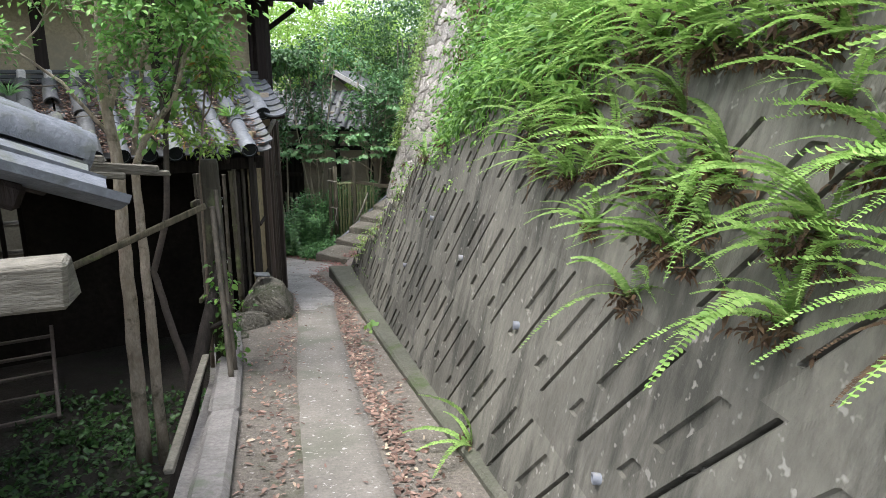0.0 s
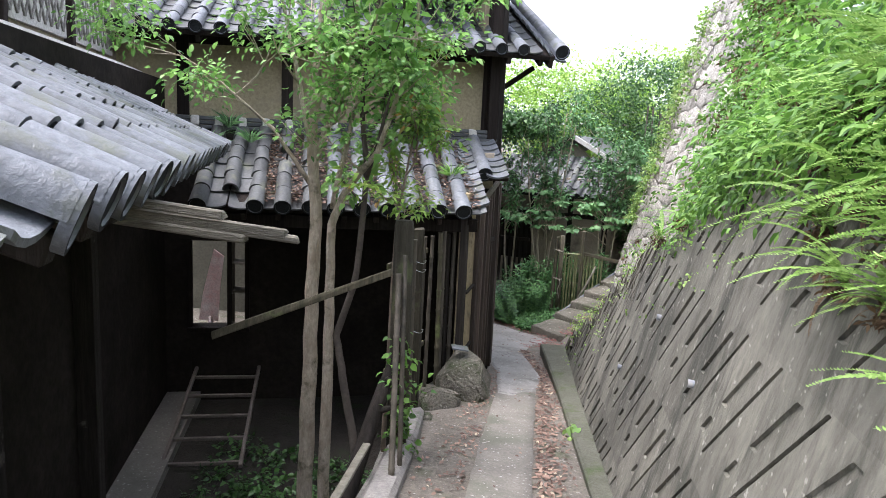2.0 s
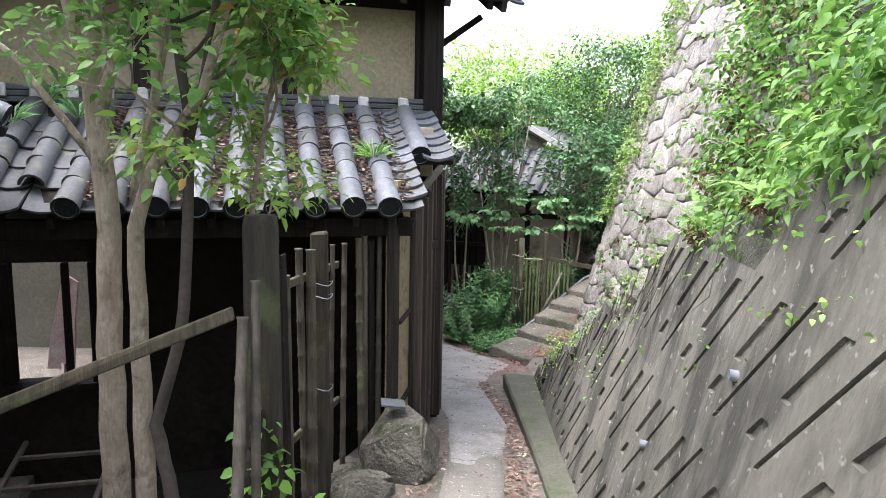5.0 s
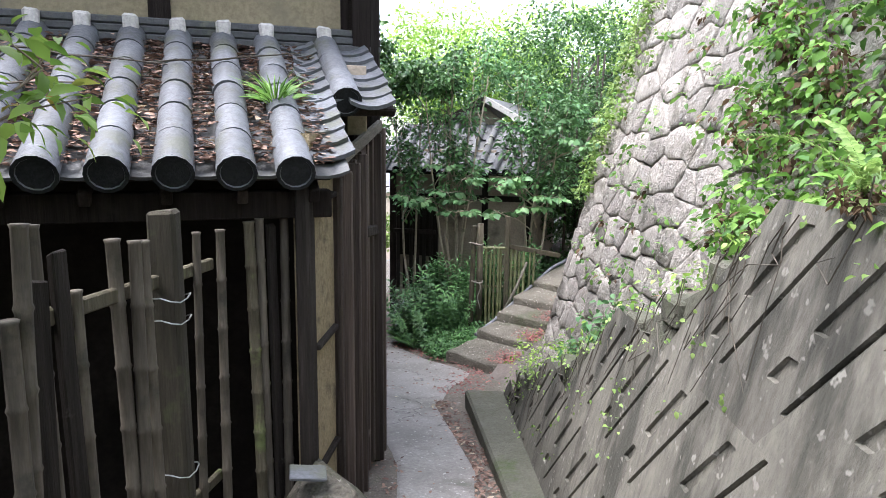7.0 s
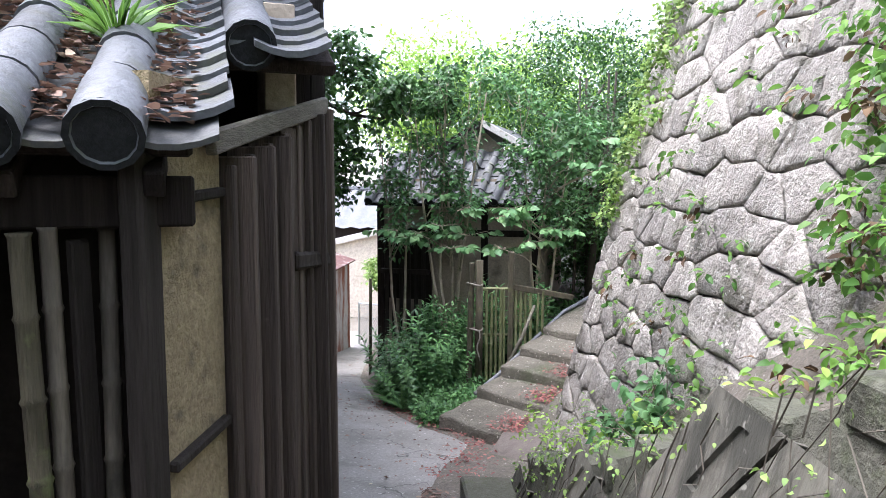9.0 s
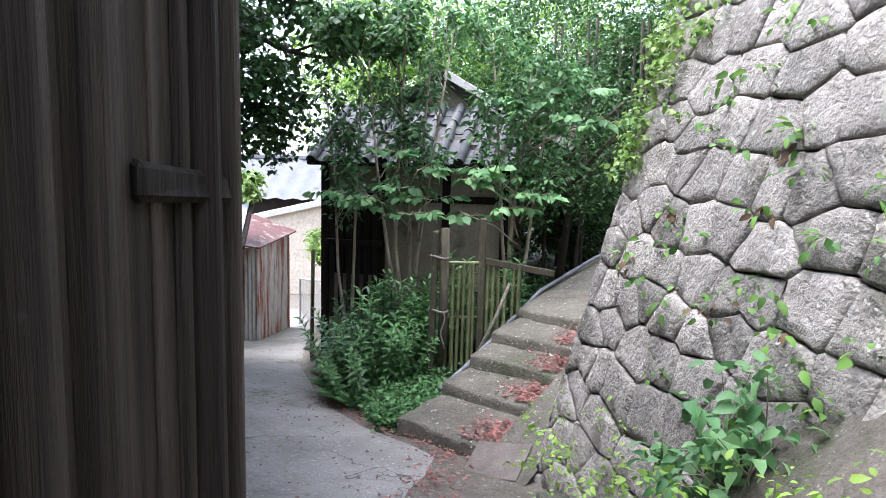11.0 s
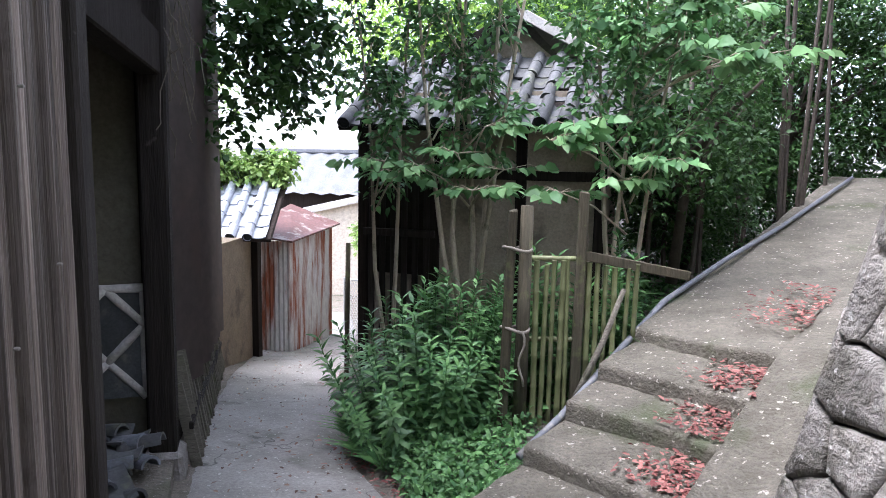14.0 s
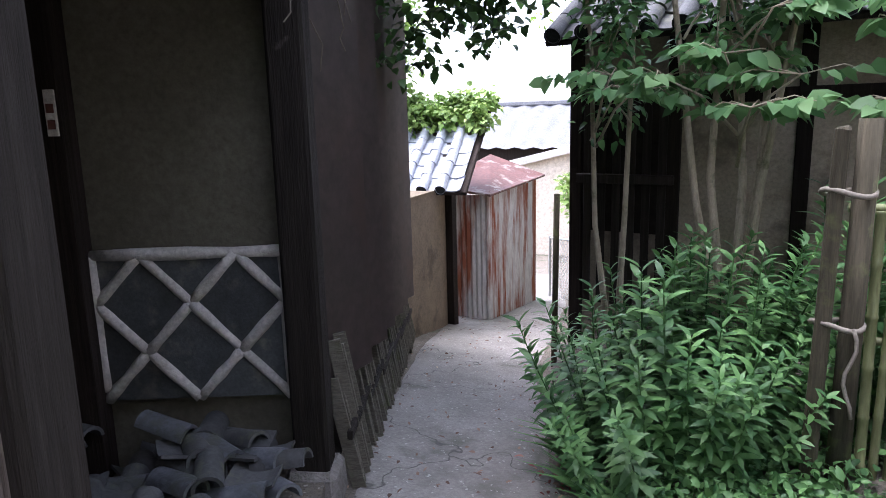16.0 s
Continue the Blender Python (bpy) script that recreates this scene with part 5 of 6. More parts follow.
# steel rack in the yard
rk = thing("steel_rack", (-4.4, 6.6, YARD), "rusty steel rack with cross bars lying in the yard", "rack")
ra, rb = Vector((-4.35, 5.6, YARD + 0.08)), Vector((-5.4, 7.4, YARD + 0.45))
ax = Vector((0.86, 0.5, 0)) * 0.72
for o in (Vector(), ax):
    part("side_bar", Geo().beam(ra + o, rb + o, 0.04, 0.04, 0.006), M_STEEL, rk)
for k in range(6):
    p = ra.lerp(rb, 0.03 + k * 0.19)
    part("cross_bar", Geo().beam(p, p + ax, 0.035, 0.035, 0.005), M_STEEL, rk)

# ---- bamboo gate-fence beside the steps ----
bf = thing("bamboo_fence", (-2.0, 14.45, -1.9), "short green bamboo fence tied with rope", "fence")
part("post", Geo().beam((-2.43, 14.3, -2.1), (-2.4, 14.3, -0.31), 0.1, 0.06, 0.01, 0, 0.006), M_POST, bf)
part("post", Geo().tube([(-2.31, 14.32, -2.1), (-2.3, 14.32, -0.28)], [0.05, 0.045], 10), M_POST, bf, smooth=True)
part("post", Geo().beam((-1.93, 14.5, -2.0), (-1.92, 14.5, -0.18), 0.1, 0.07, 0.01, 5, 0.006), M_POST, bf)
for k, x in enumerate((-2.22, -2.17, -2.11, -2.05, -2.0, -1.86, -1.8, -1.74, -1.67, -1.6, -1.54)):
    y = 14.4 + (x + 2.3) * 0.28
    part("cane", bamboo((x, y - 0.01, -2.05 + (x + 2.2) * 0.55), (x + rnd.uniform(-0.015, 0.015), y, -0.68 + rnd.uniform(-0.05, 0.03)), rnd.uniform(0.017, 0.024)), M_GREENBAMBOO, bf, smooth=True)
for z in (-0.66, -1.25):
    part("rail", bamboo((-2.35, 14.42, z), (-1.9, 14.52, z), 0.02), M_GREENBAMBOO, bf, smooth=True)
part("long_rail", Geo().beam((-1.95, 14.47, -0.62), (-1.15, 14.75, -0.78), 0.03, 0.07, 0.005), M_POST, bf)
for z in (-0.58, -1.15):
    part("rope", Geo().tube([(-2.36 + 0.1 * math.cos(a), 14.31 + 0.065 * math.sin(a), z + 0.015 * math.sin(a * 2)) for a in np.linspace(0, 6.4, 18)], 0.012, 6), M_ROPE, bf, smooth=True)
part("rope", Geo().tube([(-2.3 + 0.02 * math.sin(k), 14.25, -1.15 - k * 0.05) for k in range(9)], 0.009, 5), M_ROPE, bf, smooth=True)
solid("leaning_stick", Geo().tube([(-2.0, 14.0, -1.72), (-1.75, 14.3, -1.2), (-1.62, 14.45, -0.85)], [0.025, 0.022, 0.018], 7), M_GREYWOOD, "dry split stick leaning on the bamboo fence", "stick", smooth=True)
solid("lane_stake", Geo().tube([(-4.62, 17.0, -2.7), (-4.6, 17.0, -0.95)], 0.03, 8), M_POST, "thin upright stake beside the lane", "stake", smooth=True)
solid("iron_plate", Geo().box(Matrix.Translation((-1.62, 12.25, -1.82)) @ pose(0, 0, 0, 18, -8, -20), 0.45, 0.4, 0.015, 0.004), M_STEEL, "rusty sheet lying at the foot of the steps", "sheet")

# heap of broken roof tiles in the recess
for k in range(60):
    a, b = rnd.uniform(-0.62, 0.42), rnd.uniform(-4.75, -3.9)
    z = -1.9 + rnd.uniform(0, 0.24) * (0.4 + 0.6 * (-b - 3.9) / 0.85)
    if rnd.random() < 0.68:
        me, nm, lb = COVER if k % 3 == 0 else COVER_OLD, "round_tile", "grey round roof tile dumped in a heap"
    else:
        me, nm, lb = PAN, "pan_tile", "broken curved roof tile dumped in a heap"
    ob = new(nm, me)
    ob.matrix_basis = Matrix.Translation(H(a, b, z)) @ pose(0, 0, 0, rnd.uniform(-14, 14), rnd.uniform(-16, 16), rnd.gauss(75, 40))
    tagged(ob, lb, "tile", "tile heap")
pl = thing("name_plate", H(-0.62, -4.78, -0.2), "small white paper plate with red marks on a post", "plate")
g = Geo()
wallbox(g, -0.62, -0.57, -4.797, -4.787, -0.27, -0.07)
part("sheet", g, M_LIME, pl)
for z in (-0.17, -0.24):
    g = Geo()
    wallbox(g, -0.612, -0.578, -4.786, -4.784, z, z + 0.04)
    part("red_mark", g, M_RUSTROOF, pl)

# weep pipes in the retaining wall
for y, z in ((2.05, 0.19), (3.11, 0.35), (4.36, 0.36), (5.5, 0.4), (6.2, -0.2)):
    x = foot_x(y, z)
    g = Geo()
    n = 12
    for r0, r1 in ((0.021, 0.016),):
        rows = []
        for d, r in ((0.06, r0), (-0.03, r0), (-0.03, r1), (0.06, r1)):
            rows.append([Vector((x + d, y, z - d * 0.1)) + Vector((0, r * math.cos(2 * math.pi * k / n), r * math.sin(2 * math.pi * k / n))) for k in range(n + 1)])
        g.sheet(rows)
    solid("weep_pipe", g, M_PVC, "stub of grey plastic weep pipe in the block wall", "pipe", "weep pipes", smooth=True)


# ---- plants ----
def stuff(name, me, label, category):
    return tagged(new(name, me), label, category, kind="stuff")


def grow(g, p, d, length, r, depth, tips, rnd, spread=0.7, up=0.15, seg=6):
    """Tapering limbs that fork; collects points for leaves."""
    pts, rads = [p], [r]
    n = 4
    for k in range(n):
        d = (d + Vector((rnd.gauss(0, 0.12), rnd.gauss(0, 0.12), rnd.gauss(0, 0.08) + up * 0.15))).normalized()
        p = p + d * length / n
        pts.append(p)
        rads.append(r * (1 - 0.5 * (k + 1) / n))
        if depth <= 1:
            tips.append(p)
    g.tube(pts, rads, max(4, seg), False)
    if depth > 0:
        for k in range(rnd.choice((2, 3, 3))):
            q = pts[rnd.choice((2, 3, 4))]
            e = (d + Vector((rnd.gauss(0, spread), rnd.gauss(0, spread), rnd.gauss(0, spread * 0.6) + up))).normalized()
            grow(g, q, e, length * rnd.uniform(0.55, 0.8), r * 0.55, depth - 1, tips, rnd, spread, up, seg - 1)
    else:
        tips.append(p)


def tree(name, label, trunks, bark, leafmat, leaf_len, leaf_w, per, spread, seed, depth=3, limb=1.0, droop=0.2, down=0.1, start=0.45, every=1):
    """Trunks: (points, base radius, top radius). Limbs from the upper part, leaves at their ends."""
    rnd = random.Random(seed)
    tr = thing(name, trunks[0][0][0], label, "tree")
    tips = []
    tg = Geo()
    for pts, r0, r1 in trunks:
        P = [Vector(p) for p in pts]
        fine = []
        for a, b in zip(P, P[1:]):
            for k in range(4):
                fine.append(a.lerp(b, k / 4) + Vector((rnd.gauss(0, 0.004), rnd.gauss(0, 0.004), 0)))
        fine.append(P[-1])
        n = len(fine)
        tg.tube(fine, [r0 + (r1 - r0) * k / (n - 1) for k in range(n)], 10)
        for k in range(int(n * start), n, every):
            a = rnd.uniform(0, 6.28)
            e = Vector((math.cos(a), math.sin(a), rnd.uniform(0.2, 0.8))).normalized()
            grow(tg, fine[k], e, limb * rnd.uniform(0.5, 1.0), max(0.008, r1 * 0.6), depth - 1, tips, rnd)
        grow(tg, fine[-1], (fine[-1] - fine[-3]).normalized(), limb, r1, depth, tips, rnd)
    part("trunk", tg, bark, tr, smooth=True)
    T = np.array([tuple(t) for t in tips])
    V, F = bundles(T, per, spread, leaf_len, leaf_w, droop, down)
    part("crown", np_mesh("crown", V, F, leafmat), None, tr)
    return tr


tree("yard_tree", "slender pale-barked tree with small glossy leaves in the yard", [
    ([(-2.6, 5.25, YARD), (-2.57, 5.25, -0.6), (-2.56, 5.25, 0.16), (-2.53, 5.25, 0.83), (-2.57, 5.25, 1.48), (-2.54, 5.25, 2.0), (-2.5, 5.3, 2.6)], 0.066, 0.026),
    ([(-2.44, 5.27, YARD), (-2.41, 5.25, -0.5), (-2.4, 5.25, 0.17), (-2.4, 5.25, 0.84), (-2.27, 5.22, 1.1), (-2.02, 5.2, 1.38), (-1.81, 5.2, 1.95)], 0.05, 0.014),
    ([(-2.55, 5.25, 1.25), (-2.62, 5.2, 1.7), (-2.72, 5.15, 2.2)], 0.026, 0.012),
    ([(-2.54, 5.26, 1.3), (-2.43, 5.3, 1.75), (-2.3, 5.35, 2.3)], 0.026, 0.012),
    ([(-2.4, 5.25, 0.95), (-2.33, 5.35, 1.5), (-2.2, 5.45, 2.2)], 0.024, 0.01),
    ([(-2.56, 5.24, 1.1), (-2.8, 5.1, 1.5), (-3.15, 5.0, 1.8)], 0.018, 0.007)], M_YARDBARK, M_LEAFT, 0.055, 0.5, 5, 0.2, 11, 3, 0.66, 0.15, 0.0, 0.66, 2)
tree("young_tree", "dark thin crooked sapling beside the kerb", [
    ([(-2.05, 5.2, YARD), (-2.15, 5.22, -0.8), (-2.28, 5.25, -0.3), (-2.34, 5.25, 0.01), (-2.18, 5.25, 0.52), (-2.13, 5.25, 1.17), (-2.18, 5.25, 1.78), (-2.1, 5.3, 2.4)], 0.036, 0.014),
    ([(-2.12, 5.24, 1.2), (-1.98, 5.2, 1.6), (-1.8, 5.15, 2.1)], 0.016, 0.008)], M_DARKBARK, M_LEAFT, 0.085, 0.6, 4, 0.16, 21, 2, 0.45, start=0.68)
tree("small_maple", "small maple sapling with yellow-green leaves", [
    ([(-1.95, 5.3, -1.0), (-1.93, 5.3, 0.2), (-1.9, 5.32, 1.0), (-1.85, 5.4, 1.45)], 0.02, 0.007)], M_TWIG, M_MAPLE, 0.06, 0.42, 4, 0.14, 31, 3, 0.36, start=0.6)
tree("stump_limb", "dead leaning stump with bare limbs", [([(-2.0, 4.3, YARD), (-1.9, 4.6, -0.9), (-1.78, 4.95, -0.15)], 0.07, 0.05)], M_WOOD, M_LEAFT, 0.05, 0.5, 1, 0.1, 5, 1, 0.25, start=0.8)

# trees before the small house: fans of pale stems, tiers of broad leaves low down
def stem_tree(label, base, tops, sprays, seed, r0=0.032, top_leaves=0.5):
    rnd = random.Random(seed)
    tr = thing("broadleaf_tree", base, label, "tree", "trees before the small house")
    g, tips = Geo(), []
    b = Vector(base)
    for k, t in enumerate(tops):
        t = Vector(t)
        fork = b.lerp(t, 0.3) + Vector((0.06 * (k - len(tops) / 2), 0, 0.1))
        pts = [b + Vector((0.03 * k, 0.02 * k, 0)), b.lerp(fork, 0.55), fork, fork.lerp(t, 0.5) + Vector((rnd.gauss(0, 0.05), rnd.gauss(0, 0.05), 0)), t]
        g.tube(pts, [r0, r0 * 0.85, r0 * 0.7, r0 * 0.5, r0 * 0.3], 7)
        for j in range(5):
            q = pts[2].lerp(t, 0.25 + 0.16 * j)
            a = rnd.uniform(0, 6.28)
            grow(g, q, Vector((math.cos(a) * 0.7, math.sin(a) * 0.5, 0.9)).normalized(), rnd.uniform(0.3, 0.6), r0 * 0.3, 1, tips, rnd, 0.5, 0.25, 5)
    P, D, L = [], [], []
    for c in sprays:
        c = Vector(c)
        root = b.lerp(Vector(tops[0]), min(0.9, max(0.15, (c.z - 0.35 - b.z) / (tops[0][2] - b.z))))
        g.tube([root, root.lerp(c, 0.5) + Vector((0, 0, 0.06)), c], [0.012, 0.009, 0.006], 5)
        for k in range(rnd.randint(5, 7)):
            a = rnd.uniform(0, 6.28)
            out = Vector((math.cos(a), math.sin(a), rnd.uniform(-0.1, 0.15)))
            n = rnd.uniform(0.22, 0.42)
            ends = [c, c + out * n * 0.6 + Vector((0, 0, 0.03)), c + out * n - Vector((0, 0, 0.03))]
            g.tube(ends, [0.005, 0.004, 0.002], 4, False)
            side = out.cross(Vector((0, 0, 1))).normalized()
            for j in range(4):
                q = c + out * n * (0.35 + 0.2 * j)
                for sg in (-1, 1):
                    P.append(tuple(q))
                    D.append(tuple(out * 0.7 + side * sg + Vector((0, 0, rnd.uniform(-0.75, 0.05)))))
                    L.append(rnd.uniform(0.1, 0.16))
            P.append(tuple(ends[2]))
            D.append(tuple(out))
            L.append(rnd.uniform(0.12, 0.17))
    part("trunk", g, M_BARK, tr, smooth=True)
    L = np.array(L)
    part("foliage", np_mesh("foliage", *leaves(P, D, L, L * 0.64, 0.15, 0.3, 0.5), M_LEAFBIG), None, tr, "tiers of broad light green leaves")
    some = [tuple(t) for t in tips if rnd.random() < top_leaves]
    part("crown", np_mesh("crown", *bundles(np.array(some), 9, 0.2, 0.09, 0.5, 0.2, 0.1), M_LEAFHERB), None, tr)


stem_tree("pale multi-stemmed tree with bare fanned twigs and tiers of broad leaves", (-2.9, 15.5, -1.95), [(-2.95, 15.5, 2.1), (-3.4, 15.4, 1.6), (-2.4, 15.5, 1.95), (-2.65, 15.7, 2.2), (-3.15, 15.7, 2.0)], [(-2.98, 15.2, 0.08), (-3.32, 15.25, -0.03), (-2.82, 15.1, -0.22), (-3.05, 15.4, 0.5), (-2.6, 15.3, -0.05), (-2.75, 15.2, 0.3)], 71, 0.034, 0.6)
stem_tree("slim forked tree with broad light green leaves in tiers", (-1.62, 15.5, -1.75), [(-1.48, 15.5, 1.5), (-1.95, 15.5, 1.9), (-1.2, 15.6, 1.3)], [(-2.04, 15.2, 0.32), (-2.22, 15.2, 0.2), (-2.12, 15.2, -0.22), (-1.7, 15.2, -0.12), (-1.38, 15.25, 0.04), (-0.92, 15.4, 0.83), (-0.55, 15.5, 0.9), (-1.2, 15.4, 0.95), (-1.5, 15.5, 1.1), (-0.9, 15.6, 1.25)], 73, 0.03, 1.0)
stem_tree("thin brown leaning tree with few leaves before the mud house", (-3.66, 15.6, -2.1), [(-3.95, 15.5, 1.3), (-3.5, 15.6, 1.5)], [(-3.64, 15.3, 0.0), (-3.5, 15.3, -0.1)], 79, 0.028, 0.9)
tree("overhanging_tree", "dark-leaved tree hanging over the lane", [
    ([(-7.4, 15.4, -2.6), (-7.2, 15.4, 0.4), (-6.6, 15.5, 1.9), (-5.6, 15.6, 2.2), (-4.9, 15.6, 1.9)], 0.11, 0.04)], M_DARKBARK, M_LEAFD, 0.09, 0.8, 17, 0.3, 61, 3, 1.05, 0.3, 0.3, 0.66)

ot = bpy.data.objects["overhanging_tree"]
V, F = bundles(cloud((-5.0, 15.6, 1.2), (0.95, 0.8, 1.0), 300, 0.5, 0.2), 10, 0.2, 0.1, 0.8, 0.2, 0.2)
part("crown", np_mesh("crown", V, F, M_LEAFD), None, ot)

# far trees: uneven crowns of sprays
def far_tree(at, radii, n, leaf, mat, seed, label, height):
    global RNG
    RNG = np.random.default_rng(seed)
    rnd = random.Random(seed)
    tr = thing("tree", (at[0], at[1], at[2]), label, "tree", "trees behind the houses")
    g = Geo()
    top = Vector((at[0], at[1], at[2] + height))
    g.tube([at, (at[0] + 0.1, at[1], at[2] + height * 0.6), tuple(top)], [min(0.16, 0.06 * radii[0]), min(0.11, 0.045 * radii[0]), 0.03], 8)
    for k in range(7):
        a = rnd.uniform(0, 6.28)
        q = Vector((at[0], at[1], at[2] + height * rnd.uniform(0.45, 0.9)))
        g.tube([q, q + Vector((math.cos(a) * radii[0] * 0.4, math.sin(a) * radii[1] * 0.4, 0.5)), q + Vector((math.cos(a) * radii[0] * 0.8, math.sin(a) * radii[1] * 0.8, 0.9))], [0.06, 0.04, 0.015], 5)
    part("trunk", g, M_DARKBARK, tr, smooth=True)
    C = cloud((at[0], at[1], at[2] + height), radii, n, 0.5, 0.5)
    V, F = bundles(C, 13, leaf * 2.0, leaf * 0.72, 0.5, 0.2, 0.15)
    part("crown", np_mesh("crown", V, F, mat), None, tr)


for k, (at, radii, n, leaf, mat, h) in enumerate((
        ((-4.6, 22.5, -2.5), (2.2, 1.8, 1.6), 850, 0.16, M_LEAFB, 5.2),
        ((-1.0, 20.5, -1.2), (2.1, 1.6, 1.5), 1000, 0.13, M_LEAFD, 3.7),
        ((-3.4, 24.5, -2.5), (3.0, 2.5, 1.7), 1000, 0.18, M_LEAFB, 4.6),
        ((2.5, 17.0, -0.2), (1.9, 2.0, 2.3), 1000, 0.12, M_LEAFD, 3.3),
        ((2.4, 21.0, 0.2), (2.2, 2.4, 2.4), 900, 0.13, M_LEAFD, 3.6),
        ((-0.6, 27.0, -1.0), (3.4, 2.5, 1.8), 1100, 0.2, M_LEAFB, 4.2),
        ((-0.5, 20.2, -1.2), (1.5, 1.0, 1.7), 1100, 0.12, M_LEAFD, 1.5),
        ((0.9, 20.6, -0.9), (1.6, 1.0, 2.2), 1200, 0.12, M_LEAFD, 2.2),
        ((-0.95, 17.5, -1.3), (1.1, 1.3, 1.3), 700, 0.1, M_LEAFD, 2.0),
        ((-0.7, 18.5, -1.3), (0.9, 0.6, 0.9), 500, 0.1, M_LEAFD, 0.9))):
    far_tree(at, radii, n, leaf, mat, 100 + k, "leafy green tree behind the houses" if mat is not M_LEAFD else "dense dark green tree above the steps", h)
RNG = np.random.default_rng(99)

# bamboo thicket right of the small house
g = Geo()
for k in range(14):
    x, y = random.uniform(-1.2, 1.2), random.uniform(17.6, 20.5)
    x = min(x, 0.6235 * (y - 12.97) - 2.8)
    g.tube([(x, y, -1.2), (x + random.uniform(-0.2, 0.2), y, 2.5)], [0.03, 0.02], 5, False)
stuff("bamboo_thicket", g.mesh("bamboo_thicket", M_DARKBARK), "dim thicket of bamboo stems behind the steps", "bamboo")

V, F = bundles(np.stack([RNG.uniform(-1.6, 3.5, 1500), RNG.uniform(20.6, 21.6, 1500), RNG.uniform(-1.6, 2.4, 1500)], 1), 12, 0.3, 0.13, 0.5)
stuff("dark_thicket", np_mesh("dark_thicket", V, F, M_LEAFD), "dense dark wood behind the bamboo stems", "wood")

# shrubs on the bank above the walls
def scatter_bank(n, y0, y1, d0, d1):
    out = []
    for _ in range(n):
        y = RNG.uniform(y0, y1)
        x0, z0 = hill_edge(min(y, 10.6))
        if y > 9.6:
            x0, z0 = x0 + (y - 9.6) * 0.55, z0 + min(1, (y - 9.6) / 2) * 1.2
        d = RNG.uniform(d0, d1)
        out.append((x0 + d, y, z0 + lerp(d, (-0.3, 0.05, 0.4, 1.0, 1.8, 3), (-0.15, 0.0, 0.3, 1.1, 2.2, 3.2)) + RNG.uniform(-0.05, 0.35)))
    return np.array(out)


parts = [bundles(scatter_bank(2400, -1, 7.2, -0.1, 2.6), 11, 0.17, 0.07, 0.5, 0.2, 0.2), bundles(scatter_bank(700, 2.4, 6.3, -0.3, 0.4), 9, 0.16, 0.06, 0.45, 0.2, 0.5)]
for n_, off in ((1700, 0.35), (900, 0.8)):
    q = scatter_bank(n_, 3.0, 6.0, 0.05, 1.2)
    q[:, 2] += RNG.uniform(0, off, n_)
    q[:, 0] -= RNG.uniform(0, 0.12, n_)
    parts.append(bundles(q, 11, 0.17, 0.07, 0.5, 0.2, 0.25))
parts.append(bundles(scatter_bank(1500, 2.9, 5.5, -0.44, 0.3) + RNG.normal(0, 1, (1500, 3)) * (0, 0, 0.1), 9, 0.13, 0.06, 0.34, 0.3, 0.3))
V, F = join(parts)
stuff("bank_shrubs", np_mesh("bank_shrubs", V, F, M_LEAF), "tangled green shrubs along the top of the wall", "shrubs")
V, F = bundles(scatter_bank(480, -1, 6.2, -0.15, 1.4), 10, 0.22, 0.1, 0.32, 0.3, 0.2)
stuff("bank_shrubs", np_mesh("bank_shrubs", V, F, M_LEAFB), "bright fresh growth over the wall's edge", "shrubs")


def frond_mesh(seed, size, mat):
    """One arching frond along +x with paired leaflets."""
    r = random.Random(seed)
    P, D, L, V2, F2 = [], [], [], [], []
    rise, bend = r.uniform(0.35, 0.95), r.uniform(-0.15, 0.15)
    n = 50
    pts = [Vector((size * t * 0.92, size * bend * t * t, size * (rise * t * 1.1 - t * t * (0.6 + 0.4 * rise)))) for t in (i / n for i in range(n + 1))]
    for i in range(2, n):
        d = (pts[i + 1] - pts[i]).normalized()
        sd = d.cross(Vector((0, 0, 1))).normalized()
        t = i / n
        for sg in (-1, 1):
            P.append(tuple(pts[i]))
            D.append(tuple(sd * sg + d * 0.3 + Vector((0, 0, r.uniform(-0.25, 0.1)))))
            L.append(size * 0.056 * (math.sin(math.pi * min(1, t * 0.82 + 0.16)) ** 0.6) * (1.1 - 0.4 * t) * r.uniform(0.85, 1.1))
    for i in range(n):
        sd = (pts[i + 1] - pts[i]).cross(Vector((0, 0, 1))).normalized() * 0.0025
        q = len(V2)
        V2 += [tuple(pts[i] - sd), tuple(pts[i] + sd), tuple(pts[i + 1] + sd)]
        F2.append((q, q + 1, q + 2))
    L = np.array(L)
    v, f = leaves(P, D, L, size * 0.031, 0.12, tilt=0.12)
    return np_mesh("frond", *join([(v, f), (np.array(V2), np.array(F2))]), mat)


FRONDS = [frond_mesh(200 + k, s, M_FERN) for k, s in enumerate((0.55, 0.5, 0.62, 0.45, 0.38, 0.5, 0.58, 0.34))]
DEAD = [frond_mesh(300 + k, 0.3, M_DEADFERN) for k in range(3)]
frnd = random.Random(77)
ROOTS = np_mesh("root_mass", *bundles(RNG.normal(0, 1, (26, 3)) * (0.03, 0.075, 0.03), 7, 0.035, 0.05, 0.3, 0.2, 0.5), M_DEADFERN)


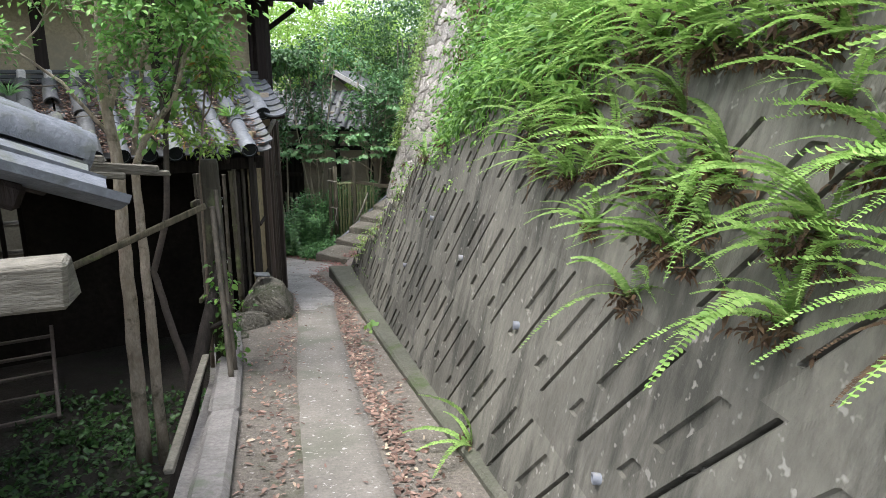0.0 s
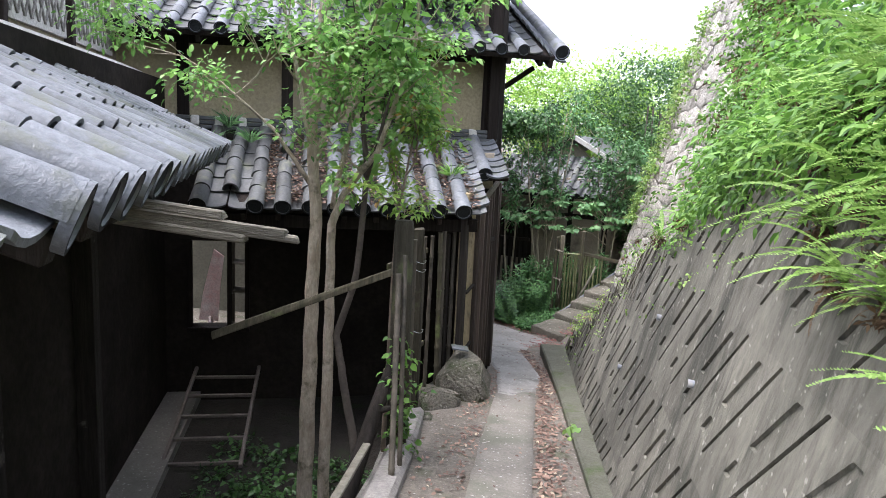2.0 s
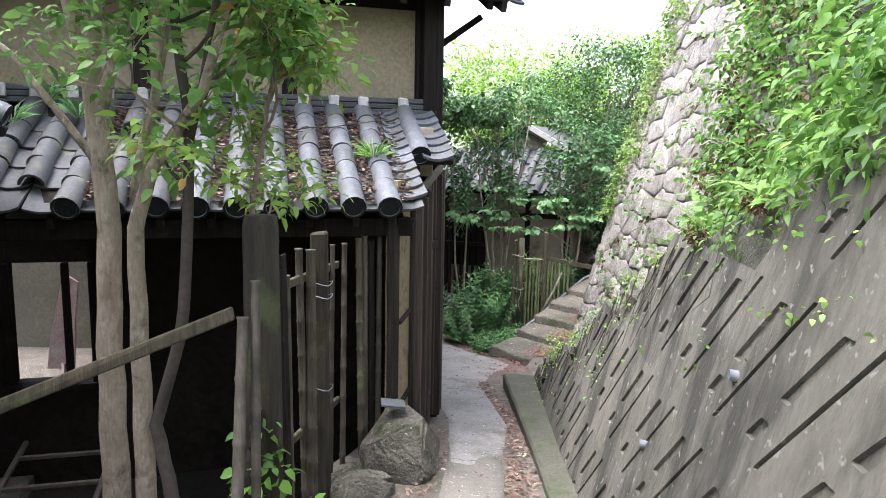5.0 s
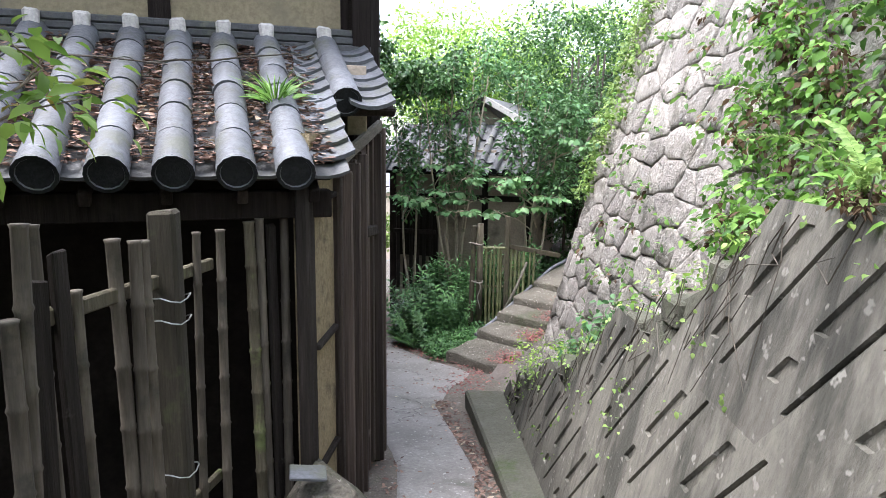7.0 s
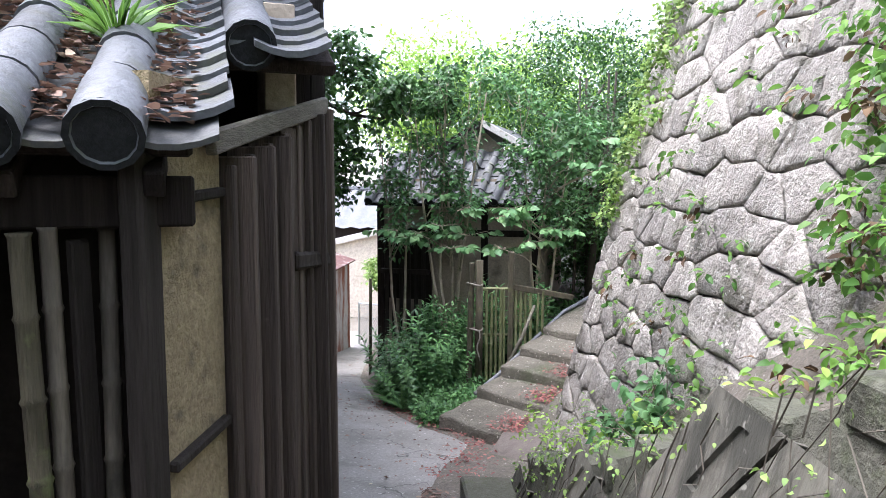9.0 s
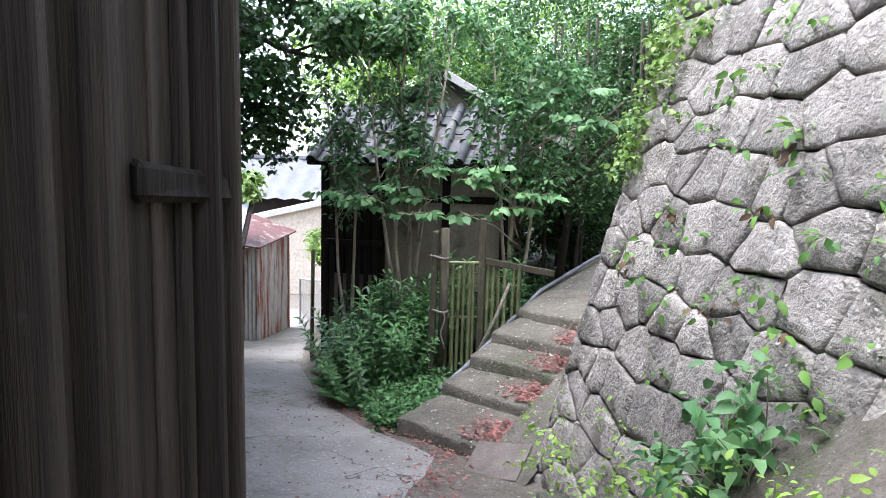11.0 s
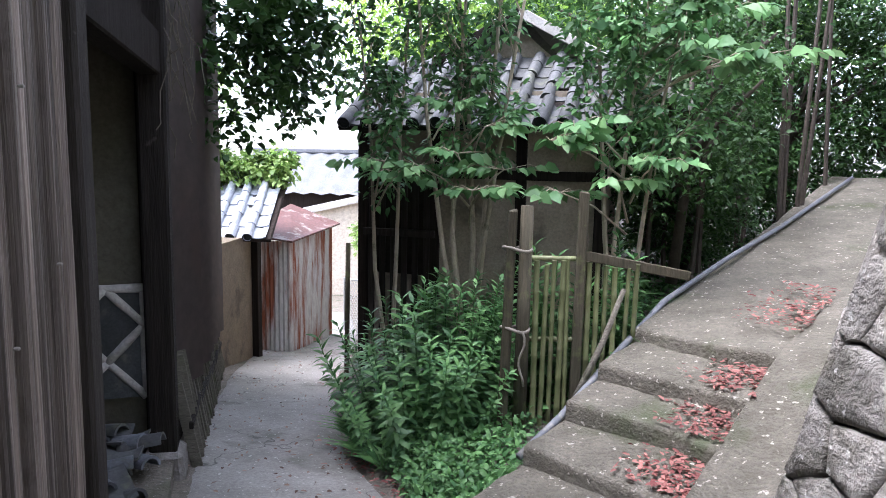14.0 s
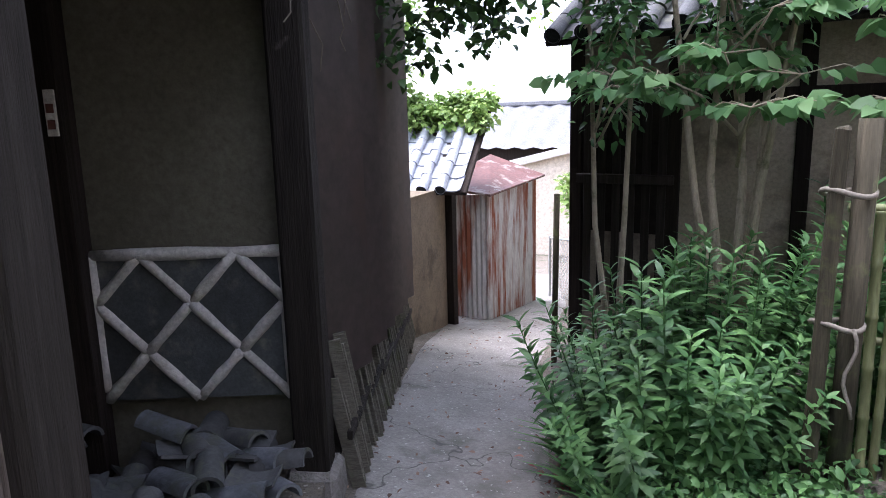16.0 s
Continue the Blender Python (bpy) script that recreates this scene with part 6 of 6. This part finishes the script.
def fern(at, fronds, size, label):
    e = thing("fern", at, label, "fern", "wall ferns")
    roots = tagged(put(new("root_mass", ROOTS), e), kind="stuff")
    roots.matrix_basis = Matrix.Translation(at) @ pose(0, 0, 0, 0, 0, frnd.uniform(-40, 40)) @ Matrix.Scale(size * 0.95, 4)
    for k in range(fronds):
        dead = frnd.random() < 0.1
        turn = frnd.gauss(180, 55)
        s = size * frnd.uniform(0.7, 1.1)
        ob = put(new("frond", frnd.choice(DEAD if dead else FRONDS)), e)
        ob.matrix_basis = Matrix.Translation(at) @ pose(0, 0, 0, frnd.uniform(-15, 15), frnd.uniform(-20, 50) if dead else frnd.uniform(-50, 0), turn) @ Matrix.Scale(s, 4)
        if dead:
            ob["label"] = "withered brown frond"


SPOTS = [(0.9 + 0.16 * k, top_z(0.9 + 0.16 * k) + frnd.uniform(-0.15, 0.2), frnd.randint(7, 11)) for k in range(24)] + [(3.3, -0.42, 6), (2.35, 0.72, 9), (2.9, 0.75, 9), (1.75, 0.68, 9), (1.3, 0.55, 8), (3.4, 0.62, 8), (5.8, 1.0, 6), (6.4, 0.8, 6), (2.75, 1.15, 11), (2.9, 1.35, 11), (3.3, 1.1, 9), (2.6, 0.95, 8), (1.9, 1.1, 9), (1.5, 0.95, 10)]
for k in range(58):
    y = frnd.uniform(0.9, 3.6)
    z = top_z(y) + 0.15 - frnd.random() ** 1.5 * 0.9 * lerp(y, (1.0, 3.2, 4.6), (1.2, 0.8, 0.25))
    SPOTS.append((y, z, frnd.randint(7, 12)))
SPOTS += [(frnd.uniform(1.3, 2.3), frnd.uniform(0.72, 1.55), 10) for k in range(7)]
SPOTS = [q for q in SPOTS if q[1] > lerp(q[0], (1.2, 2.0, 2.8), (0.95, 0.8, 0.6)) or q[0] > 3]
SPOTS = [q for q in SPOTS if q[0] < 2.3 or q[1] > 0.78 or q[1] < 0]
for y, z, n in SPOTS:
    fern((foot_x(y, z) - 0.005, y, z), int(n * 1.05), frnd.uniform(0.55, 0.9) * lerp(y, (1, 2.2, 5), (1.05, 1.0, 0.8)), "bright green sword fern rooted in the wall's joints")

# creepers on the stone corner and over walls
C = []
for _ in range(330):
    h = RNG.uniform(0.3, 3.5)
    s = abs(RNG.normal(0, 0.1 + 0.13 * max(0, h))) if RNG.uniform() < 0.7 else RNG.uniform(0, 1.6) * max(0, h) / 3
    p = face1(s, h) + N1 * 0.1 if RNG.uniform() < 0.7 else face2(abs(RNG.normal(0, 0.25)), 0.6 + abs(h)) + N2 * 0.08
    C.append(tuple(p))
V, F = bundles(np.array(C), 8, 0.08, 0.045, 0.8, 0.2, 0.3)
stuff("wall_creeper", np_mesh("wall_creeper", V, F, M_IVY), "pale green creeper climbing the stone wall's corner", "creeper")
C = []
for _ in range(1500):
    s, h = RNG.uniform(2.2, 4.7), RNG.uniform(-0.6, 3.6)
    if s > 3.45 - 0.3 * h + RNG.normal(0, 0.12):
        C.append(tuple(face1(s, h) + N1 * RNG.uniform(0.05, 0.3)))
for _ in range(60):
    C.append(tuple(face1(RNG.uniform(0.3, 2.6), RNG.uniform(-0.8, 3)) + N1 * 0.07))
C = np.array(C)
V, F = bundles(C[::4] + N1 * -0.05, 14, 0.14, 0.06, 0.5, 0.2, 0.6)
stuff("dead_creeper", np_mesh("dead_creeper", V, F, M_DEADFERN), "withered brown creeper under the green on the stone wall", "creeper")
V, F = bundles(C, 10, 0.13, 0.06, 0.55, 0.2, 0.35)
stuff("bank_shrubs", np_mesh("bank_shrubs", V, F, M_LEAF), "weeds and creepers spilling over the stone wall", "shrubs")
C = []
for _ in range(170):
    y = RNG.uniform(4.2, 10.4)
    z = top_z(y) + 0.06 - RNG.uniform(0, 1) ** 2.6 * 0.8
    C.append((foot_x(y, z) - 0.03, y, z))
V, F = bundles(np.array(C), 5, 0.06, 0.024, 0.7, 0.2, 0.4)
stuff("wall_creeper", np_mesh("wall_creeper", V, F, M_IVY), "small creeping weeds over the block wall", "creeper")
# dry runners hanging over the block wall
g = Geo()
for k in range(34):
    y = random.uniform(6.0, 10.2)
    z = top_z(y) + 0.02
    pts = []
    for i in range(5):
        zz = z - i * random.uniform(0.05, 0.14)
        yy_ = y + i * 0.03 * random.uniform(-1, 2)
        pts.append((foot_x(yy_, zz) - 0.015, yy_, zz))
    g.tube(pts, [0.003, 0.003, 0.002, 0.002, 0.0015], 3, False)
stuff("dry_runners", g.mesh("dry_runners", M_BAMBOO), "dry straw-coloured runners hanging over the wall", "creeper")


# tall herbs: stems with lance leaves
def herb_mesh(seed, h, n=26, ln=0.11, w=0.27):
    r = np.random.default_rng(seed)
    a = np.arange(n) * 2.4 + r.uniform(0, 6)
    t = np.linspace(0.12, 1, n)
    P = np.stack([0.03 * np.sin(t * 3 + seed), 0.03 * np.cos(t * 2 + seed) - 0.03, t * h], 1)
    D = np.stack([np.cos(a), np.sin(a), 0.15 + 0.75 * t ** 3], 1)
    L = ln * (1.15 - 0.55 * t) * r.uniform(0.8, 1.2, n)
    v, f = leaves(P, D, L, L * w, 0.15, 0.25, 0.15)
    k = len(v)
    sv, sf = [], []
    for i in range(n - 1):
        for dx, dy in ((0.005, 0), (-0.0025, 0.004), (-0.0025, -0.004)):
            sv.append((P[i, 0] + dx, P[i, 1] + dy, P[i, 2]))
    sv = np.array([(0.03 * math.sin(seed), 0.03 * math.cos(seed) - 0.03, 0)] * 3 + sv) + 0
    for i in range(n - 1):
        for j in range(3):
            p, q = i * 3 + j, i * 3 + (j + 1) % 3
            sf += [(p, q, p + 3), (q, q + 3, p + 3)]
    return join([(v, f), (sv, np.array(sf))])


HERBS = [herb_mesh(400 + k, h, n, ln, w) for k, (h, n, ln, w) in enumerate(((1.1, 46, 0.19, 0.3), (0.95, 42, 0.18, 0.32), (1.2, 50, 0.19, 0.28), (0.7, 34, 0.16, 0.34)))]
hr = random.Random(8)


def herb_at(m):
    v, f = hr.choice(HERBS)
    m = np.array(m)
    return v @ m[:3, :3].T + m[:3, 3], f


BUSH = Vector((-3.08, 14.75, 0))
plants = []
for k in range(112):
    a, r = hr.uniform(0, 6.28), hr.random() ** 0.5
    x, y = BUSH.x + 0.62 * r * math.cos(a), BUSH.y + 0.62 * r * math.sin(a)
    if x < -3.45 - (y - 14.2) * 0.5 + 0.05:
        continue
    lean_out = 34 * r * r
    plants.append(herb_at(Matrix.Translation((x, y, ground_z(x, y) - 0.02)) @ pose(0, 0, 0, -math.sin(a) * lean_out + hr.uniform(-9, 9), math.cos(a) * lean_out + hr.uniform(-9, 9), 0) @ pose(0, 0, 0, 0, 0, hr.uniform(0, 360)) @ Matrix.Scale(hr.uniform(0.78, 1.08) * (1.0 - 0.38 * r * r), 4)))
stuff("weed_bush", np_mesh("weed_bush", *join(plants), M_LEAFHERB), "rounded bush of tall leafy green weeds beside the lane", "bush")
plants = []
for k in range(26):
    x, y = hr.uniform(-2.4, -1.4), hr.uniform(14.6, 15.4)
    plants.append(herb_at(Matrix.Translation((x, y, ground_z(x, y))) @ pose(0, 0, 0, hr.uniform(-8, 8), hr.uniform(-8, 8), hr.uniform(0, 360)) @ Matrix.Scale(hr.uniform(0.8, 1.1), 4)))
stuff("tall_weeds", np_mesh("tall_weeds", *join(plants), M_LEAFHERB), "tall leafy green weeds behind the bamboo fence", "weeds")
# low ground cover
def on_ground(n, inside):
    out = []
    while len(out) < n:
        x, y = inside()
        out.append((x, y, ground_z(x, y) + RNG.uniform(0.0, 0.12)))
    return np.array(out)


V, F = bundles(on_ground(700, lambda: (lambda y: (RNG.uniform(-2.75 - (y - 13.2) * 0.55, -2.35 + (y - 13.2) * 0.2), y))(RNG.uniform(13.1, 14.9))), 8, 0.09, 0.06, 0.5, 0.15, -0.2)
stuff("ground_cover", np_mesh("ground_cover", V, F, M_LEAFHERB), "low bright weeds at the foot of the bush", "ground cover")
V, F = bundles(on_ground(900, lambda: (lambda y: (RNG.uniform(max(-4.2, kerb_x(y) - 2.2), kerb_x(y) - 0.3), y))(RNG.uniform(1.2, 6.5))), 8, 0.1, 0.06, 0.6, 0.15, -0.1)
stuff("ground_cover", np_mesh("ground_cover", V, F, M_LEAFD), "dark ivy and weeds over the yard floor", "ground cover")
V, F = bundles(on_ground(900, lambda: (RNG.uniform(-3.6, 0.8), RNG.uniform(15.0, 18.5))), 8, 0.2, 0.12, 0.4, 0.2, -0.3)
stuff("undergrowth", np_mesh("undergrowth", V, F, M_LEAFHERB), "green undergrowth before the small house", "undergrowth")
V, F = bundles(np.array([(foot_x(y, top_z(y)) + RNG.uniform(0, 0.7), y, top_z(y) + RNG.uniform(0, 0.25)) for y in RNG.uniform(7.0, 11.4, 120)]), 7, 0.08, 0.04, 0.5, 0.2, 0.0)
stuff("bank_shrubs", np_mesh("bank_shrubs", V, F, M_LEAFB), "weeds on the ledge below the stone wall", "shrubs")


def tuft(n, ln, seed):
    r = np.random.default_rng(seed)
    a = r.uniform(0, 6.28, n)
    D = np.stack([np.cos(a), np.sin(a), r.uniform(0.6, 2.2, n)], 1)
    return leaves(np.stack([np.cos(a) * 0.02, np.sin(a) * 0.02, a * 0], 1), D, ln * r.uniform(0.6, 1.1, n), 0.011, 0.2, 0.35, 0.1)


GRASS = np_mesh("grass_tuft", *tuft(46, 0.45, 1), M_LEAFHERB)
for x, y, s in ((-3.35, 14.15, 0.9), (-3.5, 14.5, 1.0), (-3.2, 13.95, 0.7), (-3.65, 14.8, 0.9)):
    f = new("grass_tuft", GRASS)
    f.matrix_basis = Matrix.Translation((x, y, ground_z(x, y))) @ Matrix.Scale(s, 4)
    tagged(f, "arching tuft of long grass at the lane's edge", "grass", "grass tufts")
f = new("grass_tuft", np_mesh("grass_tuft", *tuft(60, 0.3, 2), M_LEAF))
f.matrix_basis = Matrix.Translation(mB @ Vector((2.52, 0.62, 0.06))) @ Matrix.Scale(0.8, 4)
tagged(f, "tuft of grass growing between the roof tiles", "grass", "grass tufts")
for a, b, z, s in ((-2.95, 0.35, 1.5, 0.9), (-2.7, 0.6, 1.35, 0.8), (-3.1, 0.7, 1.3, 0.9)):
    f = new("grass_tuft", GRASS)
    f.matrix_basis = Matrix.Translation(H(a, b, z)) @ Matrix.Scale(s * 0.7, 4)
    tagged(f, "weeds growing in the roof valley", "grass", "grass tufts")
# vine on the tiled shed
C = [tuple(mD @ Vector((RNG.uniform(0.9, 2.3), RNG.uniform(1.3, 2.0), RNG.uniform(0.05, 0.3)))) for _ in range(220)] + [(RNG.uniform(-9.2, -7.6), RNG.uniform(18.5, 20), RNG.uniform(-0.6, 1.6)) for _ in range(300)]
V, F = bundles(np.array(C), 8, 0.16, 0.1, 0.8, 0.2, 0.3)
stuff("vine", np_mesh("vine", V, F, M_IVY), "light green vine over the shed's ridge", "vine")
V, F = bundles(cloud((-6.1, 22.6, -1.6), (0.55, 0.5, 0.5), 110), 8, 0.16, 0.12, 0.6)
stuff("shrub", np_mesh("shrub", V, F, M_IVY), "bright shrub behind the rusty shed", "shrub")

for k, (x, y, z) in enumerate(((-0.7, 10.2, -0.98), (-0.62, 9.95, -0.9))):
    sh = thing("broad_leaf_shrub", (x, y, z), "soft broad-leaved green plant on the wall's ledge", "shrub", "ledge plants")
    g, tips = Geo(), []
    prnd = random.Random(500 + k)
    for j in range(4):
        a = prnd.uniform(0, 6.28)
        grow(g, Vector((x, y, z)), Vector((math.cos(a) * 0.6 - 0.3, math.sin(a) * 0.6, 0.9)).normalized(), 0.34, 0.006, 1, tips, prnd)
    part("stem", g, M_TWIG, sh, smooth=True)
    V, F = bundles(np.array([tuple(t) for t in tips]), 2, 0.07, 0.09, 0.55, 0.3, 0.15)
    part("foliage", np_mesh("foliage", V, F, M_LEAFBIG), None, sh)

# dry roots hanging over the gateway
g = Geo()
for k in range(46):
    p = along(P2, P3, random.uniform(-0.15, 0.7), 0.05, random.uniform(0.7, 2.2))
    pts = [p]
    for j in range(7):
        p = p + Vector((random.gauss(0, 0.03), random.gauss(0, 0.03), -random.uniform(0.03, 0.13)))
        pts.append(p)
    g.tube(pts, 0.0035, 4, False)
stuff("dry_roots", g.mesh("dry_roots", M_BAMBOO), "tangle of dry creeper roots hanging beside the gateway", "creeper")

# ivy on the fence post, a weed at the wall's foot, twigs on the roof
C = [(-1.72 + RNG.normal(0, 0.05), 5.06 + RNG.normal(0, 0.07), RNG.uniform(-1.0, 0.1)) for _ in range(70)]
V, F = bundles(np.array(C), 4, 0.07, 0.055, 0.75, 0.2, 0.3)
stuff("post_ivy", np_mesh("post_ivy", V, F, M_LEAF), "small ivy leaves climbing the fence post", "ivy")
V, F = bundles(np.array([(-0.72, 6.45, lane_z(6.45) + 0.06), (-0.75, 6.5, lane_z(6.5) + 0.1), (-0.7, 6.4, lane_z(6.4) + 0.05)]), 5, 0.05, 0.09, 0.75, 0.2, 0.0)
stuff("weed", np_mesh("weed", V, F, M_IVY), "yellow-green weed at the foot of the block wall", "weed")
for p, q, m_ in ((0.4, 1.25, 0.15), (1.2, 1.1, -0.2), (1.9, 0.95, 0.3), (0.9, 0.6, 0.1)):
    a0 = mB @ Vector((p, q, 0.14))
    pts = [a0 + (mB.to_3x3() @ Vector((0.16 * k, m_ * 0.16 * k + 0.02 * math.sin(k * 2), 0.01 * math.sin(k * 3)))) for k in range(6)]
    solid("dead_twig", Geo().tube(pts, [0.007, 0.006, 0.006, 0.005, 0.004, 0.003], 5), M_BAMBOO, "dry twig lying across the roof tiles", "twig", "roof twigs")

# fallen leaves
def litter(n, place, ln, mat, label, name="fallen_leaves"):
    P = np.array([place() for _ in range(n)])
    a = RNG.uniform(0, 6.28, n)
    D = np.stack([np.cos(a), np.sin(a), RNG.normal(0, 0.15, n)], 1)
    V, F = leaves(P, D, ln * RNG.uniform(0.5, 1.2, n), ln * RNG.uniform(0.25, 0.5, n), 0.25, 0.0, 0.25)
    return stuff(name, np_mesh(name, V, F, mat), label, "leaves")


def lane_place(side_, y0, y1):
    y = RNG.uniform(y0, y1)
    if side_ > 0:
        x = lane_mid(y) + 0.24 + abs(RNG.normal(0, 0.12))
        x = min(x, foot_x(y, lane_z(y)) - 0.03)
    else:
        x = lane_mid(y) - 0.24 - abs(RNG.normal(0, 0.18))
        x = max(x, kerb_x(y) + 0.02)
    return (x, y, ground_z(x, y) + 0.012)


litter(2200, lambda: lane_place(1, 0.5, 10.9), 0.055, M_LITTER, "dry red-brown leaves drifted along the wall's foot")
litter(700, lambda: lane_place(-1, 0.5, 9), 0.05, M_LITTER, "scattered dry leaves beside the kerb")
litter(130, lambda: (lambda y: (lane_mid(y) + RNG.uniform(-0.4, 0.4), y, lane_z(y) + 0.025))(RNG.uniform(0.5, 10.6)), 0.04, M_LITTER, "a few stray leaves on the path")
litter(380, lambda: (lambda y: (lambda l, r: (l + (r - l) * RNG.uniform(0, 1), y, lane_z(y) + 0.03))(lerp(y, LEFT_Y, LEFT_X), lerp(y, RIGHT_Y, RIGHT_X)))(RNG.uniform(10.8, 20)), 0.05, M_LITTER, "a few stray leaves on the concrete lane")
litter(500, lambda: (lambda y: (lerp(y, RIGHT_Y, RIGHT_X) + RNG.normal(0.05, 0.14), y, ground_z(lerp(y, RIGHT_Y, RIGHT_X), y) + 0.03))(RNG.uniform(11.2, 14.5)), 0.05, M_REDLITTER, "reddish dry leaves at the lane's edge")


def step_place():
    k = RNG.integers(0, 5)
    d, z = FRONTS[k]
    dd = d + RNG.uniform(0.06, 0.5) ** 1.2 if k < 4 else d + RNG.uniform(0.3, 1.2)
    p = step_pt(dd, np.clip(RNG.normal(0.84, 0.14), 0.3, 0.98), z)
    return (p.x, p.y, z + 0.06 * min(1, (dd - d) / 0.4) + 0.02 + (0.17 * (dd - d) if k == 4 else 0))


litter(1300, step_place, 0.055, M_REDLITTER, "small drifts of red leaves on the steps")
litter(3800, lambda: tuple(mB @ Vector((RNG.integers(2, 11) * PITCH + PITCH / 2 + RNG.normal(0, 0.045), RNG.uniform(0.05, 1.5), 0.045 + abs(RNG.normal(0, 0.016))))), 0.06, M_LITTER, "dry leaves lying between the roof tiles")


# ---- pieces of roofs and walls ----
tiled(roofB, mB, 5, 6, 0.0, jit=1.8, bare=lambda c, r: (c, r) in ((1, 0), (3, 3)), cover=COVER_BIG_OLD, cover_end=COVER_BIG_END_OLD)
tiled(roofB, mB, 6, 6, 5 * PITCH, jit=0.5, cover=COVER_BIG, cover_end=COVER_BIG_END)
for r in range(3, 6):
    piece("round_tile" if r > 3 else "eave_tile", COVER_BIG if r > 3 else COVER_BIG_END, mB @ pose(10 * PITCH + 0.36, r * TLEN - 0.06, 0.05, 1.5, 0, 0), roofB)
for x, y0 in ((10 * PITCH + 0.155, 0.1), (10 * PITCH + 0.5, 0.68), (10 * PITCH + 0.25, 0.75)):
    y = y0
    while y < 1.5:
        piece("verge_tile", PAN_VERGE, mB @ pose(x + random.gauss(0, 0.004), y, 0.095 + random.gauss(0, 0.002), -8, -3, random.gauss(0, 0.8)), roofB)
        y += 0.125
tiled(roofU, mU, 20, 10, 0.05)
for r in range(10):
    piece("verge_tile", COVER_BIG if r else COVER_BIG_END, mU @ pose(5.36, r * TLEN - 0.03, 0.06, 1.5, 0, 0), roofU)
    piece("verge_tile", PAN_VERGE, mU @ pose(5.33, r * TLEN, 0.0, 4, 24, 0), roofU)
tiled(roofA, mA, 24, 6, 0.05, bare=lambda c, r: c in (1, 2) and r < 2 + (c < 2) or c == 0 and r in (0, 2), jit=1.8, pan=PAN_LIGHT)
tiled(roofC, mC, 11, 6, 0.1, jit=1.8, cover=COVER_OLD, cover_end=COVER_END_OLD)
tiled(roofD, mD, 8, 7, 0.1, cover=COVER_SHEEN, cover_end=COVER_END_SHEEN, pan=PAN_SHEEN)
# blocks of the retaining wall: leaning slabs between diagonal slots
CELL_W, CELL_H = 0.415, 0.67
SL = 0.52


def block_mesh():
    """Unit block in wall axes: x along, y up, z out; slanted sides, a dark slot and a shallow notch."""
    g = Geo()
    w = CELL_W

    def P(s, t, z):      # s across 0..1, t down 0..1
        dy, dz = s * w + t * SL, -t * CELL_H
        return (0.0435 * dz - dy * LEN, dz * 1.0251, z)
    S = (0.0, 0.012, 0.02, 0.066, 0.076, 0.33, 0.345, 0.47, 0.485, 1.0)
    T = (0.0, 0.012, 0.02, 0.08, 0.09, 0.375, 0.385, 0.405, 0.415, 0.46, 0.47, 0.6, 0.61, 0.72, 0.73, 0.81, 0.82, 1.0)
    rows = []
    for t in T:
        row = []
        for s in S:
            z = 0.05
            if 0.015 < t < 0.815 and 0.015 < s < 0.07:
                z = 0.032 if 0.38 < t < 0.41 else -0.02
            elif 0.34 < s < 0.475 and (0.085 < t < 0.465 or 0.605 < t < 0.725):
                z = 0.036
            row.append(P(s, t, z))
        rows.append(row)
    return g.sheet(rows).mesh("concrete_block", M_BLOCK)


BLOCK = block_mesh()
WN = Vector((-1, -0.193, 0.2295)).normalized()
mW0 = Matrix((-DIRL, DIRL.cross(WN), WN)).transposed().to_4x4()
for r in range(-3, 4):
    for c in range(-16, 26):
        y, z = 1.40 + c * CELL_W, 0.76 + r * CELL_H
        ym, zm = y + 0.45, z - CELL_H / 2
        if zm > top_z(ym) + (0.1 if ym < 5.5 else -0.1) or z < lane_z(ym) - 0.05 or y > 10.2 or y < -5:
            continue
        piece("concrete_block", BLOCK, Matrix.Translation(Vector((foot_x(y, z), y, z)) - WN * 0.045) @ mW0, rw)
# stones of the battered wall
srnd = random.Random(3)
for poly in stones(0.0, 4.1, -2.2, 3.6, 0.31, 0.27, srnd):
    piece("stone", stone_mesh(poly, face1, N1, 0.004, 0.021, srnd, M_STONE), Matrix(), sw)
for poly in stones(0.0, 3.6, -1.9, 3.4, 0.31, 0.27, srnd):
    piece("stone", stone_mesh(poly, face2, N2, 0.004, 0.021, srnd, M_STONE), Matrix(), sw)
